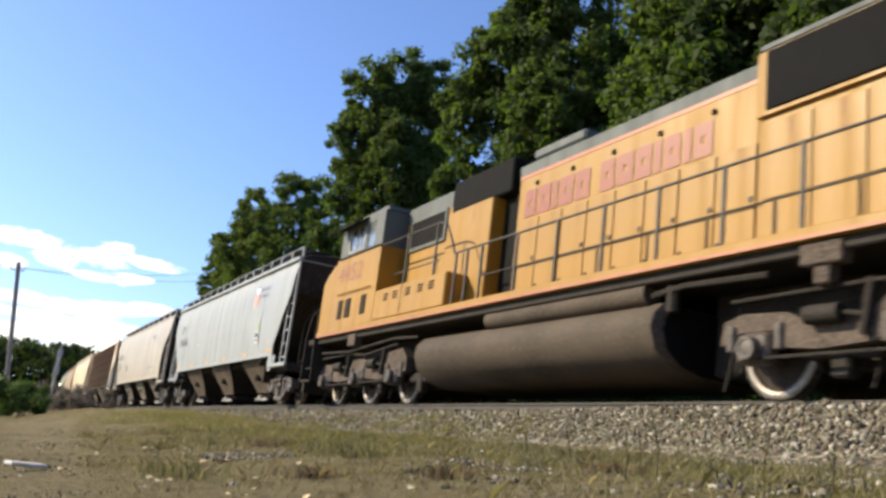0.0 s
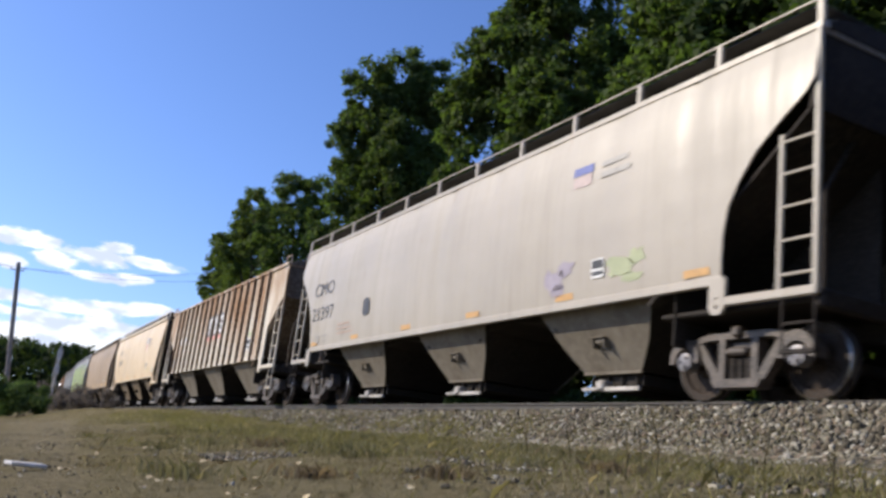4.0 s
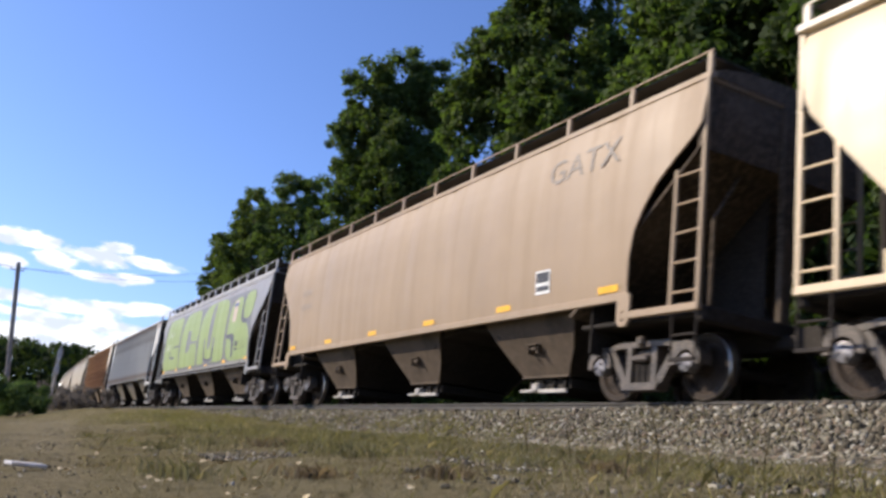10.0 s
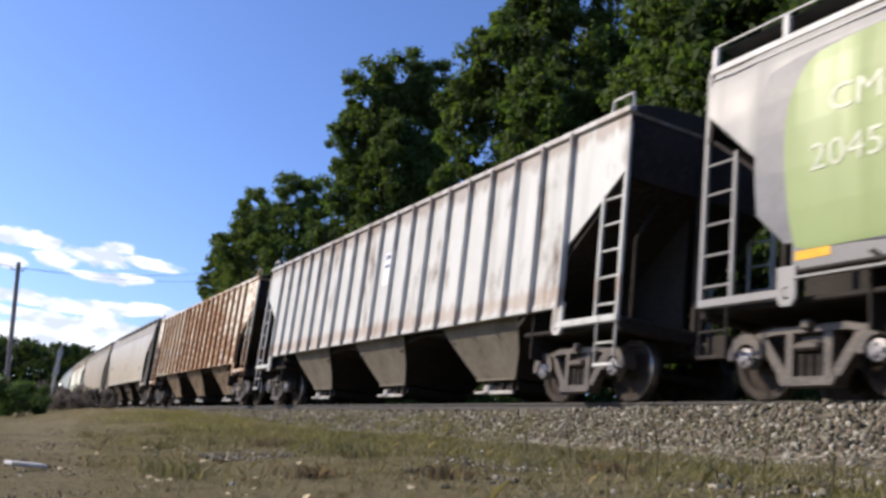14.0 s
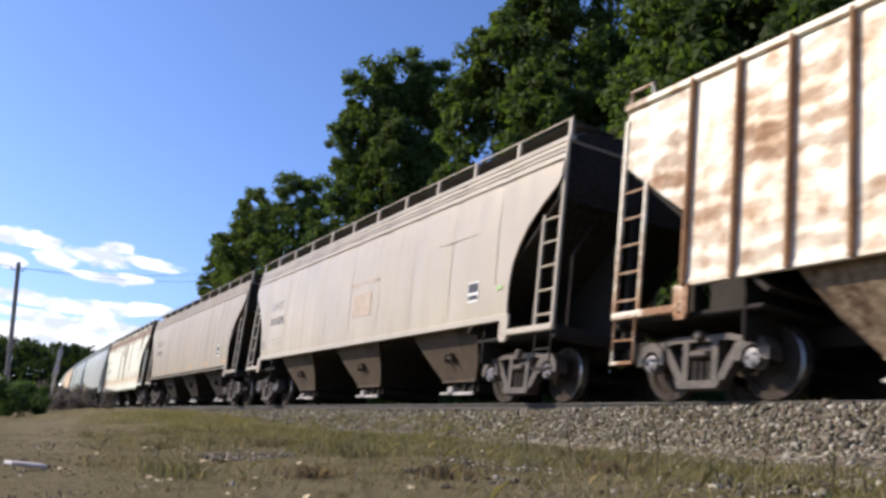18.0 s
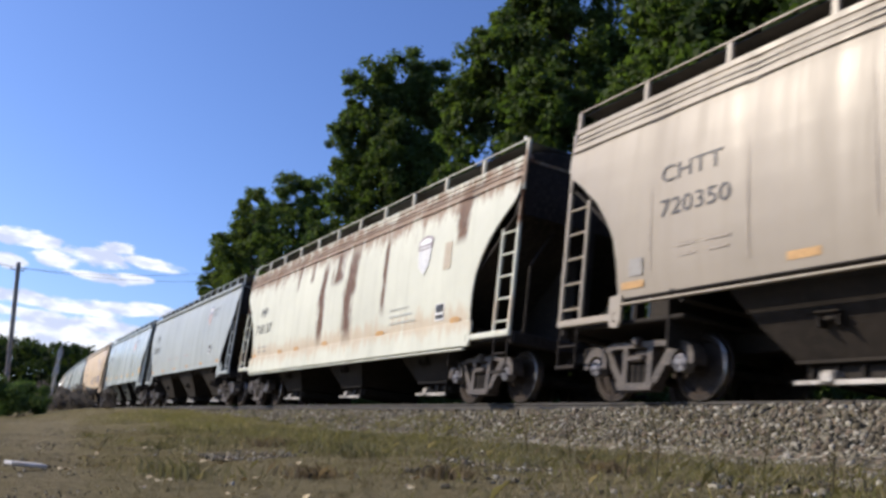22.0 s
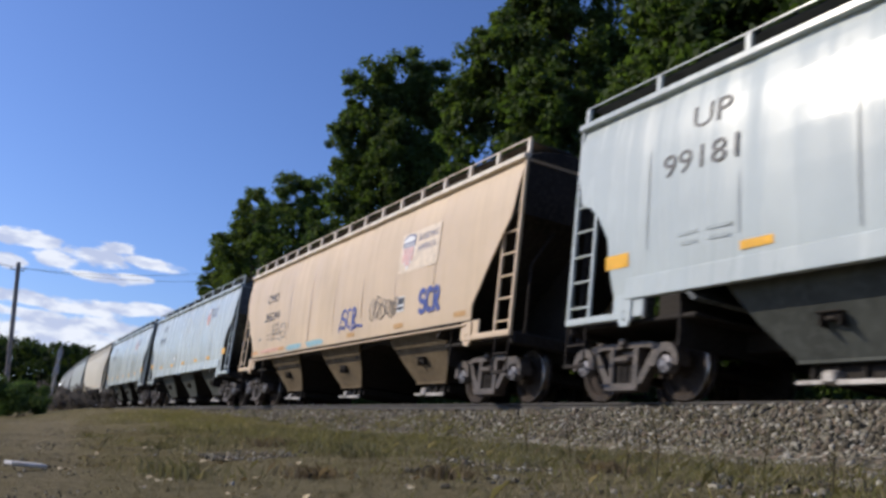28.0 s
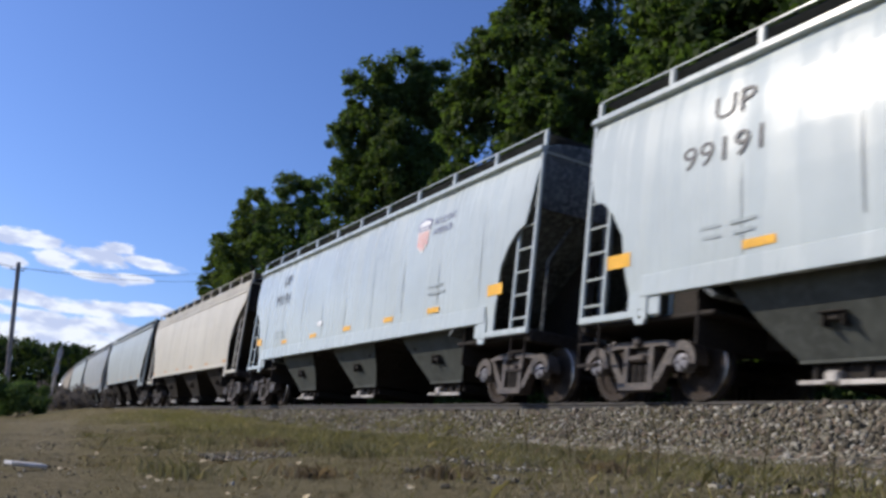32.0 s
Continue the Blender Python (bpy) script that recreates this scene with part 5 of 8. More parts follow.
def laid(name, bm, kind, lift):
    side = KINDS[kind]["side"] if kind in KINDS else (lambda z: kind)
    if kind in KINDS:
        for z in side.levels + [side.levels[0] + i * 0.24 for i in range(12)]:
            bmesh.ops.bisect_plane(bm, geom=bm.verts[:] + bm.edges[:] + bm.faces[:], plane_co=(0, 0, z), plane_no=(0, 0, 1))
    for v in bm.verts:
        v.co.y = -(side(v.co.z) + lift)
    for f in bm.faces:
        f.normal_update()
        if f.normal.y > 0:
            f.normal_flip()
    me = bpy.data.meshes.new(name)
    bm.to_mesh(me)
    bm.free()
    return me


def text_mesh(name, words, height, kind, x0, z0, lift=0.008, width=1.0, lean=0.0):
    """Stencilled words on the near side; x0, z0: left end of the base line."""
    cu = bpy.data.curves.new(name, "FONT")
    cu.body, cu.size, cu.resolution_u = words, height * 1.4, 3
    ob = bpy.data.objects.new(name, cu)
    me = ob.to_mesh()
    bm = bmesh.new()
    bm.from_mesh(me)
    ob.to_mesh_clear()
    bpy.data.objects.remove(ob)
    bpy.data.curves.remove(cu)
    for v in bm.verts:
        v.co = (x0 + v.co.x * width + lean * v.co.y, 0, z0 + v.co.y)
    return laid(name, bm, kind, lift)


def rect(w, h):
    return [(0, 0), (w, 0), (w, h), (0, h)]


def wobble(w, h, seed, n=18, rough=0.12):
    """A rounded, hand-sprayed outline of that size."""
    r = random.Random(seed)
    return [(w / 2 * (1 + math.copysign(abs(math.cos(a)) ** 0.6, math.cos(a)) * (1 + r.uniform(-rough, rough))),
             h / 2 * (1 + math.copysign(abs(math.sin(a)) ** 0.6, math.sin(a)) * (1 + r.uniform(-rough, rough))))
            for a in (2 * math.pi * i / n for i in range(n))]


def hopper_car(name_label, kind, front, rear, paint, metal=None, under=None, amber=AMBER, rail_metal=None, bays=None, end_paint=None, seams=True, seam_paint=None, rib_metal=None, skirt=0.0, flange=False, ridges=0, ribs=19, rib_pitch=None):
    """A covered hopper car. front, rear: its ends along the track at 20 s."""
    k = KINDS[kind]
    half = (front - rear) / 2
    metal, rail_metal = metal or paint, rail_metal or paint
    under = under or UNDERSIDE
    car = tagged(new("hopper_car"), name_label, "hopper car", "covered hopper cars of the train")
    TRAIN.append((car, (front + rear) / 2, half - k["pad"]))
    side = k["side"]
    for sgn, nm in ((-1, "side_sheet"), (1, "side_sheet")):
        part(nm, side_sheet(kind, half, sgn), paint, car, soft=True)
    # roof, its edge moulding and the hatch trough
    w = side(EAVE)
    ring = []
    for e in (-1, 1):
        top = [(e * (half - 0.04), w * math.sin(a), EAVE + 0.3 * (math.cos(a) ** 1.0) * 1.0) for a in np.linspace(-math.pi / 2, math.pi / 2, 11)]
        ring.append(top + [(e * (half - 0.04), w - 0.02, EAVE - 0.04), (e * (half - 0.04), -w + 0.02, EAVE - 0.04)])
    part("roof", Shape().loft(ring), paint, car, soft=True)
    for sgn in (-1, 1):
        y = sgn * (w + (0.022 if kind in ("round", "crest") else 0.06 if kind == "ribbed" else 0.1))
        if ridges:
            for q in range(ridges):
                z = EAVE - (0.13, 0.22, 0.36)[q]
                yy, deep = sgn * (side(z) + 0.004), 0.03 if q == 2 else 0.012
                part("roof_ridge", Shape().slab(-half + 0.06, half - 0.06, min(yy, yy + sgn * deep), max(yy, yy + sgn * deep), z - 0.012, z + 0.016, 0.005), rail_metal, car)
        part("roof_chord", Shape().slab(-half, half, min(y, y - sgn * 0.13), max(y, y - sgn * 0.13), EAVE - 0.03, EAVE + 0.07, 0.012), rail_metal, car)
    part("hatch_trough", Shape().slab(-half + 0.9, half - 0.9, -0.38, 0.38, EAVE + 0.22, EAVE + 0.46, 0.03), paint, car)
    nh = 8 if kind == "ribbed" else 6
    for i in range(nh):
        x = (i - (nh - 1) / 2) * (2 * half - 3) / nh
        part("hatch_cover", kept(("hatch",), lambda: Shape().slab(-0.75, 0.75, -0.45, 0.45, EAVE + 0.44, EAVE + 0.52, 0.03).mesh("hatch_cover")), paint, car, m=pose(x, 0, 0))
    # Dark cap over each roof end, the end's shade in its colour.
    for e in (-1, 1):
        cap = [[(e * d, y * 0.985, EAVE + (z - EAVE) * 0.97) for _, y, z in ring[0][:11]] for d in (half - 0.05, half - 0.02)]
        part("roof_end", Shape().loft(cap), end_paint or END_SHADED, car)
    # walkway and its posts along both roof edges
    for sgn in (-1, 1):
        y = sgn * (w - 0.03)
        if k["rail"]:
            part("walkway", Shape().slab(-half + 0.1, half - 0.1, min(sgn * 0.5, y - sgn * 0.05), max(sgn * 0.5, y - sgn * 0.05), EAVE + 0.335, EAVE + 0.36, 0.006), GRATING, car)
            rail = part("walkway_rail", Shape().slab(-half + 0.02, half - 0.02, y - 0.012, y + 0.012, EAVE + 0.375, EAVE + 0.4, 0.005), rail_metal, car)
            n = int(2 * half / k["rail"])
            for i in range(n + 1):
                x = -half + 0.06 + i * (2 * half - 0.12) / n
                part("post", kept(("post", kind), lambda: Shape().slab(-0.045, 0.045, -0.03, 0.03, EAVE + 0.02, EAVE + 0.36, 0.008).mesh("post")), rail_metal, rail, m=pose(x, y, 0))
        else:
            for e in (-1, 1):
                part("end_grab", Shape().pipe([(e * (half - 0.55), y, EAVE + 0.05), (e * (half - 0.5), y, EAVE + 0.3), (e * (half - 0.05), y, EAVE + 0.3), (e * (half - 0.02), y, EAVE + 0.05)], 0.025), rail_metal, car)
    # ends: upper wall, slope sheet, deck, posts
    ep = end_paint or END_SHADED
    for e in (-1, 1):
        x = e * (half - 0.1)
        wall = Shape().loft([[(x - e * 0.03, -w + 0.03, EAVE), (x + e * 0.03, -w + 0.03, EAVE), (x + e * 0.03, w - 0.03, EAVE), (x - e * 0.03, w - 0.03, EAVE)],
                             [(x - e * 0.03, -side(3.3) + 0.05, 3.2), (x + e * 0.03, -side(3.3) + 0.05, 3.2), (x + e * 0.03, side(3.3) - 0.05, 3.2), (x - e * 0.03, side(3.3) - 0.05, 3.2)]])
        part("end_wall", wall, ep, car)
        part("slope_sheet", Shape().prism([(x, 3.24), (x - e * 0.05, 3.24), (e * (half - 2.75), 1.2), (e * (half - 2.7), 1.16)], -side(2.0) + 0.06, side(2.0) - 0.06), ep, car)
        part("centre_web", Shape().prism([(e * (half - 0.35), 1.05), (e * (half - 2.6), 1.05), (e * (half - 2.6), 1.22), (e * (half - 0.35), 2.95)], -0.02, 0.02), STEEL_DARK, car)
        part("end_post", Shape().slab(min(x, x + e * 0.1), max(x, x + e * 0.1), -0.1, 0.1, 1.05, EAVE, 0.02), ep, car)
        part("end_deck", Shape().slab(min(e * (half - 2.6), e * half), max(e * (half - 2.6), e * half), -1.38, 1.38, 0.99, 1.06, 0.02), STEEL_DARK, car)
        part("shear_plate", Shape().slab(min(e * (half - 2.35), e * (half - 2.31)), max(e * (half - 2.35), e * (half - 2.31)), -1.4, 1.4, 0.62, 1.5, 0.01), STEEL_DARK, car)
        part("end_beam", Shape().slab(min(e * (half - 0.12), e * (half + 0.02)), max(e * (half - 0.12), e * (half + 0.02)), -1.45, 1.45, 0.9, 1.12, 0.03), END_SHADED, car)
        part("coupler", kept(("coupler",), lambda: coupler_shape().mesh("coupler")), STEEL_DARK, car, m=pose(e * (half - 0.06), 0, 0, 0, 0, 0 if e > 0 else 180))
        part("air_hose", kept(("hose",), lambda: hose_shape().mesh("air_hose")), RUBBER, car, m=pose(e * (half - 0.06), 0, 0, 0, 0, 0 if e > 0 else 180))
        for sgn in (-1, 1):
            y = sgn * 1.5
            part("deck_edge", Shape().slab(min(e * (half - 1.5), e * half), max(e * (half - 1.5), e * half), y - 0.04, y + 0.04, 1.03, 1.14, 0.015), metal, car)
            ladder(car, e * (half - 0.04), y, e, metal, EAVE - 0.02 if kind != "ribbed" else 4.05)
            part("stirrup", kept(("stirrup",), lambda: stirrup_shape().mesh("stirrup")), metal if kind == "ribbed" else END_SHADED, car, m=pose(e * (half - 0.03) + (0.47 if e < 0 else 0), y, 0))
            part("jacking_tab", kept(("tab",), lambda: tab_shape().mesh("jacking_tab")), metal, car, m=pose(e * (half - 1.42), sgn * 1.52, 0))
            if kind in ("slant", "modern"):
                part("corner_panel", Shape().slab(min(e * (half - 1.75), e * (half - 1.1)), max(e * (half - 1.75), e * (half - 1.1)), sgn * 1.5 - 0.02, sgn * 1.5 + 0.02, 1.05, 1.4, 0.012), metal, car)
    part("brake_cylinder", Shape().tube((half - 1.9, 0.5, 1.3), (half - 1.2, 0.5, 1.3), 0.16, 12), STEEL_DARK, car, soft=True)
    part("air_reservoir", Shape().tube((half - 2.0, -0.6, 1.25), (half - 1.0, -0.6, 1.25), 0.11, 10), STEEL_DARK, car, soft=True)
    part("brake_pipe", Shape().pipe([(half - 0.35, -1.0, 1.06), (half - 0.35, -1.0, 2.4), (half - 0.3, -0.6, 3.1)], 0.03), ep, car)
    part("brake_rod", Shape().pipe([(half - 0.4, 0.3, 1.06), (half - 0.9, 0.3, 1.9)], 0.035), ep, car)
    hw = part("hand_brake_wheel", Shape().turned([(0.24, -0.02), (0.28, -0.015), (0.28, 0.015), (0.24, 0.02)], 20).moved(Matrix.Rotation(math.pi / 2, 4, "Z")), ep, car, m=pose(-half + 0.02, 0.55, 2.6))
    # lower frame
    lo, hi = k["sill"]
    for sgn in (-1, 1):
        y0 = sgn * (side(lo + 0.05) - 0.06)
        y1 = sgn * (side(lo + 0.05) + (0.04 if kind == "modern" else 0.018))
        # Above a flange the sill goes dark, the recess's shade in its colour.
        part("side_sill", Shape().slab(-half + 1.38, half - 1.38, min(y0, y1), max(y0, y1), lo - skirt, side.levels[0] + 0.005 if flange and not skirt else hi, 0.012), STEEL_DARK if flange and not skirt else paint, car)
        if flange:
            f0, f1 = sorted((sgn * (side(lo) - 0.02), sgn * (side(lo) + 0.05)))
            part("sill_flange", Shape().slab(-half + 1.5, half - 1.5, f0, f1, lo - skirt - 0.075, lo - skirt - 0.04, 0.008), paint, car)
    for e in (-1, 1):
        part("stub_sill", Shape().slab(min(e * (half - 3.4), e * (half - 0.1)), max(e * (half - 3.4), e * (half - 0.1)), -0.2, 0.2, 0.72, 1.0, 0.02), STEEL_DARK, car)
    nb = bays or k["bays"]
    for i in range(nb):
        x = (i - (nb - 1) / 2) * k["pitch"] + k["shift"]
        # Bays and hoods in near-black steel, shade between bays put into the colour.
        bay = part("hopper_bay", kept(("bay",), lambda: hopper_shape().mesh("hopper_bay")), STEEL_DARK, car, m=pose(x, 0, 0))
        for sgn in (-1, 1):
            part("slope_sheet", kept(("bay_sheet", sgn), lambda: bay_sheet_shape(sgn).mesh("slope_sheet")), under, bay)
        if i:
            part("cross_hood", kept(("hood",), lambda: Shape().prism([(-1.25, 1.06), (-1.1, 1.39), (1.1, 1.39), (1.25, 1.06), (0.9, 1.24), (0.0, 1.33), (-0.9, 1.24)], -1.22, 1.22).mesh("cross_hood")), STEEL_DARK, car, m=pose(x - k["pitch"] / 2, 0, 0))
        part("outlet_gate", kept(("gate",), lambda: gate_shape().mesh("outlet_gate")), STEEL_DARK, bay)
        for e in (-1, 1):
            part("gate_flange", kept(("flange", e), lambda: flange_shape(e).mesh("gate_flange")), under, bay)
            part("rack_bar", kept(("rack", e), lambda: rack_shape(e).mesh("rack_bar")), GATE_STEEL, bay, "bright-worn gate rack")
        if kind != "ribbed":
            part("vibrator_bracket", kept(("bracket",), lambda: bracket_shape().mesh("vibrator_bracket")), under if kind == "round" else STEEL_DARK, bay)
    # reflector strips along the sill
    if amber is not None:
        for i in range(7 if kind == "modern" else 6):
            x = -half + 1.5 + i * (2 * half - 3.0 - 0.55) / 5
            wide, tall, z = 0.46, 0.1, hi + 0.03
            if kind == "modern":
                x, wide, tall, z = (-7.49, -4.94, -2.45, 0.0, 2.45, 4.6, 6.96)[i], 0.5, 0.2 if i in (0, 6) else 0.11, 1.77 if i in (0, 6) else 1.68
            part("reflector", decal_mesh("reflector", rect(wide, tall), kind, x, z, 0.006), amber, car)
    if k["seams"] and seams:
        rs = random.Random(int(front * 10))
        n = int((half - 1.6) / k["seams"])
        for i in range(-n, n + 1):
            x = i * k["seams"]
            lo_z, hi_z = 1.5 + rs.uniform(0, 0.5), rs.uniform(2.6, 3.9)
            w0 = rs.uniform(0.008, 0.016)
            part("panel_seam", decal_mesh("panel_seam", [(-w0, 0), (w0, 0), (w0 * 1.4, (hi_z - lo_z) * 0.5), (w0 * 0.3, hi_z - lo_z), (-w0 * 0.3, hi_z - lo_z), (-w0 * 1.3, (hi_z - lo_z) * 0.4)], kind, x, lo_z, -0.004), seam_paint or SEAM_DIRT, car)
    if kind == "ribbed":
        for sgn in (-1, 1):
            for i in range(ribs):
                x = (i - (ribs - 1) / 2) * (rib_pitch or (2 * half - 2.86) / (ribs - 1))
                part("rib_post", kept(("rib",), lambda: Shape().slab(-0.026, 0.026, -0.05, 0.05, 1.36, EAVE + 0.02, 0.01).mesh("rib_post")), rib_metal or RIB_RUST_SHADE, car, m=pose(x, sgn * 1.545, 0))
    for e in (-1, 1):
        add_truck(car, e * (half - k["pad"]))
    return car, half


def mark(car, kind, material, outline, x, z, name="painted_mark", label="", lift=0.008, holes=()):
    return part(name, decal_mesh(name, outline, kind, x, z, lift, holes), material, car, label)


def words(car, kind, material, body, height, x, z, width=1.0, label="", lean=0.0, lift=0.008, name="lettering"):
    return part(name, text_mesh(name, body, height, kind, x, z, lift, width, lean), material, car, label)


def bars(car, kind, material, x, z, rows, w, h, gap):
    """Small stencilled lines that cannot be read."""
    for i in range(rows):
        mark(car, kind, material, rect(w * (0.75 + 0.25 * ((i * 7) % 3) / 2), h), x, z - i * gap, "stencil_line")


def placard(car, kind, x, z, s=0.42):
    mark(car, kind, WHITE_MARK, rect(s, s * 0.95), x, z, "placard", "white consolidated stencil panel", 0.007)
    mark(car, kind, INK, rect(s * 0.86, s * 0.42), x + s * 0.07, z + s * 0.46, "stencil_panel", "", 0.012)
    mark(car, kind, INK, rect(s * 0.86, s * 0.2), x + s * 0.07, z + s * 0.12, "stencil_panel", "", 0.012)


def shield(car, kind, x, z, s, top=NAVY_MARK, low=RED_MARK, ground=WHITE_MARK):
    """A shield-shaped emblem with a dark band over pale red stripes."""
    def put(paint, points, name, lift, label=""):
        mark(car, kind, paint, [(p * s, (0.5 + (q - 0.5) * 1.22) * s) for p, q in points], x, z, name, label, lift)

    def strip(a, b, lo, hi):
        return [(a, lo), (b, lo), (b, hi), (a, hi)]
    put(ground, [(0, 1), (1, 1), (1, 0.45), (0.9, 0.15), (0.5, -0.1), (0.1, 0.15), (0, 0.45)], "emblem", 0.006, "shield emblem, navy over red")
    put(top, [(-0.03, 0.66), (1.03, 0.66), (1.07, 0.95), (0.78, 1.04), (0.5, 1.08), (0.22, 1.04), (-0.07, 0.95)], "emblem_band", 0.011)
    put(WHITE_MARK, [(0.05, 0.8), (0.95, 0.8), (0.98, 0.92), (0.74, 0.98), (0.5, 1.01), (0.26, 0.98), (0.02, 0.92)], "emblem_bar", 0.015)
    put(WHITE_MARK, strip(0.04, 0.96, 0.7, 0.75), "emblem_bar", 0.015)
    for i in range(4):
        a = 0.07 + 0.235 * i
        put(low, strip(a, a + 0.14, 0.16 if i in (0, 3) else 0.02, 0.62), "emblem_stripe", 0.011)


def streak(car, kind, material, x, top, low, w, seed):
    """A ragged stain that has run down the side."""
    r = random.Random(seed)
    n = 9
    left = [(-w * (0.35 + 0.65 * math.sin(math.pi * i / n)) * r.uniform(0.5, 1.2) + r.uniform(-0.2, 0.2) * w, low - top + (top - low) * i / n) for i in range(n + 1)]
    right = [(w * (0.35 + 0.65 * math.sin(math.pi * i / n)) * r.uniform(0.5, 1.2) + r.uniform(-0.2, 0.2) * w, low - top + (top - low) * i / n) for i in range(n + 1)]
    mark(car, kind, material, left + right[::-1], x, top, "rust_streak", "dark brown run of rust", 0.005)


def scrawl(car, kind, material, x, z, w, h, seed, thick=0.05, n=4):
    """A sprayed scrawl: a few looping strokes that spell nothing."""
    r = random.Random(seed)
    for i in range(n):
        x0 = x + w * i / n
        a = [(w / n * t, h * (0.5 + 0.5 * math.sin(2.4 * math.pi * t + i * 1.7 + seed) * r.uniform(0.7, 1.0))) for t in np.linspace(0, 1.15, 12)]
        up = [(p + thick * 0.3, q + thick) for p, q in a]
        mark(car, kind, material, a + up[::-1], x0, z, "spray_stroke")


# ---- the train, front to back ----
PAINT = {
    "A": car_paint("weathered_grey_paint", (0.318, 0.334, 0.328), 0.0, 0.35, 0.42, 1.0),
    "B": car_paint("dusty_beige_paint", (0.41, 0.365, 0.3), 0.05, 0.35, 0.4, 2.0),
    "C": car_paint("rusty_white_paint", (0.64, 0.585, 0.48), 0.55, 0.5, 0.55, 3.0, (0.33, 0.185, 0.09), (1.7, 1.0, 0.22), (1.5, 3.5, 0.12), (0.87, 0.14, 0.18), soft=0.14, mottle=0.75, bands=((3.5, 4.3, (0.3, 0.19, 0.115), 0.45),)),
    "D": car_paint("tan_paint", (0.68, 0.53, 0.34), 0.0, 0.25, 0.4, 4.0),
    "E": car_paint("taupe_paint", (0.335, 0.24, 0.15), 0.0, 0.3, 0.5, 5.0),
    "F": car_paint("silver_grey_paint", (0.26, 0.25, 0.24), 0.0, 0.3, 0.4, 6.0),
    "G": car_paint("worn_white_paint", (0.57, 0.57, 0.54), 0.24, 0.6, 0.5, 7.0, (0.19, 0.125, 0.085), (2.0, 1.0, 0.8), None, (0.836, 0.02, 0.26), (), ((1.42, 1.75, (0.3, 0.17, 0.09), 0.45), (3.9, 4.3, (0.2, 0.13, 0.09), 0.6))),
    "H": brick_rust_paint("peeling_rust_paint", 0.8244, 8.0),
    "I": car_paint("cream_paint", (0.48, 0.415, 0.32), 0.0, 0.2, 0.3, 9.0),
    "J": car_paint("cream_tan_paint", (0.37, 0.315, 0.24), 0.0, 0.25, 0.4, 10.0),
    "K": car_paint("pale_blue_grey_paint", (0.67, 0.68, 0.565), 0.16, 0.3, 0.58, 11.0, (0.2, 0.1, 0.055), (1.5, 1.0, 0.3), (2.6, 4.2, 0.1), None, ((-0.95, 3.8, 1.35, 0.24), (1.0, 4.0, 1.3, 0.34), (0.1, 3.9, 2.9, 0.4), (-3.2, 4.1, 3.1, 0.09), (-4.9, 4.1, 3.4, 0.07), (3.1, 3.9, 1.8, 0.11), (6.6, 4.1, 2.9, 0.3), (-2.0, 4.0, 3.2, 0.1)), ((3.6, 4.35, (0.2, 0.095, 0.042), 0.85), (1.2, 1.75, (0.5, 0.29, 0.13), 0.42)), (0.15, 0.063, 0.024)),
    "L": car_paint("mid_grey_paint", (0.418, 0.447, 0.422), 0.0, 0.3, 0.35, 12.0),
    "M": car_paint("new_light_grey_paint", (0.52, 0.572, 0.55), 0.0, 0.08, 0.2, 13.0),
    "N": car_paint("warm_tan_paint", (0.68, 0.52, 0.34), 0.0, 0.3, 0.42, 14.0),
    "Q": car_paint("off_white_paint", (0.58, 0.54, 0.44), 0.1, 0.3, 0.45, 15.0),
}
COOL = ("A", "L", "M")
SEAMS = {k: coat("seam_dirt_" + n, c) for k, n, c in (("A", "grey", (0.24, 0.255, 0.255)), ("M", "pale_grey", (0.37, 0.42, 0.42)), ("L", "dull_grey", (0.325, 0.34, 0.335)), ("I", "cream", (0.43, 0.39, 0.31)),
                                                    ("J", "buff", (0.38, 0.32, 0.25)), ("D", "tan", (0.44, 0.33, 0.21)), ("N", "warm_tan", (0.44, 0.32, 0.21)), ("Q", "off_white", (0.44, 0.4, 0.32)))}
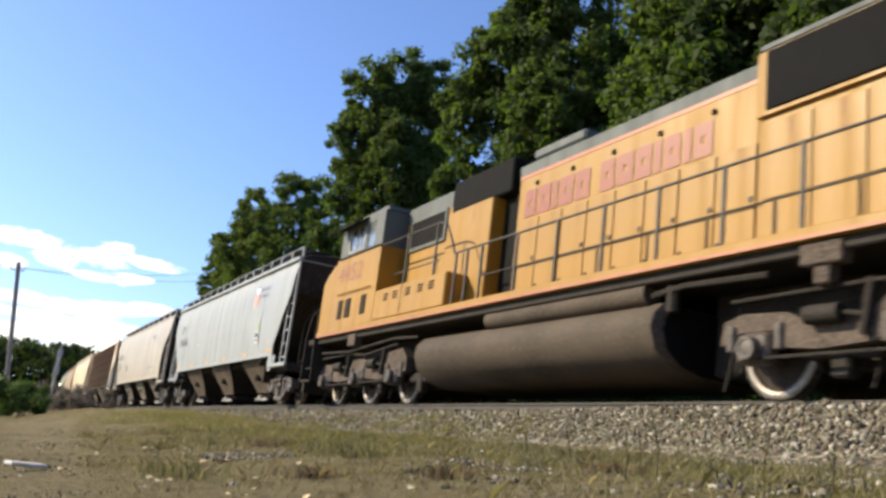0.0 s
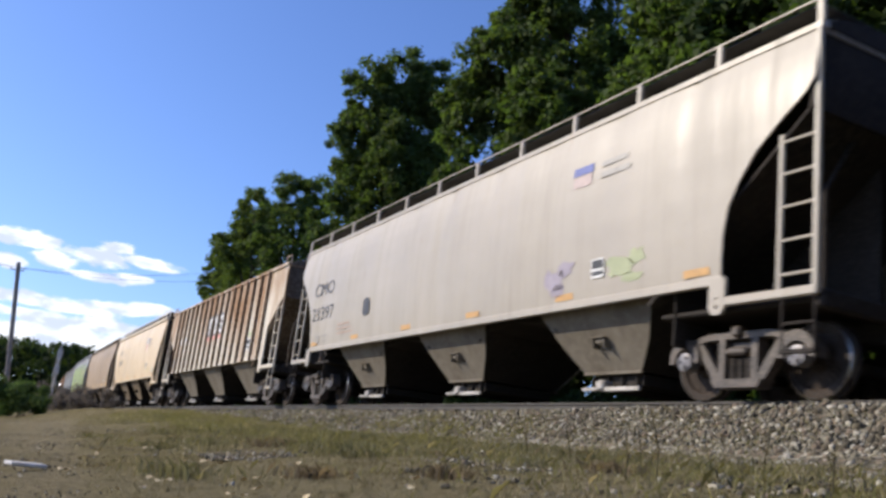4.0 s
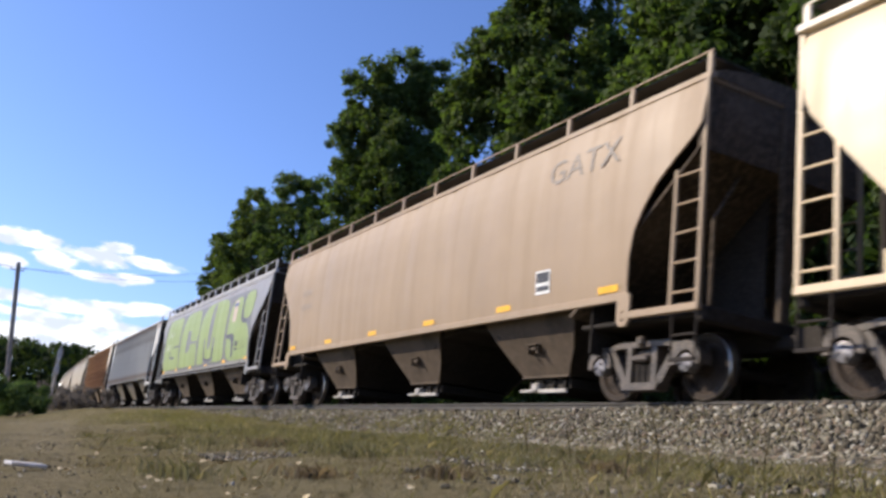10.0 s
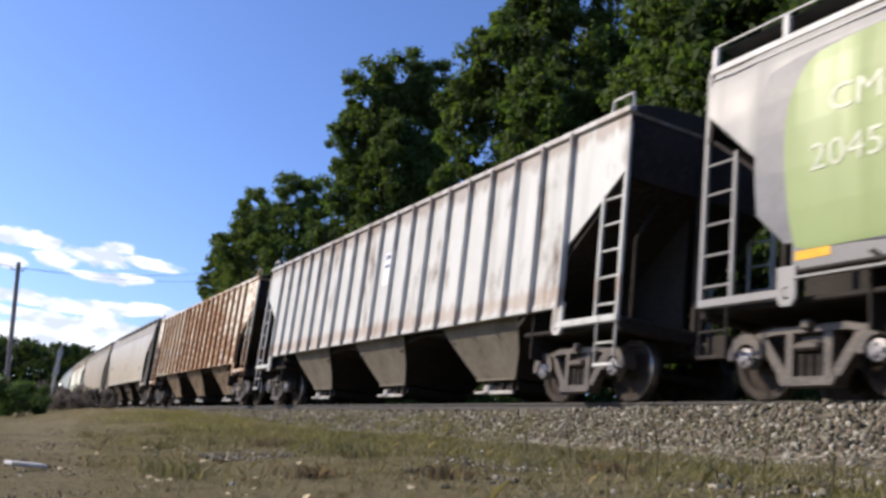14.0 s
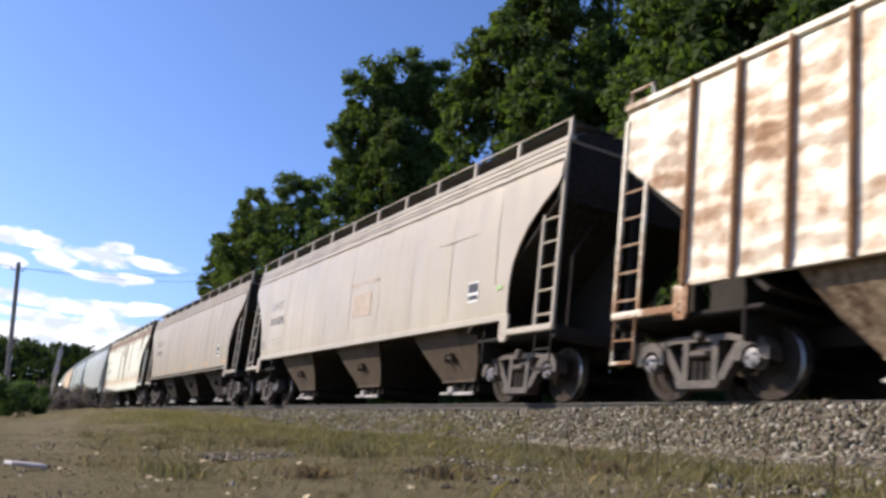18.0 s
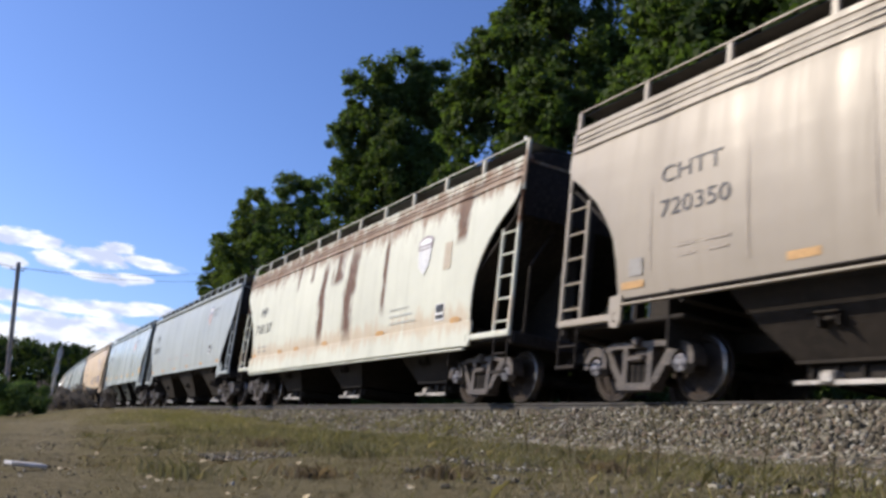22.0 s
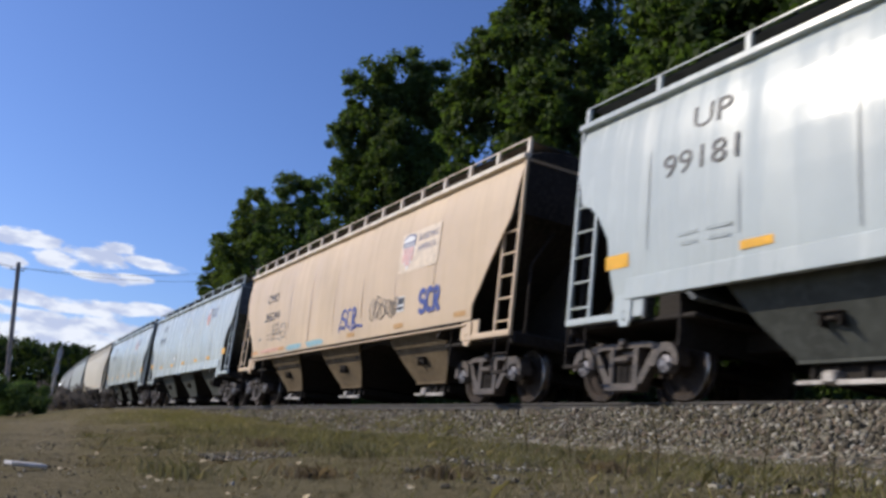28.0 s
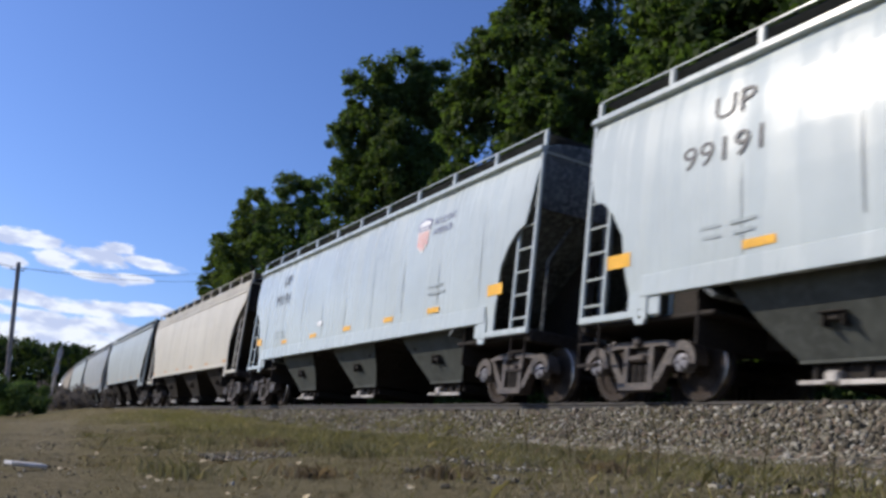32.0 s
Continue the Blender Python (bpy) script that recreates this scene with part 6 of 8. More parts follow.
LINE_UP = [  # kind, front and rear along the track at 20 s, paint, label
    ("slant", 159.85, 142.8, "A", "weathered light grey covered hopper car"),
    ("round", 141.3, 123.55, "B", "dusty beige round-sided covered hopper car"),
    ("ribbed", 121.85, 104.2, "C", "rust-streaked white ribbed covered hopper car"),
    ("slant", 102.75, 85.6, "D", "tan smooth-sided covered hopper car"),
    ("round", 84.15, 66.4, "E", "taupe brown round-sided covered hopper car"),
    ("crest", 64.93, 47.2, "F", "grey hopper car covered in lime green graffiti"),
    ("ribbed", 45.65, 27.75, "G", "worn white ribbed covered hopper car"),
    ("ribbed", 26.3, 8.6, "H", "heavily rusted ribbed covered hopper car"),
    ("round", 7.15, -10.3, "I", "cream round-sided covered hopper car"),
    ("round", -11.7, -29.63, "J", "cream-tan round-sided covered hopper car"),
    ("round", -31.05, -48.2, "K", "pale hopper car with dark rust streaks"),
    ("slant", -49.65, -66.5, "L", "grey smooth-sided covered hopper car"),
    ("modern", -67.95, -84.8, "M", "clean light grey covered hopper car"),
    ("slant", -86.4, -103.56, "N", "tan covered hopper car with small graffiti"),
    ("modern", -105.12, -121.4, "M", "clean light grey covered hopper car"),
    ("modern", -122.8, -139.4, "M", "clean light grey covered hopper car"),
    ("round", -140.9, -158.3, "Q", "off-white round-sided covered hopper car"),
    ("slant", -159.8, -176.9, "L", "grey smooth-sided covered hopper car"),
    ("modern", -178.4, -195.2, "A", "weathered light grey covered hopper car"),
    ("slant", -196.7, -213.9, "L", "grey smooth-sided covered hopper car"),
    ("round", -215.4, -233.0, "J", "cream-tan round-sided covered hopper car"),
    ("slant", -234.5, -251.8, "A", "weathered light grey covered hopper car"),
]
PALE_RAIL = coat("pale_silver_rail_paint", (0.46, 0.46, 0.46), (0.3, 0.29, 0.28), (0.66, 0.66, 0.66), 0.5)
CREAM_RAIL = coat("cream_rail_paint", (0.82, 0.74, 0.6), (0.5, 0.4, 0.28), (0.88, 0.82, 0.7), 0.5)
# Darker copy of the tan underside, with its shade put into the colour.
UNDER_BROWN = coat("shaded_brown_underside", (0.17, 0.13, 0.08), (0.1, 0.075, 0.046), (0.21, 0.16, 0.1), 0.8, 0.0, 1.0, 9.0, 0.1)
# Nearly black slope sheet coat for some of the cars.
UNDER_BLACK = coat("near_black_underside", (0.03, 0.024, 0.019), (0.018, 0.015, 0.012), (0.042, 0.034, 0.027), 0.75, 0.0, 1.2, 9.0, 0.1)
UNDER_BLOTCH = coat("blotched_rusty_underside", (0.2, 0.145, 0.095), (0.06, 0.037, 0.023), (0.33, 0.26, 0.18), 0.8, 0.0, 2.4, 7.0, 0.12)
H_RIB = coat("rusted_rib_paint", (0.34, 0.18, 0.085), (0.16, 0.08, 0.045), (0.5, 0.33, 0.2), 0.75)
CARS = {}
for i, (kind, front, rear, key, label) in enumerate(LINE_UP):
    cool = key in COOL
    CARS[i] = (*hopper_car(label, kind, front, rear, PAINT[key], rail_metal=CREAM_RAIL if key in "DN" else PALE_RAIL if key == "F" else None, under=UNDER_BLOTCH if key == "H" else UNDER_BROWN if key == "N" else STEEL_DARK if key == "K" else UNDER_BLACK if key in "LQJ" else UNDER_DARK if key in "EFILQ" else UNDER_TAN if key in "DN" else UNDER_DARK if key == "A" and i == 0 else UNDER_COOL if cool else None, end_paint=END_COOL if key == "M" else END_BROWN if key == "C" else END_TAUPE if key == "E" else None,
                           amber=None if key in "CGHKI" else AMBER if key in "MEF" else AMBER_OLD, seams=key in "AIJMDNLQ", seam_paint=SEAMS.get(key), rib_metal=PAINT[key] if key == "G" else H_RIB if key == "H" else None, skirt=0.36 if key == "K" else 0.0, flange=key in "FJKN", ridges=3 if key in "IJKQ" else 1 if key == "F" else 0, ribs=17 if key == "C" else 19, rib_pitch=0.87 if key == "C" else None), kind)


# the streaked car's bent corner grab irons
for e in (-1, 1):
    for sgn in (-1, 1):
        car, half, kind = CARS[10]
        part("corner_grab", Shape().pipe([(e * (half + 0.02), sgn * 1.52, EAVE - 0.6), (e * (half + 0.02), sgn * 1.5, EAVE + 0.1), (e * (half - 0.06), sgn * 1.44, EAVE + 0.34), (e * (half - 0.3), sgn * 1.4, EAVE + 0.47)], 0.032, 8), PAINT["K"], car, soft=True)


# ---- lettering, emblems and stains, car by car ----
def numbered(i, owner, number, x, z, h=0.34, ink=INK, shift=0.0, dz=0.58, low=0.46):
    car, half, kind = CARS[i]
    if owner:
        words(car, kind, ink, owner, h, x + shift, z + dz, 1.28)
    words(car, kind, ink, number, h, x, z, 1.28)
    faint = SEAMS.get(LINE_UP[i][3], INK_FADED)
    for dx, w in ((0.0, 0.34), (0.5, 0.42), (0.05, 0.3), (0.55, 0.34)):
        mark(car, kind, faint, rect(w, 0.045), x + 0.35 + dx, z - (low if w in (0.34, 0.42) and dx != 0.55 else low + 0.13), "stencil_line")


def motto(i, x, z, s=0.55, ink=NAVY_MARK, ground=None, low=RED_MARK):
    car, half, kind = CARS[i]
    shield(car, kind, x, z, s, low=low, ground=ground or WHITE_MARK)
    words(car, kind, ink, "BUILDING", 0.14, x + s + 0.16, z + 0.44, 1.02)
    words(car, kind, ink, "AMERICA", 0.14, x + s + 0.16, z + 0.21, 1.02)


FAINT_RED = flat("faint_red_stencil", (0.46, 0.36, 0.33))
TEAL = flat("teal_spray_paint", (0.3, 0.5, 0.55))
numbered(0, "UP", "95656", -7.03, 2.47)
BLUSH = flat("faded_blush_emblem", (0.52, 0.42, 0.4))
motto(0, 4.4, 3.15, ground=BLUSH)
placard(CARS[0][0], "slant", 5.1, 1.9, 0.36)
mark(CARS[0][0], "slant", LIME_MARK, [(0, 0), (0.14, 0.0), (0.1, 0.35), (0.05, 0.3)], 5.3, 2.28, "spray_mark", "lime spray mark")
mark(CARS[0][0], "slant", FAINT_RED, wobble(0.3, 0.12, 4, 18, 0.3), 6.6, 1.78, "spray_mark")
mark(CARS[0][0], "slant", FAINT_RED, rect(0.5, 0.05), -3.4, 2.3, "stencil_line")

numbered(1, "CMO", "21397", -7.45, 2.11, 0.36, dz=0.66)
bars(CARS[1][0], "round", flat("faint_rust_stencil", (0.43, 0.31, 0.24)), -5.5, 1.86, 3, 1.1, 0.04, 0.11)
mark(CARS[1][0], "round", INK, wobble(0.4, 0.42, 9), -3.9, 1.95, "spray_mark")
mark(CARS[1][0], "round", BLUE_MARK, rect(0.5, 0.14), 4.3, 3.4, "emblem", "small blue emblem")
mark(CARS[1][0], "round", FAINT_RED, rect(0.46, 0.18), 4.32, 3.2, "emblem_band")
bars(CARS[1][0], "round", INK_FADED, 5.0, 3.42, 2, 0.8, 0.08, 0.18)
VIOLET, MOSS = flat("smudged_violet_spray", (0.33, 0.29, 0.34)), flat("smudged_green_spray", (0.38, 0.41, 0.24))
for k, (x0, z0, w, h, paint) in enumerate(((3.7, 1.62, 0.5, 0.34, VIOLET), (4.05, 1.82, 0.4, 0.22, VIOLET), (3.9, 1.5, 0.3, 0.2, VIOLET), (5.3, 1.66, 0.5, 0.3, MOSS), (5.75, 1.8, 0.32, 0.2, MOSS), (5.6, 1.55, 0.4, 0.14, MOSS))):
    mark(CARS[1][0], "round", paint, wobble(w, h, 90 + k, 22, 0.32), x0, z0, "spray_mark", "", 0.006)
placard(CARS[1][0], "round", 4.9, 1.7, 0.3)

# the emblem panel between the ribs of the rusty car
c, half, kind = CARS[2]
mark(c, kind, flat("dull_grey_panel", (0.2, 0.19, 0.19)), rect(2.5, 0.84), -1.12, 2.6, "emblem_panel", "dull grey emblem panel", 0.006)
mark(c, kind, RED_MARK, rect(2.5, 0.14), -1.12, 2.45, "emblem_stripe", "", 0.006)
for x0, blk in ((-0.98, [(0.08, 0), (0.26, 0), (0.3, 0.24), (0.5, 0.3), (0.34, 0.38), (0.56, 0.64), (0.12, 0.64), (0.0, 0.5)]), (-0.4, [(0.14, 0), (0.3, 0), (0.34, 0.26), (0.56, 0.64), (0.4, 0.64), (0.26, 0.4), (0.16, 0.64), (0.0, 0.64), (0.16, 0.26)]),
                (0.16, [(0.0, 0), (0.42, 0), (0.44, 0.15), (0.18, 0.15), (0.26, 0.64), (0.09, 0.64)]), (0.66, [(0, 0), (0.56, 0), (0.56, 0.13), (0.2, 0.13), (0.22, 0.26), (0.5, 0.26), (0.5, 0.38), (0.24, 0.38), (0.26, 0.51), (0.6, 0.51), (0.6, 0.64), (0.1, 0.64)])):
    mark(c, kind, WHITE_MARK, blk, x0, 2.69, "emblem_stroke", "", 0.012)
mark(c, kind, WHITE_MARK, rect(0.05, 0.8), 1.31, 2.6, "emblem_edge", "", 0.012)
placard(c, kind, 5.3, 1.75, 0.38)
mark(c, kind, LIME_MARK, wobble(0.24, 0.14, 2), 5.4, 2.2, "spray_mark")
bars(c, kind, WHITE_MARK, -6.1, 2.62, 1, 0.5, 0.24, 0.4)
bars(c, kind, WHITE_MARK, -5.1, 2.62, 1, 0.5, 0.24, 0.4)
words(c, kind, WHITE_MARK, "833", 0.26, -5.15, 2.2, 1.05)
for x0 in (-3.0, -2.1, -6.9):
    mark(c, kind, INK_FADED, wobble(0.4, 0.42, int(x0 * 10)), x0, 1.6, "stain", "round grey stain", 0.005)

numbered(3, "CMO", "265232", -6.12, 2.48, 0.31)
motto(3, 3.85, 2.88)
placard(CARS[3][0], "slant", 4.6, 1.85, 0.36)
PALE_LIME = flat("pale_lime_spray", (0.55, 0.58, 0.28))
PALE_BLUE = flat("pale_blue_spray", (0.52, 0.54, 0.48))
scrawl(CARS[3][0], "slant", PALE_LIME, 5.25, 1.66, 0.45, 0.2, 3, 0.06)
mark(CARS[3][0], "slant", PALE_BLUE, wobble(0.5, 0.26, 8, 18, 0.3), 6.55, 1.62, "spray_mark")
mark(CARS[3][0], "slant", flat("faint_grey_spray", (0.55, 0.45, 0.32)), wobble(0.3, 0.4, 5), -2.9, 1.75, "spray_mark")

words(CARS[4][0], "round", flat("ghost_brown_stencil", (0.19, 0.155, 0.12)), "GATX", 0.42, 5.35, 3.42, 1.15, "faded grey-brown reporting mark")
placard(CARS[4][0], "round", 5.2, 1.62, 0.4)
bars(CARS[4][0], "round", flat("ghost_tan_stencil", (0.27, 0.2, 0.13)), -6.7, 2.9, 2, 1.0, 0.16, 0.4)

# the graffiti car: bubble letters that fill the side
c, half, kind = CARS[5]
GREEN = car_paint("lime_graffiti_paint", (0.26, 0.335, 0.11), 0.0, 0.3, 0.45, 31.0)
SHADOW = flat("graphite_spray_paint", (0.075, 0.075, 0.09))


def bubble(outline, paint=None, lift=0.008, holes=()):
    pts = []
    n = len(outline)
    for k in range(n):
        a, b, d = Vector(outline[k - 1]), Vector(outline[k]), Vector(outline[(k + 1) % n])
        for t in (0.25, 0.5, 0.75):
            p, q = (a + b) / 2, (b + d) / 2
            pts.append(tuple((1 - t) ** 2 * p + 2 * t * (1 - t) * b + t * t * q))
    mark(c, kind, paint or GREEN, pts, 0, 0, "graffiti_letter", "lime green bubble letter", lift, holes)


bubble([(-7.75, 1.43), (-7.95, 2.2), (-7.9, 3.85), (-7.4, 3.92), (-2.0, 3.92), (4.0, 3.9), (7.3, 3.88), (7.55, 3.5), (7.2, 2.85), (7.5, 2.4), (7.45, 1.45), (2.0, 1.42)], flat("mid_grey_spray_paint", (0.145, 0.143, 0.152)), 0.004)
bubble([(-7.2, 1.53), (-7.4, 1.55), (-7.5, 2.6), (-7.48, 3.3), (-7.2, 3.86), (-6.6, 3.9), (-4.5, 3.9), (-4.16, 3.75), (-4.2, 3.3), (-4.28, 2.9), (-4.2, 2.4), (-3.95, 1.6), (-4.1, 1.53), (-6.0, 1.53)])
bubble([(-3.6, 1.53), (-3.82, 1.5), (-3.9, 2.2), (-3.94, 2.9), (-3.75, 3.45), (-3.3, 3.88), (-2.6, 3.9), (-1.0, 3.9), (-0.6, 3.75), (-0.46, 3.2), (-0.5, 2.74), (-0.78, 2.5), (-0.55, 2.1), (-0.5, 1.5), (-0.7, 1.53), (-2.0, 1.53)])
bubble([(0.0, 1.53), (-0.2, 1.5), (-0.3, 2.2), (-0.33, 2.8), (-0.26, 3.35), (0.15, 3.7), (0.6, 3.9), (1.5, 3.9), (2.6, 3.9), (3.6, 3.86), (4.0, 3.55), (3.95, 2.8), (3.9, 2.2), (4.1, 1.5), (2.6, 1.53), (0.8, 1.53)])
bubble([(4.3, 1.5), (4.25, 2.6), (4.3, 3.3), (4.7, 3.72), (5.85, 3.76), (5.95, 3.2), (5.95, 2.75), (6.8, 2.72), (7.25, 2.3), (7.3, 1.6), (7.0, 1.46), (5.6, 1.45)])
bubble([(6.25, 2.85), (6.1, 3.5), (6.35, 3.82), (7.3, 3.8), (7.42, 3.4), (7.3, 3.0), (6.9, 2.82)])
SLOT = flat("violet_grey_spray_paint", (0.165, 0.162, 0.18))


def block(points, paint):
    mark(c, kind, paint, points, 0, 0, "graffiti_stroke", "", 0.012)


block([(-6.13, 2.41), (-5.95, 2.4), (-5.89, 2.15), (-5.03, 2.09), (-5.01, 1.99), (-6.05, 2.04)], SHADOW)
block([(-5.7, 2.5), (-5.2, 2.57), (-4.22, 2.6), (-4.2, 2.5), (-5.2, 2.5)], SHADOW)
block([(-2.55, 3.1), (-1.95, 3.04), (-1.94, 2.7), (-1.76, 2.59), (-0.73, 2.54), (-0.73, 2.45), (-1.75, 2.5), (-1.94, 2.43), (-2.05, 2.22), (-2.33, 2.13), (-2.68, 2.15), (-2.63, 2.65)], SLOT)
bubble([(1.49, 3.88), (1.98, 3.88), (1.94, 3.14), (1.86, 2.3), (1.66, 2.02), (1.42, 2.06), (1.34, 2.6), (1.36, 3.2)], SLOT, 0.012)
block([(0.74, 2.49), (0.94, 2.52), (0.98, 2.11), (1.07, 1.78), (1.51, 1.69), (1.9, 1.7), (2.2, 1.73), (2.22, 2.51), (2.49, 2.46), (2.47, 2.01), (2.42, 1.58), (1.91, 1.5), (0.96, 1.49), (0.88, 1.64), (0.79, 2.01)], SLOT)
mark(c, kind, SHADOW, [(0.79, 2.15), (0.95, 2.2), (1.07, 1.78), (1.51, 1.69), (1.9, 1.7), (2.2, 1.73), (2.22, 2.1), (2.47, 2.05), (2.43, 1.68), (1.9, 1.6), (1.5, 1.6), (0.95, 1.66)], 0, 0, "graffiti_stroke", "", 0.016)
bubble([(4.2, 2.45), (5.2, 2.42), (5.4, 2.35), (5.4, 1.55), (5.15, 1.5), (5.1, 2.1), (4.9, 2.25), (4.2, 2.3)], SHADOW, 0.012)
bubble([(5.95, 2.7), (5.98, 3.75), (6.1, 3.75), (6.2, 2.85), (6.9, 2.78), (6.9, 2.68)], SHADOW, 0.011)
FADED_WHITE = flat("faded_white_stencil", (0.52, 0.55, 0.4))
words(c, kind, FADED_WHITE, "CMO", 0.32, -6.9, 3.02, 1.05, lift=0.016)
words(c, kind, FADED_WHITE, "20451", 0.32, -7.14, 2.4, 1.05, lift=0.016)
mark(c, kind, flat("pale_pink_notice", (0.5, 0.4, 0.31)), rect(0.55, 0.78), 4.78, 2.85, "sticker", "pale notice panel", 0.014)
mark(c, kind, NAVY_MARK, rect(0.55, 0.14), 4.78, 3.4, "sticker_band", "", 0.019)
placard(c, kind, 5.55, 1.75, 0.42)
scrawl(c, kind, SHADOW, 6.15, 1.75, 0.9, 0.4, 2, 0.05)

c, half, kind = CARS[6]
mark(c, kind, WHITE_MARK, rect(0.62, 0.75), 0.3, 2.6, "emblem_panel", "white emblem panel", 0.006)
mark(c, kind, NAVY_MARK, rect(0.5, 0.1), 0.36, 3.2, "emblem_band", "", 0.012)
mark(c, kind, NAVY_MARK, rect(0.5, 0.07), 0.36, 3.0, "emblem_band", "", 0.012)
c, half, kind = CARS[7]
placard(c, kind, 5.3, 1.6, 0.4)
words(c, kind, INK_FADED, "0", 0.2, 0.2, 2.9)

numbered(8, "", "351078", -6.57, 2.3, 0.24, dz=0.48)
words(CARS[8][0], "round", flat("faded_blue_stencil", (0.31, 0.315, 0.34)), "CHTT", 0.24, -6.57, 2.78, 1.28)
numbered(9, "CHTT", "720350", -6.7, 2.35, 0.24, dz=0.48)
for i, x0 in ((8, -0.05), (9, -0.2)):
    if i == 8:
        mark(CARS[i][0], "round", flat("ghost_pink_panel", (0.45, 0.355, 0.265)), rect(1.1, 0.55), x0 + 0.3, 1.95, "faded_panel", "ghost of a faded red panel", 0.006)
        mark(CARS[i][0], "round", flat("ghost_pink_panel", (0.45, 0.355, 0.265)), rect(1.7, 0.07), x0, 2.72, "faded_panel", "", 0.006)
    placard(CARS[i][0], "round", 5.95, 1.72, 0.4)
    mark(CARS[i][0], "round", SEAMS["I"], rect(1.6, 0.035), 4.6, 3.0, "stencil_line")
    if i == 9:
        mark(CARS[i][0], "round", flat("ghost_rose_panel", (0.39, 0.31, 0.235)), rect(1.1, 0.5), 0.1, 2.0, "faded_panel", "ghost of a faded red panel", 0.006)
        mark(CARS[i][0], "round", flat("ghost_rose_panel", (0.39, 0.31, 0.235)), rect(1.3, 0.06), 0.0, 2.66, "faded_panel", "", 0.006)
    mark(CARS[i][0], "round", LIME_MARK, rect(0.2, 0.08), 6.95, 1.85, "spray_mark")
    mark(CARS[i][0], "round", INK_FADED, rect(0.28, 0.24), -7.3, 1.62, "stencil_panel")

c, half, kind = CARS[10]
numbered(10, "MP", "718137", -6.92, 2.14, 0.3, dz=0.52, shift=0.35)
shield(c, kind, 4.8, 2.66, 0.58, flat("worn_plum_emblem", (0.27, 0.21, 0.23)), WHITE_MARK)
mark(c, kind, flat("tan_patch", (0.5, 0.42, 0.3)), rect(0.3, 0.55), 6.0, 2.5, "paint_patch")
placard(c, kind, 5.8, 1.5, 0.36)
bars(c, kind, flat("faint_grey_stencil", (0.42, 0.43, 0.38)), 3.6, 1.9, 3, 1.3, 0.03, 0.15)
for x0 in (-7.1, -4.4, -2.9, -0.6, 2.9, 6.4):
    mark(c, kind, AMBER_OLD, wobble(0.42, 0.12, int(x0 * 7)), x0, 1.4, "reflector", "", 0.01)

numbered(11, "UP", "93514", -7.1, 2.48, shift=0.4)
motto(11, 4.25, 3.12, ink=flat("ghost_grey_stencil", (0.3, 0.31, 0.31)), ground=flat("faded_white_emblem", (0.58, 0.57, 0.54)), low=flat("faded_rose_emblem", (0.62, 0.44, 0.4)))
placard(CARS[11][0], "slant", 5.0, 1.9, 0.36)
for x0 in (-3.1, -1.4, 0.6):
    mark(CARS[11][0], "slant", FAINT_RED, rect(0.7, 0.05), x0, 2.0, "stencil_line")

for i, n in ((12, "99181"), (14, "99191"), (15, "99191")):
    numbered(i, "UP", n, -6.35 if i == 12 else -6.0, 2.88, 0.33, shift=0.5, low=0.86)
    motto(i, 3.8, 3.12, 0.55)
    bars(CARS[i][0], "modern", SEAMS["M"], 4.6, 2.2, 2, 0.8, 0.05, 0.15)
    mark(CARS[i][0], "modern", WHITE_MARK, wobble(0.35, 0.14, i), -1.9, 1.95, "stain")

numbered(13, "CMO", "265244", -6.09, 2.48, 0.28)
c, half, kind = CARS[13]
mark(c, kind, flat("pale_tan_panel", (0.76, 0.63, 0.47)), rect(1.85, 0.88), 3.82, 2.7, "emblem_panel", "", 0.004)
motto(13, 3.95, 2.88, 0.56)
placard(c, kind, 3.95, 1.85, 0.34)
SCRIBBLE = flat("grey_marker_paint", (0.27, 0.245, 0.21))


def pen(car, kind, material, points, thick=0.034):
    """One hand-drawn stroke of a marker along the points."""
    left, right = [], []
    for k, (x, z) in enumerate(points):
        (xa, za), (xb, zb) = points[max(k - 1, 0)], points[min(k + 1, len(points) - 1)]
        d = math.hypot(xb - xa, zb - za) or 1.0
        nx, nz = -(zb - za) / d * thick / 2, (xb - xa) / d * thick / 2
        left.append((x + nx, z + nz))
        right.append((x - nx, z - nz))
    mark(car, kind, material, left + right[::-1], 0, 0, "spray_stroke")


def arc(x, z, w, h, a0, a1, n=14):
    return [(x + w * math.cos(radians(a0 + (a1 - a0) * k / n)), z + h * math.sin(radians(a0 + (a1 - a0) * k / n))) for k in range(n + 1)]


def tag_letters(x, z, h, thick, seed):
    """Three sprayed letters, S, C and R, in broad uneven strokes."""
    r = random.Random(seed)
    w = 0.62 * h
    stroke = lambda pts: pen(c, kind, BLUE_MARK, [(p + r.uniform(-0.012, 0.012), q + r.uniform(-0.012, 0.012)) for p, q in pts], thick * r.uniform(0.85, 1.2))
    stroke(arc(x + w * 0.45, z + h * 0.74, w * 0.42, h * 0.25, 20, 265) + arc(x + w * 0.42, z + h * 0.26, w * 0.44, h * 0.25, 85, -160))
    x += w * 1.1
    stroke(arc(x + w * 0.5, z + h * 0.5, w * 0.46, h * 0.48, 50, 310))
    x += w * 1.1
    stroke([(x + w * 0.1, z - h * 0.06), (x + w * 0.14, z + h * 0.5), (x + w * 0.16, z + h)])
    stroke([(x + w * 0.16, z + h)] + arc(x + w * 0.36, z + h * 0.74, w * 0.4, h * 0.25, 80, -85))
    stroke([(x + w * 0.3, z + h * 0.5), (x + w * 0.6, z + h * 0.2), (x + w * 0.95, z - h * 0.05)])


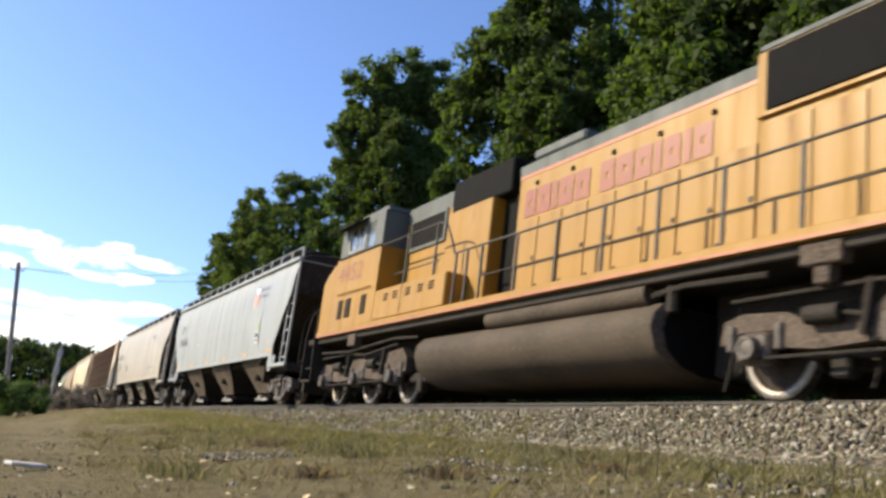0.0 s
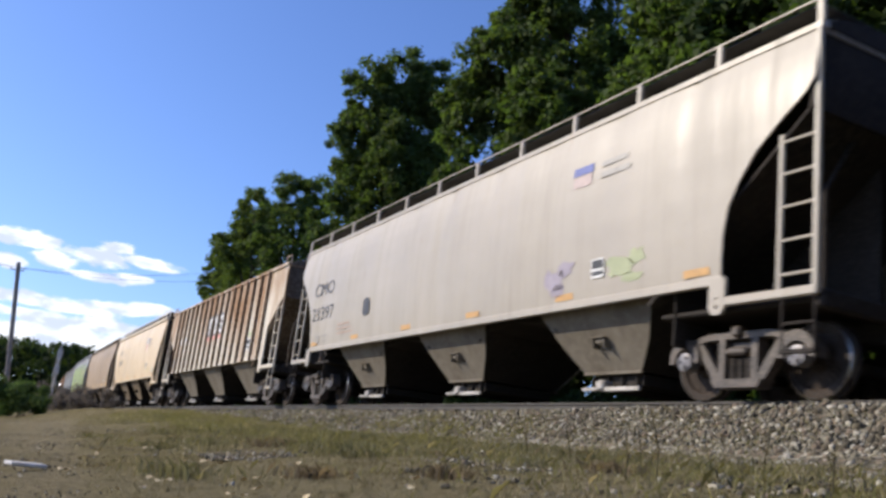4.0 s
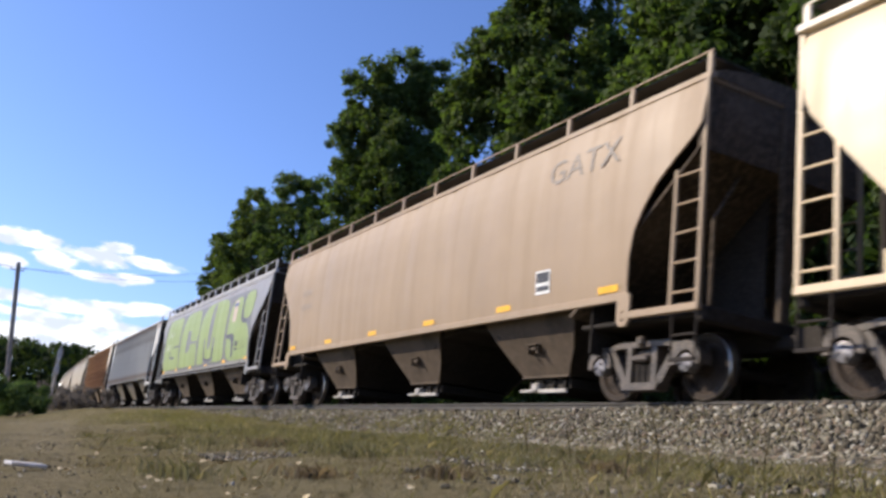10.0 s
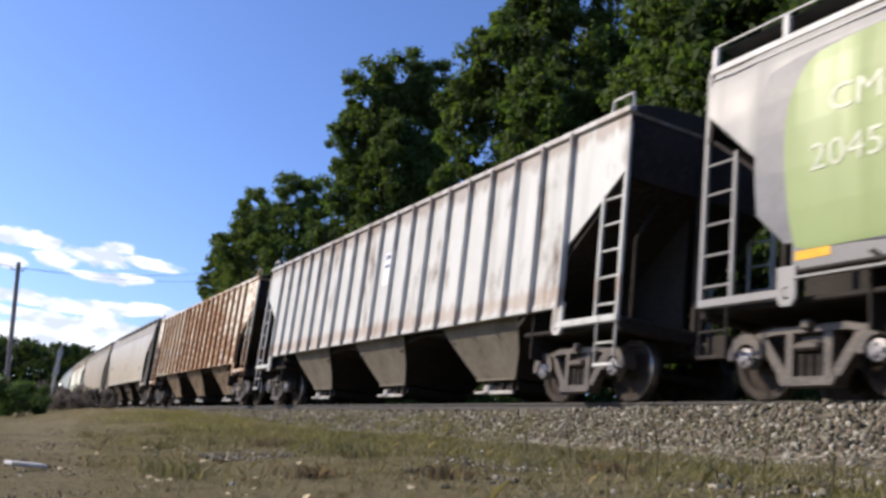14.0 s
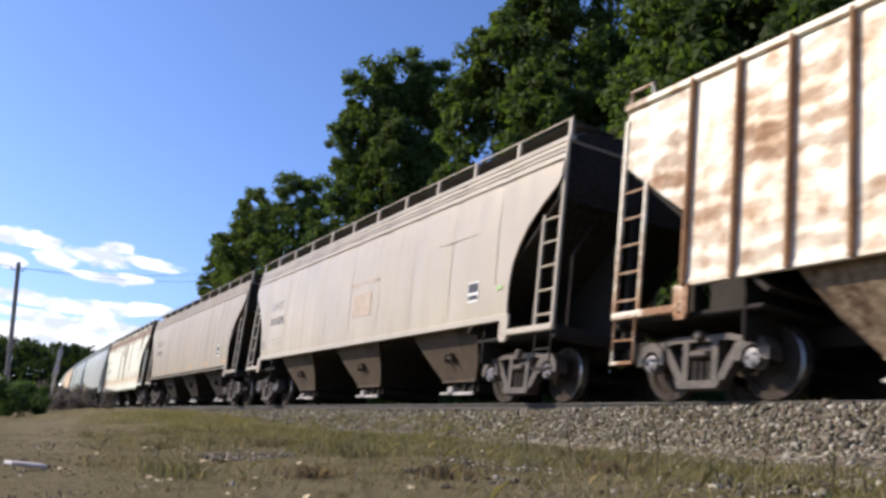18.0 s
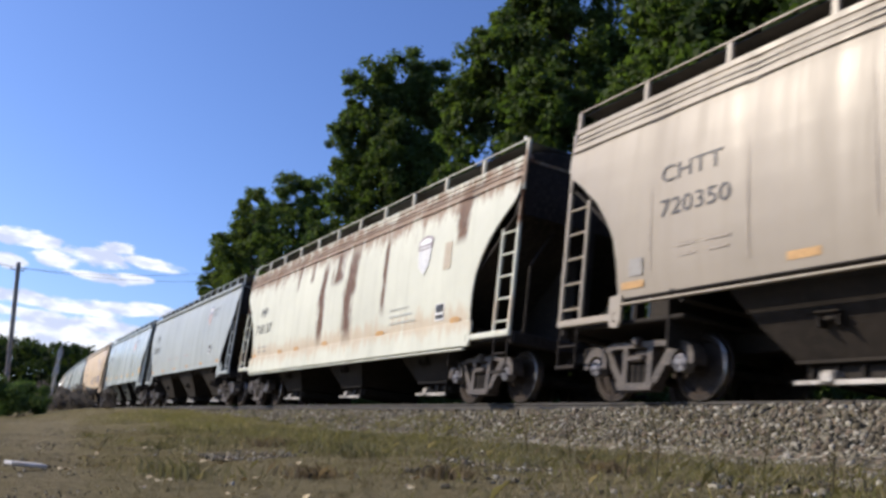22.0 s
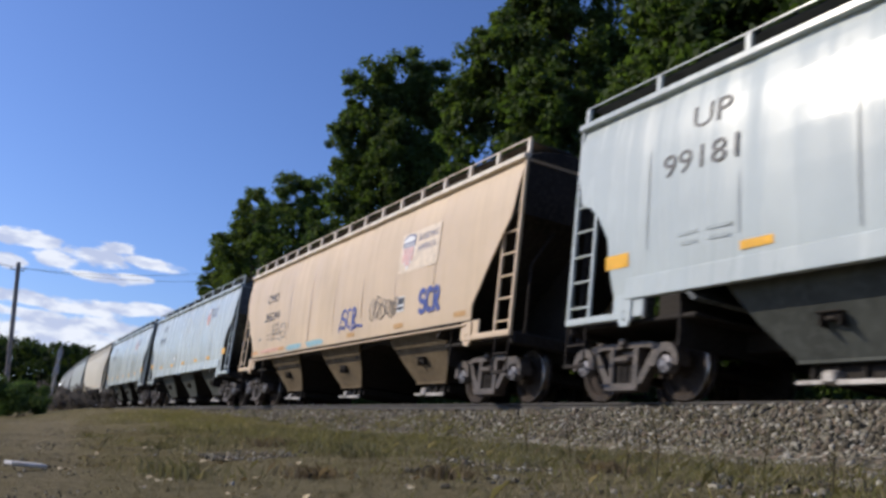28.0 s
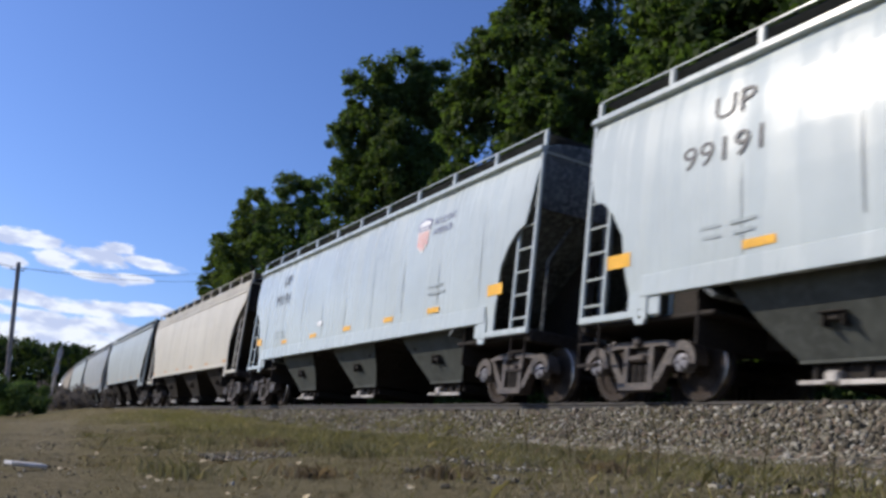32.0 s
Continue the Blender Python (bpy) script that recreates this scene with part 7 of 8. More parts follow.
tag_letters(0.72, 1.74, 0.46, 0.085, 1)
tag_letters(5.02, 1.74, 0.46, 0.1, 2)
for pts in ([(0.55, 1.66), (0.62, 1.9), (0.74, 2.2)], [(0.5, 1.75), (0.75, 1.78), (0.95, 1.72)], [(1.3, 1.66), (1.7, 1.76), (2.05, 1.72)]):
    pen(c, kind, BLUE_MARK, pts, 0.06)
# a tangle of thin bubble letters between the tags
MARKER = flat("worn_black_marker", (0.11, 0.095, 0.08))
for k in range(9):
    w, h = (0.3, 0.36, 0.26, 0.4, 0.24, 0.34, 0.28, 0.3, 0.22)[k], (0.5, 0.36, 0.44, 0.34, 0.4, 0.3, 0.36, 0.26, 0.3)[k]
    pen(c, kind, MARKER, [(2.42 + 0.17 * k + w / 2 + w / 2 * math.cos(a) * (1 + 0.18 * math.sin(3 * a + k)), 1.78 + 0.05 * (k % 3) + h / 2 + h / 2 * math.sin(a + 0.3 * math.sin(a + k))) for a in np.linspace(0.4 * k, 0.4 * k + 6.2, 16)], 0.028)
pen(c, kind, SCRIBBLE, [(-5.2, 1.94), (-5.17, 2.2), (-5.16, 2.38)])
pen(c, kind, SCRIBBLE, [(-5.16, 2.38), (-5.06, 2.16), (-4.95, 1.98)])
pen(c, kind, SCRIBBLE, [(-4.95, 1.98), (-4.92, 2.2), (-4.9, 2.38)])
pen(c, kind, SCRIBBLE, arc(-4.77, 2.18, 0.13, 0.17, 70, 415))
pen(c, kind, SCRIBBLE, [(-4.58, 2.4), (-4.6, 2.2), (-4.6, 2.04), (-4.52, 1.98), (-4.42, 2.06)])
pen(c, kind, SCRIBBLE, arc(-4.33, 2.15, 0.1, 0.11, 10, 310))
pen(c, kind, SCRIBBLE, arc(-4.1, 2.08, 0.24, 0.22, 130, -190, 20))
pen(c, kind, SCRIBBLE, [(-4.74, 1.88), (-4.5, 1.87), (-4.3, 1.82), (-4.15, 1.78)])
pen(c, kind, SCRIBBLE, [(-5.2, 1.9), (-5.1, 1.84), (-4.98, 1.9), (-4.9, 1.86)])
pen(c, kind, SCRIBBLE, [(-4.2, 2.04), (-4.1, 2.08), (-4.02, 2.04)], 0.025)
FAINT_PINK = flat("faint_pink_spray", (0.76, 0.46, 0.36))
for k in range(8):
    mark(c, kind, FAINT_PINK, wobble(0.26 + 0.05 * (k % 3), 0.1, 60 + k, 12, 0.3), -6.26 + 0.23 * k, 1.5 + 0.015 * (k % 2), "spray_mark")
mark(c, kind, flat("orange_rust_smear", (0.72, 0.4, 0.18)), wobble(0.85, 0.08, 71, 18, 0.25), -7.3, 1.5, "rust_smear")
mark(c, kind, flat("orange_rust_smear", (0.72, 0.4, 0.18)), wobble(0.55, 0.07, 72, 18, 0.25), -4.5, 1.53, "rust_smear")
mark(c, kind, SCRIBBLE, rect(0.2, 0.1), -6.5, 1.9, "stencil_panel")
for k, x0 in enumerate((-3.6, -1.9)):
    mark(c, kind, TEAL, wobble(1.3, 0.16, k + 1), x0, 1.45, "spray_mark")


# ---- the yellow road locomotive, cab end towards the cars ----
YELLOW = car_paint("locomotive_yellow", (0.34, 0.172, 0.012), 0.12, 0.35, 0.5, 21.0, (0.25, 0.1, 0.05))
ROOF_GREY = car_paint("locomotive_grey", (0.1, 0.112, 0.106), 0.0, 0.4, 0.65, 22.0)
STRIPE_RED = flat("stripe_red", (0.42, 0.15, 0.07))
FADED_RED = flat("faded_red_letters", (0.26, 0.07, 0.032))
GRILLE = coat("black_grille", (0.005, 0.005, 0.005), None, (0.01, 0.01, 0.01), 0.9, 0.0, 4.0, 40.0)
TANK = coat("dusty_tank_paint", (0.08, 0.062, 0.046), (0.04, 0.032, 0.025), (0.12, 0.094, 0.07), 0.75, 0.0, 0.8, 20.0)
CASTING = coat("tan_dusty_casting", (0.105, 0.08, 0.063), (0.035, 0.027, 0.022), (0.165, 0.13, 0.104), 0.8, 0.0, 2.0, 24.0)
LOCO_WHEEL = coat("scoured_wheel_steel", (0.27, 0.235, 0.2), (0.1, 0.085, 0.072), (0.42, 0.39, 0.36), 0.45, 0.5, 3.0, 30.0)
RAILING = coat("dark_hand_rail", (0.035, 0.028, 0.022), None, (0.06, 0.05, 0.04), 0.6)


def glass(name, tint=(0.75, 0.82, 0.85)):
    m, N, K, bs = principled(name)
    bs.inputs["Base Color"].default_value = (*tint, 1)
    bs.inputs["Roughness"].default_value = 0.06
    bs.inputs["Transmission Weight"].default_value = 0.85
    bs.inputs["IOR"].default_value = 1.45
    return m


GLASS = glass("cab_glass")


def loco_truck(loco, x, axles):
    frame = Shape()
    for sgn in (-1, 1):
        y = sgn * 1.12
        a, b, c = [p - x for p in axles]
        frame.prism([(a - 0.55, 0.62), (a - 0.5, 0.9), (a - 0.2, 0.98), (a + 0.45, 0.95), (a + 0.75, 0.82), (b - 0.6, 0.86), (b - 0.35, 1.02), (b + 0.35, 1.02), (b + 0.6, 0.86), (c - 0.75, 0.95), (c - 0.45, 1.12), (c + 0.3, 1.16), (c + 0.55, 0.95), (c + 0.58, 0.66),
                     (c + 0.3, 0.6), (c + 0.22, 0.75), (c - 0.25, 0.75), (c - 0.35, 0.55), (c - 0.9, 0.5), (b + 0.5, 0.55), (b + 0.28, 0.75), (b - 0.28, 0.75), (b - 0.5, 0.55), (a + 0.9, 0.5), (a + 0.35, 0.55), (a + 0.25, 0.75), (a - 0.25, 0.75), (a - 0.32, 0.6)], y - 0.1, y + 0.1)
    f = part("truck_frame", frame, CASTING, loco, "tan dust-covered cast truck frame", m=pose(x, 0, 0))
    for sgn in (-1, 1):
        for p in axles:
            part("axle_box", kept(("axlebox",), axle_box_mesh), TRUCK_IRON, f, m=pose(p - x, sgn * 1.16, 0, 0, 0, 0 if sgn < 0 else 180))
        for p in ((axles[0] + axles[1]) / 2, (axles[1] + axles[2]) / 2):
            part("brake_cylinder", kept(("lbrake",), lambda: smooth(Shape().tube((-0.25, 0, 0), (0.2, 0, 0), 0.11, 12).tube((0.2, 0, 0), (0.5, 0, -0.05), 0.03, 6).mesh("brake_cylinder"))), STEEL_DARK, f, m=pose(p - x, sgn * 1.3, 0.86))
            part("damper", kept(("damper",), lambda: smooth(Shape().tube((0, 0, 0.5), (0.1, 0, 1.1), 0.05, 8).mesh("damper"))), STEEL_DARK, f, m=pose(p - x + 0.45, sgn * 1.28, 0.1))
    for p in ((axles[0] + axles[1]) / 2, (axles[1] + axles[2]) / 2, axles[2] + 1.0):
        for sgn in (-1, 1):
            part("brake_rigging", kept(("rigging",), lambda: Shape().slab(-0.5, 0.5, -0.08, 0.08, 0.42, 0.62, 0.03).slab(-0.12, 0.12, -0.1, 0.1, 0.2, 0.8, 0.03).mesh("brake_rigging")), STEEL_DARK, f, m=pose(p - x, sgn * 0.98, 0))
    # springs beside the axle boxes, brake shoes, sand pipes and a brake rod along the frame
    for sgn in (-1, 1):
        for p in axles:
            for d in (-0.36, 0.36):
                part("coil_spring", kept(("coil",), lambda: smooth(Shape().turned([(0.07, -0.15)] + [(0.085 if q % 2 else 0.068, -0.14 + 0.035 * q) for q in range(9)] + [(0.07, 0.15)], 12).mesh("coil_spring"), 80)), TRUCK_IRON, f, m=pose(p - x + d, sgn * 1.2, 0.68, 90))
                part("brake_shoe", kept(("shoe",), lambda: Shape().prism([(-0.05, -0.2), (0.05, -0.16), (0.06, 0.16), (-0.04, 0.2)], -0.07, 0.07).mesh("brake_shoe")), STEEL_DARK, f, m=pose(p - x + d * 1.66, sgn * 0.78, 0.5))
            part("sand_pipe", kept(("sand",), lambda: Shape().pipe([(0.0, 0, 1.15), (-0.04, 0, 0.7), (-0.12, 0, 0.35), (-0.2, 0, 0.1)], 0.022, 6).mesh("sand_pipe")), STEEL_DARK, f, m=pose(p - x - 0.55, sgn * 0.92, 0))
            part("journal_ring", kept(("journal",), lambda: smooth(Shape().loft([[(q * math.cos(2 * math.pi * i / 18), y, q * math.sin(2 * math.pi * i / 18)) for i in range(18)] for q, y in ((0.09, -0.01), (0.1, -0.035), (0.135, -0.035), (0.15, -0.01))], caps=False).mesh("journal_ring"))), TRUCK_IRON, f, m=pose(p - x, sgn * (1.16 + 0.2), 0.533, 0, 0, 0 if sgn < 0 else 180))
        part("brake_rod", Shape().tube((axles[0] - x, sgn * 1.27, 0.42), (axles[2] - x, sgn * 1.27, 0.46), 0.022, 6), STEEL_DARK, f)
        part("equaliser_pipe", Shape().pipe([(axles[0] - x - 0.3, sgn * 1.3, 1.12), (axles[1] - x - 0.4, sgn * 1.3, 1.16), (axles[1] - x + 0.5, sgn * 1.3, 1.08), (axles[2] - x + 0.2, sgn * 1.3, 1.24)], 0.026), STEEL_DARK, f)
    for p in axles:
        axle = add_wheelset(loco, p, 0.533, WHEEL_IRON)
        for e in (-1, 1):
            part("rim", kept(("rim",), lambda: smooth(Shape().loft([[(q * math.cos(2 * math.pi * i / 28), y, q * math.sin(2 * math.pi * i / 28)) for i in range(28)] for q, y in ((0.43, -0.062), (0.445, -0.074), (0.5, -0.074), (0.515, -0.066))], caps=False).mesh("rim"))), LOCO_WHEEL, axle, "scoured bright wheel rim", m=pose(0, e * 0.755, 0, 0, 0, 0 if e < 0 else 180))


def axle_box_mesh():
    s = Shape().slab(-0.24, 0.24, -0.12, 0.1, 0.36, 0.74, 0.05)
    cap = Shape().turned([(0.1, -0.22), (0.15, -0.2), (0.16, -0.05), (0.1, 0.0)], 16).moved(Matrix.Translation((0, 0, 0.533)))
    return smooth(s.add(cap.v, cap.f).mesh("axle_box"), 30)


def locomotive():
    loco = tagged(new("locomotive"), "yellow diesel road locomotive with grey roof and red stripe", "locomotive")
    TRAIN.append((loco, 173.0, 7.2))
    part("underframe", Shape().slab(-11.5, 11.3, -1.46, 1.46, 1.5, 1.66, 0.02), STEEL_DARK, loco)
    part("side_sill", Shape().slab(-10.65, 11.0, -1.56, 1.56, 1.64, 1.79, 0.015), YELLOW, loco)
    part("sill_stripe", Shape().box(-10.6, 11.0, -1.566, -1.561, 1.65, 1.69).box(-10.6, 11.0, 1.561, 1.566, 1.65, 1.69), STRIPE_RED, loco)
    part("traction_gear", Shape().slab(-11.0, -4.8, -0.55, 0.55, 0.34, 1.5, 0.05), STEEL_DARK, loco)
    part("traction_gear", Shape().slab(2.75, 10.6, -0.55, 0.55, 0.34, 1.5, 0.05), STEEL_DARK, loco)
    # nose and cab
    part("nose", Shape().prism([(-11.35, 1.79), (-11.4, 3.0), (-11.1, 3.42), (-10.0, 3.62), (-9.75, 3.62), (-9.75, 1.79)], -1.0, 1.0).prism([(-10.62, 1.79), (-10.64, 3.08), (-10.35, 3.32), (-9.75, 3.6), (-9.75, 1.79)], -1.54, 1.54), YELLOW, loco)
    cab = part("cab", Shape().prism([(-9.75, 1.79), (-9.78, 3.62), (-7.0, 3.62), (-7.0, 1.79)], -1.555, 1.555), YELLOW, loco)
    # upper cab as a shell with window openings
    for sgn in (-1, 1):
        y0, y1 = sorted((sgn * 1.47, sgn * 1.55))
        for a, b, lo, hi in ((-9.6, -9.1, 3.62, 4.45), (-9.1, -8.12, 3.62, 3.72), (-9.1, -8.12, 4.3, 4.47), (-8.12, -7.95, 3.62, 4.5), (-7.95, -7.5, 3.62, 3.68), (-7.95, -7.5, 4.3, 4.5), (-7.5, -7.0, 3.62, 4.5)):
            part("cab_panel", Shape().slab(a, b, y0, y1, lo, hi, 0.008), ROOF_GREY, cab)
    part("cab_rear_wall", Shape().slab(-7.08, -7.0, -1.47, 1.47, 3.62, 4.5, 0.01), ROOF_GREY, cab)
    part("cab_roof", Shape().prism([(-9.75, 4.28), (-9.45, 4.47), (-9.2, 4.56), (-7.0, 4.6), (-6.96, 4.5), (-9.2, 4.48), (-9.7, 4.25)], -1.5, 1.5), ROOF_GREY, cab)
    for y0, y1 in ((-1.5, -1.38), (1.38, 1.5), (-0.08, 0.08)):
        part("windshield_post", Shape().slab(-9.82, -9.72, y0, y1, 3.6, 4.3, 0.01), ROOF_GREY, cab)
    part("windshield", Shape().box(-9.78, -9.76, -1.4, 1.4, 3.62, 4.28), GLASS, cab)
    for sgn in (-1, 1):
        y = sgn * 1.52
        win = part("window_frame", Shape().slab(-9.13, -9.07, y - 0.04, y + 0.04, 3.7, 4.32, 0.008).slab(-8.15, -8.1, y - 0.04, y + 0.04, 3.7, 4.32, 0.008).slab(-9.1, -8.1, y - 0.04, y + 0.04, 3.7, 3.75, 0.008).slab(-8.64, -8.6, y - 0.03, y + 0.03, 3.7, 4.3, 0.008), GATE_STEEL, cab, "bright metal window frame")
        part("pane", Shape().box(-9.08, -8.62, y - 0.005, y + 0.005, 3.75, 4.3), GLASS, win)
        part("pane", Shape().box(-8.6, -8.14, y - 0.012, y - 0.002, 3.75, 4.3), GLASS, win)
        part("pane", Shape().box(-7.95, -7.5, y - 0.005, y + 0.005, 3.68, 4.3), GLASS, win)
        part("sunshade", Shape().loft([[(-9.6, sgn * 1.55, 4.42), (-8.0, sgn * 1.55, 4.44), (-8.0, sgn * 1.55, 4.5), (-9.6, sgn * 1.55, 4.48)], [(-9.5, sgn * 1.86, 4.26), (-8.1, sgn * 1.86, 4.28), (-8.1, sgn * 1.86, 4.31), (-9.5, sgn * 1.86, 4.29)]]), GRILLE, cab, "dark folding sunshade")
        part("drip_rail", Shape().slab(-9.62, -7.0, min(sgn * 1.55, sgn * 1.585), max(sgn * 1.55, sgn * 1.585), 3.6, 3.64, 0.008), GRILLE, cab)
        for a, b in ((-9.3, -8.98), (-8.82, -8.45), (-7.82, -7.5)):
            g = part("vent", Shape().slab(a, b, min(sgn * 1.55, sgn * 1.562), max(sgn * 1.55, sgn * 1.562), 2.02, 2.5, 0.004), GRILLE, cab, "dark louvred vent")
            for i in range(9):
                part("louvre", kept(("louvre", round(b - a, 2)), lambda: Shape().slab(0.02, b - a - 0.02, -0.012, 0.012, -0.012, 0.012, 0.003).mesh("louvre")), TANK, g, m=pose(a, sgn * 1.568, 2.06 + 0.05 * i))
        part("grab_rail", Shape().pipe([(-9.4, sgn * 1.6, 2.66), (-7.3, sgn * 1.6, 2.66)], 0.016).tube((-9.3, sgn * 1.55, 2.66), (-9.3, sgn * 1.6, 2.66), 0.016, 6).tube((-8.4, sgn * 1.55, 2.66), (-8.4, sgn * 1.6, 2.66), 0.016, 6).tube((-7.5, sgn * 1.55, 2.66), (-7.5, sgn * 1.6, 2.66), 0.016, 6), YELLOW, cab)
    part("lettering", text_mesh("lettering", "4452", 0.46, 1.555, -9.55, 2.96, 0.006, 1.25), FADED_RED, cab, "faded red road number")
    # hood behind the cab
    part("forward_hood", Shape().prism([(-6.9, 1.79), (-6.9, 4.2), (-4.7, 4.2), (-4.7, 1.79)], -0.97, 0.97), YELLOW, loco)
    part("forward_hood_roof", Shape().loft([[(x, -0.97, 4.2), (x, -0.97, 4.55), (x, -0.7, 4.76), (x, 0.7, 4.76), (x, 0.97, 4.55), (x, 0.97, 4.2)] for x in (-6.9, -4.72)]), ROOF_GREY, loco)
    for sgn in (-1, 1):
        g = part("intake_grille", Shape().slab(-6.6, -4.94, min(sgn * 0.97, sgn * 0.99), max(sgn * 0.97, sgn * 0.99), 3.55, 4.16, 0.008), GRILLE, loco, "black air intake grille")
        part("grille_frame", Shape().slab(-6.68, -6.58, sgn * 0.985 - 0.03, sgn * 0.985 + 0.03, 3.48, 4.22, 0.01).slab(-4.96, -4.86, sgn * 0.985 - 0.03, sgn * 0.985 + 0.03, 3.48, 4.22, 0.01).slab(-6.6, -4.94, sgn * 0.985 - 0.03, sgn * 0.985 + 0.03, 3.46, 3.55, 0.01).slab(-6.6, -4.94, sgn * 0.985 - 0.03, sgn * 0.985 + 0.03, 4.15, 4.22, 0.01), ROOF_GREY, g)
        box = part("battery_box", Shape().slab(-7.0, -3.5, min(sgn * 0.98, sgn * 1.555), max(sgn * 0.98, sgn * 1.555), 1.79, 2.5, 0.03), YELLOW, loco)
        for i, c in enumerate((-6.35, -5.85, -5.2, -4.6, -4.1)):
            for j in range(3):
                part("slot", kept(("slot",), lambda: Shape().slab(-0.12, 0.12, -0.01, 0.01, -0.018, 0.018, 0.004).mesh("slot")), GRILLE, box, m=pose(c, sgn * 1.556, 2.22 + 0.065 * j))
        part("box_seam", Shape().box(-5.55, -5.53, sgn * 1.557 - 0.003, sgn * 1.557 + 0.003, 1.82, 2.47), GRILLE, box)
    part("equipment_hood", Shape().slab(-4.7, -2.85, -1.05, 1.05, 1.79, 4.02, 0.02), YELLOW, loco)
    part("dark_inlet", Shape().slab(-4.68, -2.3, -0.98, 0.98, 4.03, 4.74, 0.03), GRILLE, loco, "black recessed inlet housing")
    part("hood_gap", Shape().slab(-2.84, -2.02, -0.75, 0.75, 1.79, 4.02, 0.02), GRILLE, loco, "dark recess between the hoods")
    # main hood
    part("engine_hood", Shape().slab(-2.0, 3.82, -0.97, 0.97, 1.79, 4.22, 0.02), YELLOW, loco)
    part("engine_hood_roof", Shape().loft([[(x, -0.97, 4.222), (x, -0.97, 4.42), (x, -0.72, 4.6), (x, 0.72, 4.6), (x, 0.97, 4.42), (x, 0.97, 4.222)] for x in (-2.02, 3.82)]), ROOF_GREY, loco)
    part("roof_fan_hatch", Shape().slab(-1.9, -0.3, -0.8, 0.8, 4.58, 4.8, 0.05), ROOF_GREY, loco)
    part("exhaust_stack", Shape().slab(-0.1, 0.5, -0.35, 0.35, 4.58, 4.78, 0.03), GRILLE, loco)
    part("radiator_hood", Shape().slab(3.83, 11.0, -1.0, 1.0, 1.79, 3.6, 0.02).prism([(3.84, 3.6), (3.84, 4.5), (11.0, 4.5), (11.0, 3.6)], -1.06, 1.06), YELLOW, loco)
    part("radiator_roof", Shape().slab(3.84, 11.0, -1.06, 1.06, 4.505, 4.62, 0.03), ROOF_GREY, loco)
    for sgn in (-1, 1):
        part("red_stripe", Shape().box(-2.0, 3.82, sgn * 0.975 - 0.003, sgn * 0.975 + 0.003, 4.15, 4.215), STRIPE_RED, loco)
        gr = part("radiator_grille", Shape().slab(4.0, 9.6, min(sgn * 1.06, sgn * 1.085), max(sgn * 1.06, sgn * 1.085), 3.66, 4.48, 0.01), GRILLE, loco, "large black radiator grille")
        for i in range(8):
            x = -1.95 + 0.72 * i
            door = part("hood_door", kept(("door",), lambda: Shape().slab(0.015, 0.705, -0.012, 0.012, 1.85, 3.3, 0.006).mesh("hood_door")), YELLOW, loco, m=pose(x, sgn * 0.98, 0))
            part("latch", kept(("latch",), lambda: Shape().slab(0.6, 0.67, -0.03, 0.0, 2.5, 2.58, 0.008).slab(0.05, 0.12, -0.03, 0.0, 2.0, 2.05, 0.008).mesh("latch")), RAILING, door, m=pose(0, 0, 0, 0, 0, 0) if sgn < 0 else pose(0.7, 0, 0, 0, 0, 180))
        for i in range(5):
            part("lifting_eye", kept(("eye",), lambda: Shape().slab(-0.04, 0.04, -0.03, 0.0, -0.04, 0.04, 0.01).mesh("lifting_eye")), GRILLE, loco, m=pose(-1.4 + 1.1 * i, sgn * 0.975, 3.98, 0, 0, 0 if sgn < 0 else 180))
        for i in range(9):
            x = 3.95 + 0.75 * i
            part("hood_door", kept(("door2",), lambda: Shape().slab(0.015, 0.73, -0.012, 0.012, 1.85, 3.5, 0.006).mesh("hood_door")), YELLOW, loco, m=pose(x, sgn * 1.01, 0))
        # walkway hand rail
        y = sgn * 1.52
        rail = part("hand_rail", Shape().tube((-3.3, y, 2.82), (10.8, y, 2.82), 0.022, 8).tube((-2.2, y, 2.22), (10.8, y, 2.22), 0.012, 6).pipe([(-7.0, y, 3.6), (-4.1, y, 3.6), (-3.75, y, 3.5), (-3.45, y, 3.1), (-3.3, y, 2.82)], 0.022), RAILING, loco)
        part("lower_rail", Shape().tube((-6.1, y, 2.78), (-3.95, y, 2.78), 0.016, 6), RAILING, rail)
        for x in (-5.55, -4.15):
            part("box_stanchion", kept(("boxpost",), lambda: Shape().slab(-0.026, 0.026, -0.02, 0.02, 2.48, 3.62, 0.006).mesh("box_stanchion")), RAILING, rail, m=pose(x, y, 0))
        for i in range(12):
            part("stanchion", kept(("stanchion",), lambda: Shape().slab(-0.028, 0.028, -0.02, 0.02, 1.78, 2.84, 0.006).mesh("stanchion")), RAILING, rail, m=pose(-2.2 + 1.2 * i, y, 0))
        for x in (-3.2, -2.75):
            part("stanchion", kept(("stanchion",), lambda: None), RAILING, rail, m=pose(x, y, 0))
        # steps at the cab end
        st = part("steps", Shape().slab(-11.5, -10.7, sgn * 1.48 - 0.06, sgn * 1.48 + 0.06, 0.5, 0.56, 0.01).slab(-11.4, -10.75, sgn * 1.35 - 0.12, sgn * 1.35 + 0.12, 0.86, 0.9, 0.01).slab(-11.4, -10.75, sgn * 1.25 - 0.12, sgn * 1.25 + 0.12, 1.22, 1.26, 0.01)
                  .slab(-11.52, -11.47, sgn * 1.3 - 0.24, sgn * 1.3 + 0.24, 0.5, 1.66, 0.01).slab(-10.74, -10.7, sgn * 1.3 - 0.24, sgn * 1.3 + 0.24, 0.5, 1.66, 0.01), STEEL_DARK, loco)
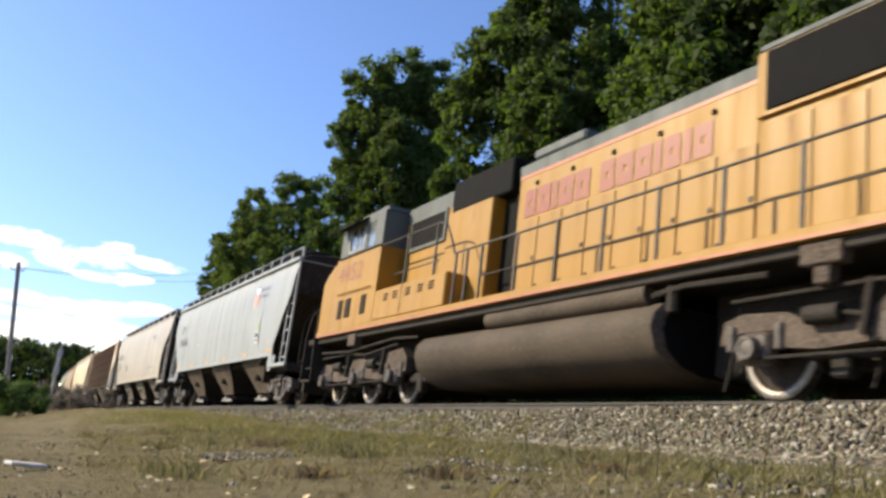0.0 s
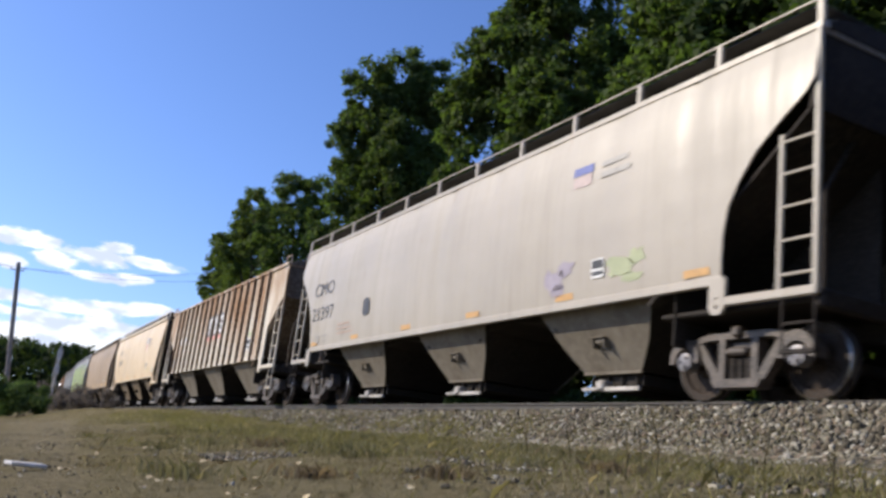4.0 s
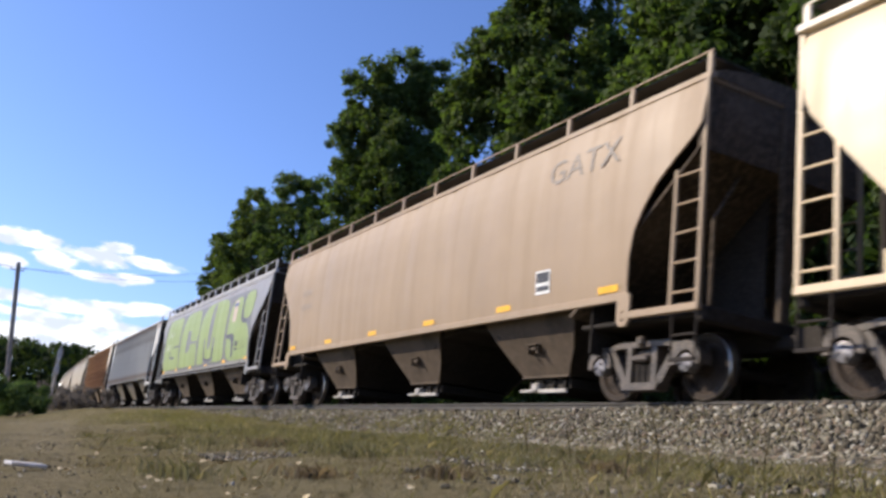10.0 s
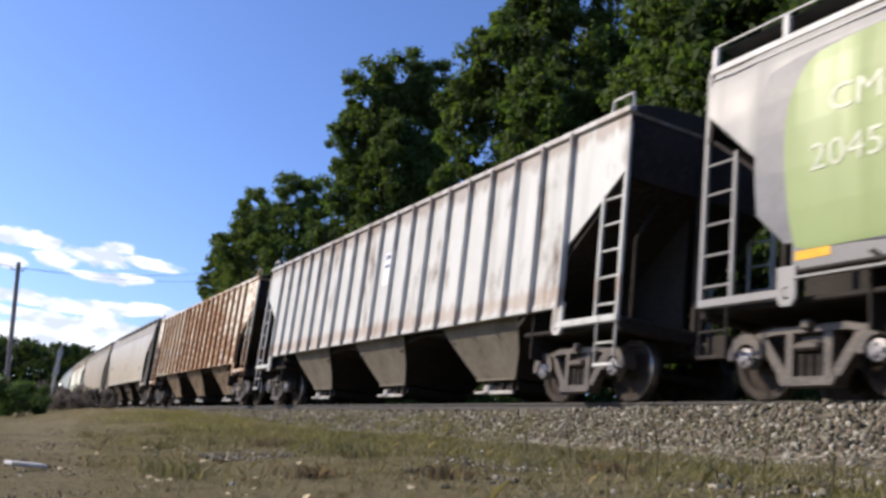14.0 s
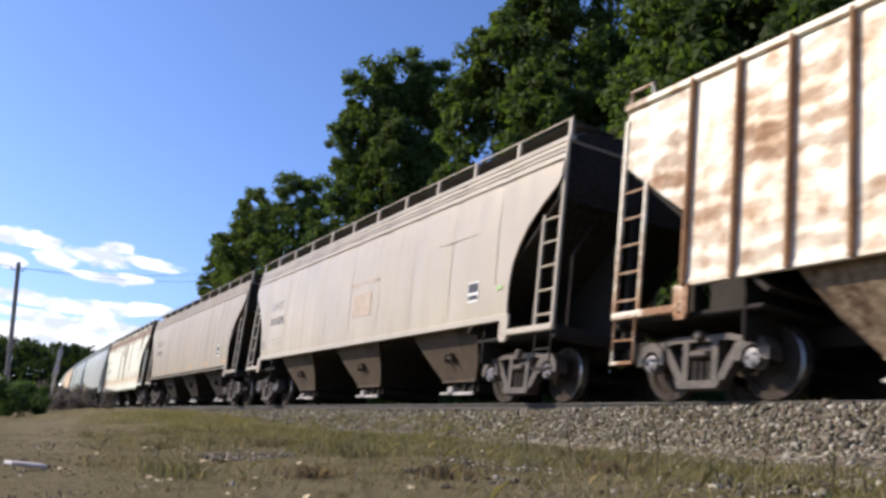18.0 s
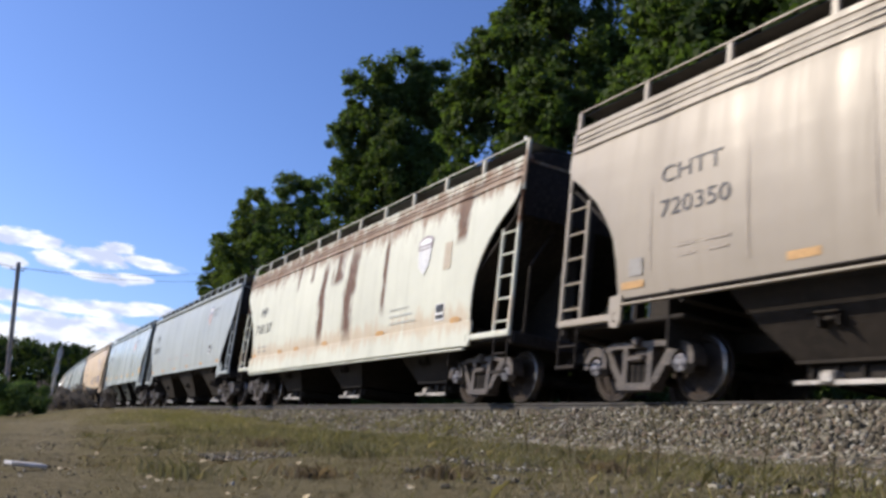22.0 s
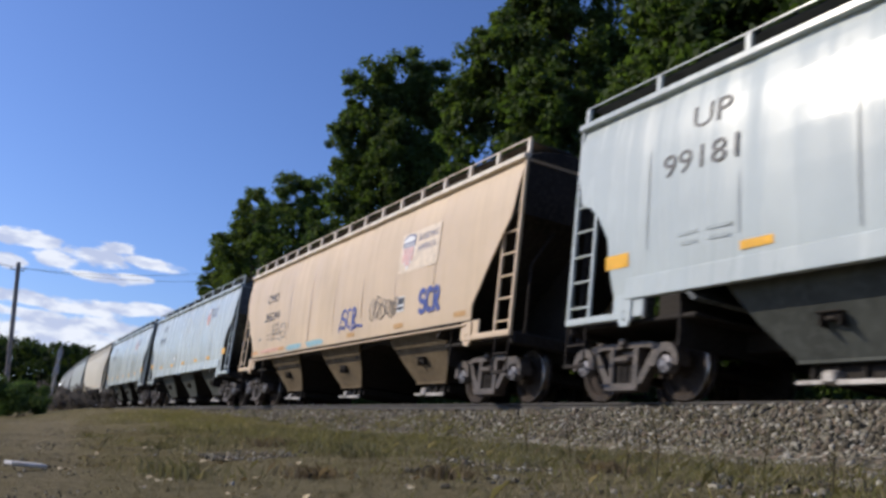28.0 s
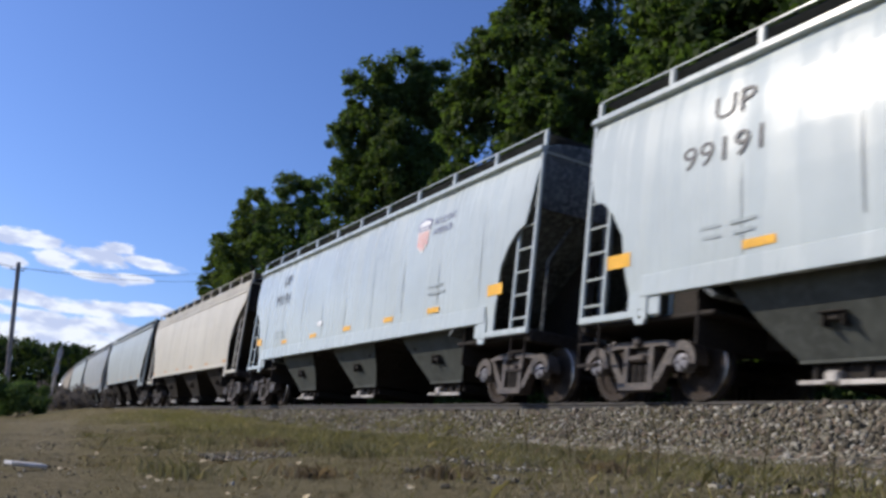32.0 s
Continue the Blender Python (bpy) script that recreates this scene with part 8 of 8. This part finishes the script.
        part("step_rail", Shape().pipe([(-11.5, sgn * 1.5, 0.95), (-11.5, sgn * 1.52, 1.7), (-11.3, sgn * 1.5, 2.35), (-11.2, sgn * 1.35, 2.5)], 0.022), RAILING, st)
        part("step_rail", Shape().pipe([(-10.72, sgn * 1.55, 0.9), (-10.72, sgn * 1.56, 1.75), (-10.65, sgn * 1.56, 2.3)], 0.022), RAILING, st)
        # fuel tank side gear
        part("air_reservoir", Shape().tube((-2.0, sgn * 1.28, 1.4), (2.3, sgn * 1.28, 1.4), 0.17, 14), TANK, loco, soft=True)
        part("frame_bracket", Shape().slab(4.95, 5.5, min(sgn * 1.3, sgn * 1.5), max(sgn * 1.3, sgn * 1.5), 1.36, 1.62, 0.02).slab(5.1, 5.32, min(sgn * 1.28, sgn * 1.46), max(sgn * 1.28, sgn * 1.46), 1.15, 1.4, 0.02), CASTING, loco)
        part("frame_bracket", Shape().slab(-8.45, -8.0, min(sgn * 1.3, sgn * 1.5), max(sgn * 1.3, sgn * 1.5), 1.3, 1.6, 0.02), CASTING, loco)
        part("pipe_run", Shape().pipe([(2.4, sgn * 1.35, 1.35), (3.0, sgn * 1.35, 1.42), (4.4, sgn * 1.35, 1.38)], 0.045), STEEL_DARK, loco)
        part("drain_valve", Shape().tube((2.75, sgn * 1.3, 1.1), (2.75, sgn * 1.3, 1.45), 0.09, 10), STEEL_DARK, loco)
        part("pipe_run", Shape().pipe([(-10.4, sgn * 1.38, 1.25), (-8.6, sgn * 1.36, 1.2), (-6.0, sgn * 1.36, 1.35), (-4.8, sgn * 1.36, 1.3)], 0.03), STEEL_DARK, loco)
    ring = [(-1.3, 1.25), (-1.45, 1.1), (-1.5, 0.9), (-1.4, 0.6), (-1.1, 0.38), (-0.7, 0.3), (0.7, 0.3), (1.1, 0.38), (1.4, 0.6), (1.5, 0.9), (1.45, 1.1), (1.3, 1.25)]
    part("fuel_tank", Shape().loft([[(x, y * k, 0.78 + (z - 0.78) * k) for y, z in ring] for x, k in ((-4.68, 0.93), (-4.6, 1.0), (2.55, 1.0), (2.63, 0.93))]), TANK, loco, "long dusty brown fuel tank", soft=True)
    # Cover plate whose black stands for the tank end's shade.
    part("tank_end", Shape().loft([[(x, y * 0.9, 0.78 + (z - 0.78) * 0.9) for y, z in ring] for x in (2.62, 2.66)]), GRILLE, loco, "added plate, black for the shade on the tank end")
    # lettering panels as plain blocks
    x = -1.75
    for i, w in enumerate((0.36, 0.4, 0.16, 0.4, 0.4, -0.2, 0.36, 0.4, 0.36, 0.16, 0.34, 0.16, 0.36)):
        if w < 0:
            x += 0.22
            continue
        part("painted_block", decal_mesh("painted_block", rect(w, 0.52), 0.97, x, 3.36, 0.012, [[(w * 0.4, 0.2), (w * 0.6, 0.2), (w * 0.6, 0.32), (w * 0.4, 0.32)]] if w > 0.2 else ()), FADED_RED, loco, "faded red painted block")
        x += w + 0.06
    part("pilot", Shape().prism([(-11.5, 0.25), (-11.62, 0.25), (-11.55, 1.5), (-11.48, 1.5)], -1.4, 1.4), STEEL_DARK, loco)
    part("coupler", kept(("coupler",), lambda: None), STEEL_DARK, loco, m=pose(-11.5, 0, 0, 0, 0, 180))
    loco_truck(loco, -8.2, (-10.3, -8.2, -6.1))
    loco_truck(loco, 6.2, (4.1, 6.2, 8.3))
    return loco


locomotive()


# ---- motion: the train rolls by at an even speed ----
def motions():
    for car, middle, r in TRAIN:
        rows = []
        for t in [i * 2.0 for i in range(17)]:
            s = middle + SPEED * (t - 20.0)
            a, b = track_point(s - r), track_point(s + r)
            mid, d = (a + b) / 2, (b - a)
            rows.append((t, pose(mid.x, mid.y, 0, 0, 0, math.degrees(math.atan2(d.y, d.x)))))
        walk(car, rows)
    step = 2.0 / FPS
    for axle, car, x, r in MOVES:
        turn = SPEED / r
        rows = [(i * step, Matrix.Translation((x, 0, r)) @ Matrix.Rotation(turn * i * step, 4, "Y")) for i in range(int(32.0 / step) + 1)]
        walk(axle, rows)


motions()
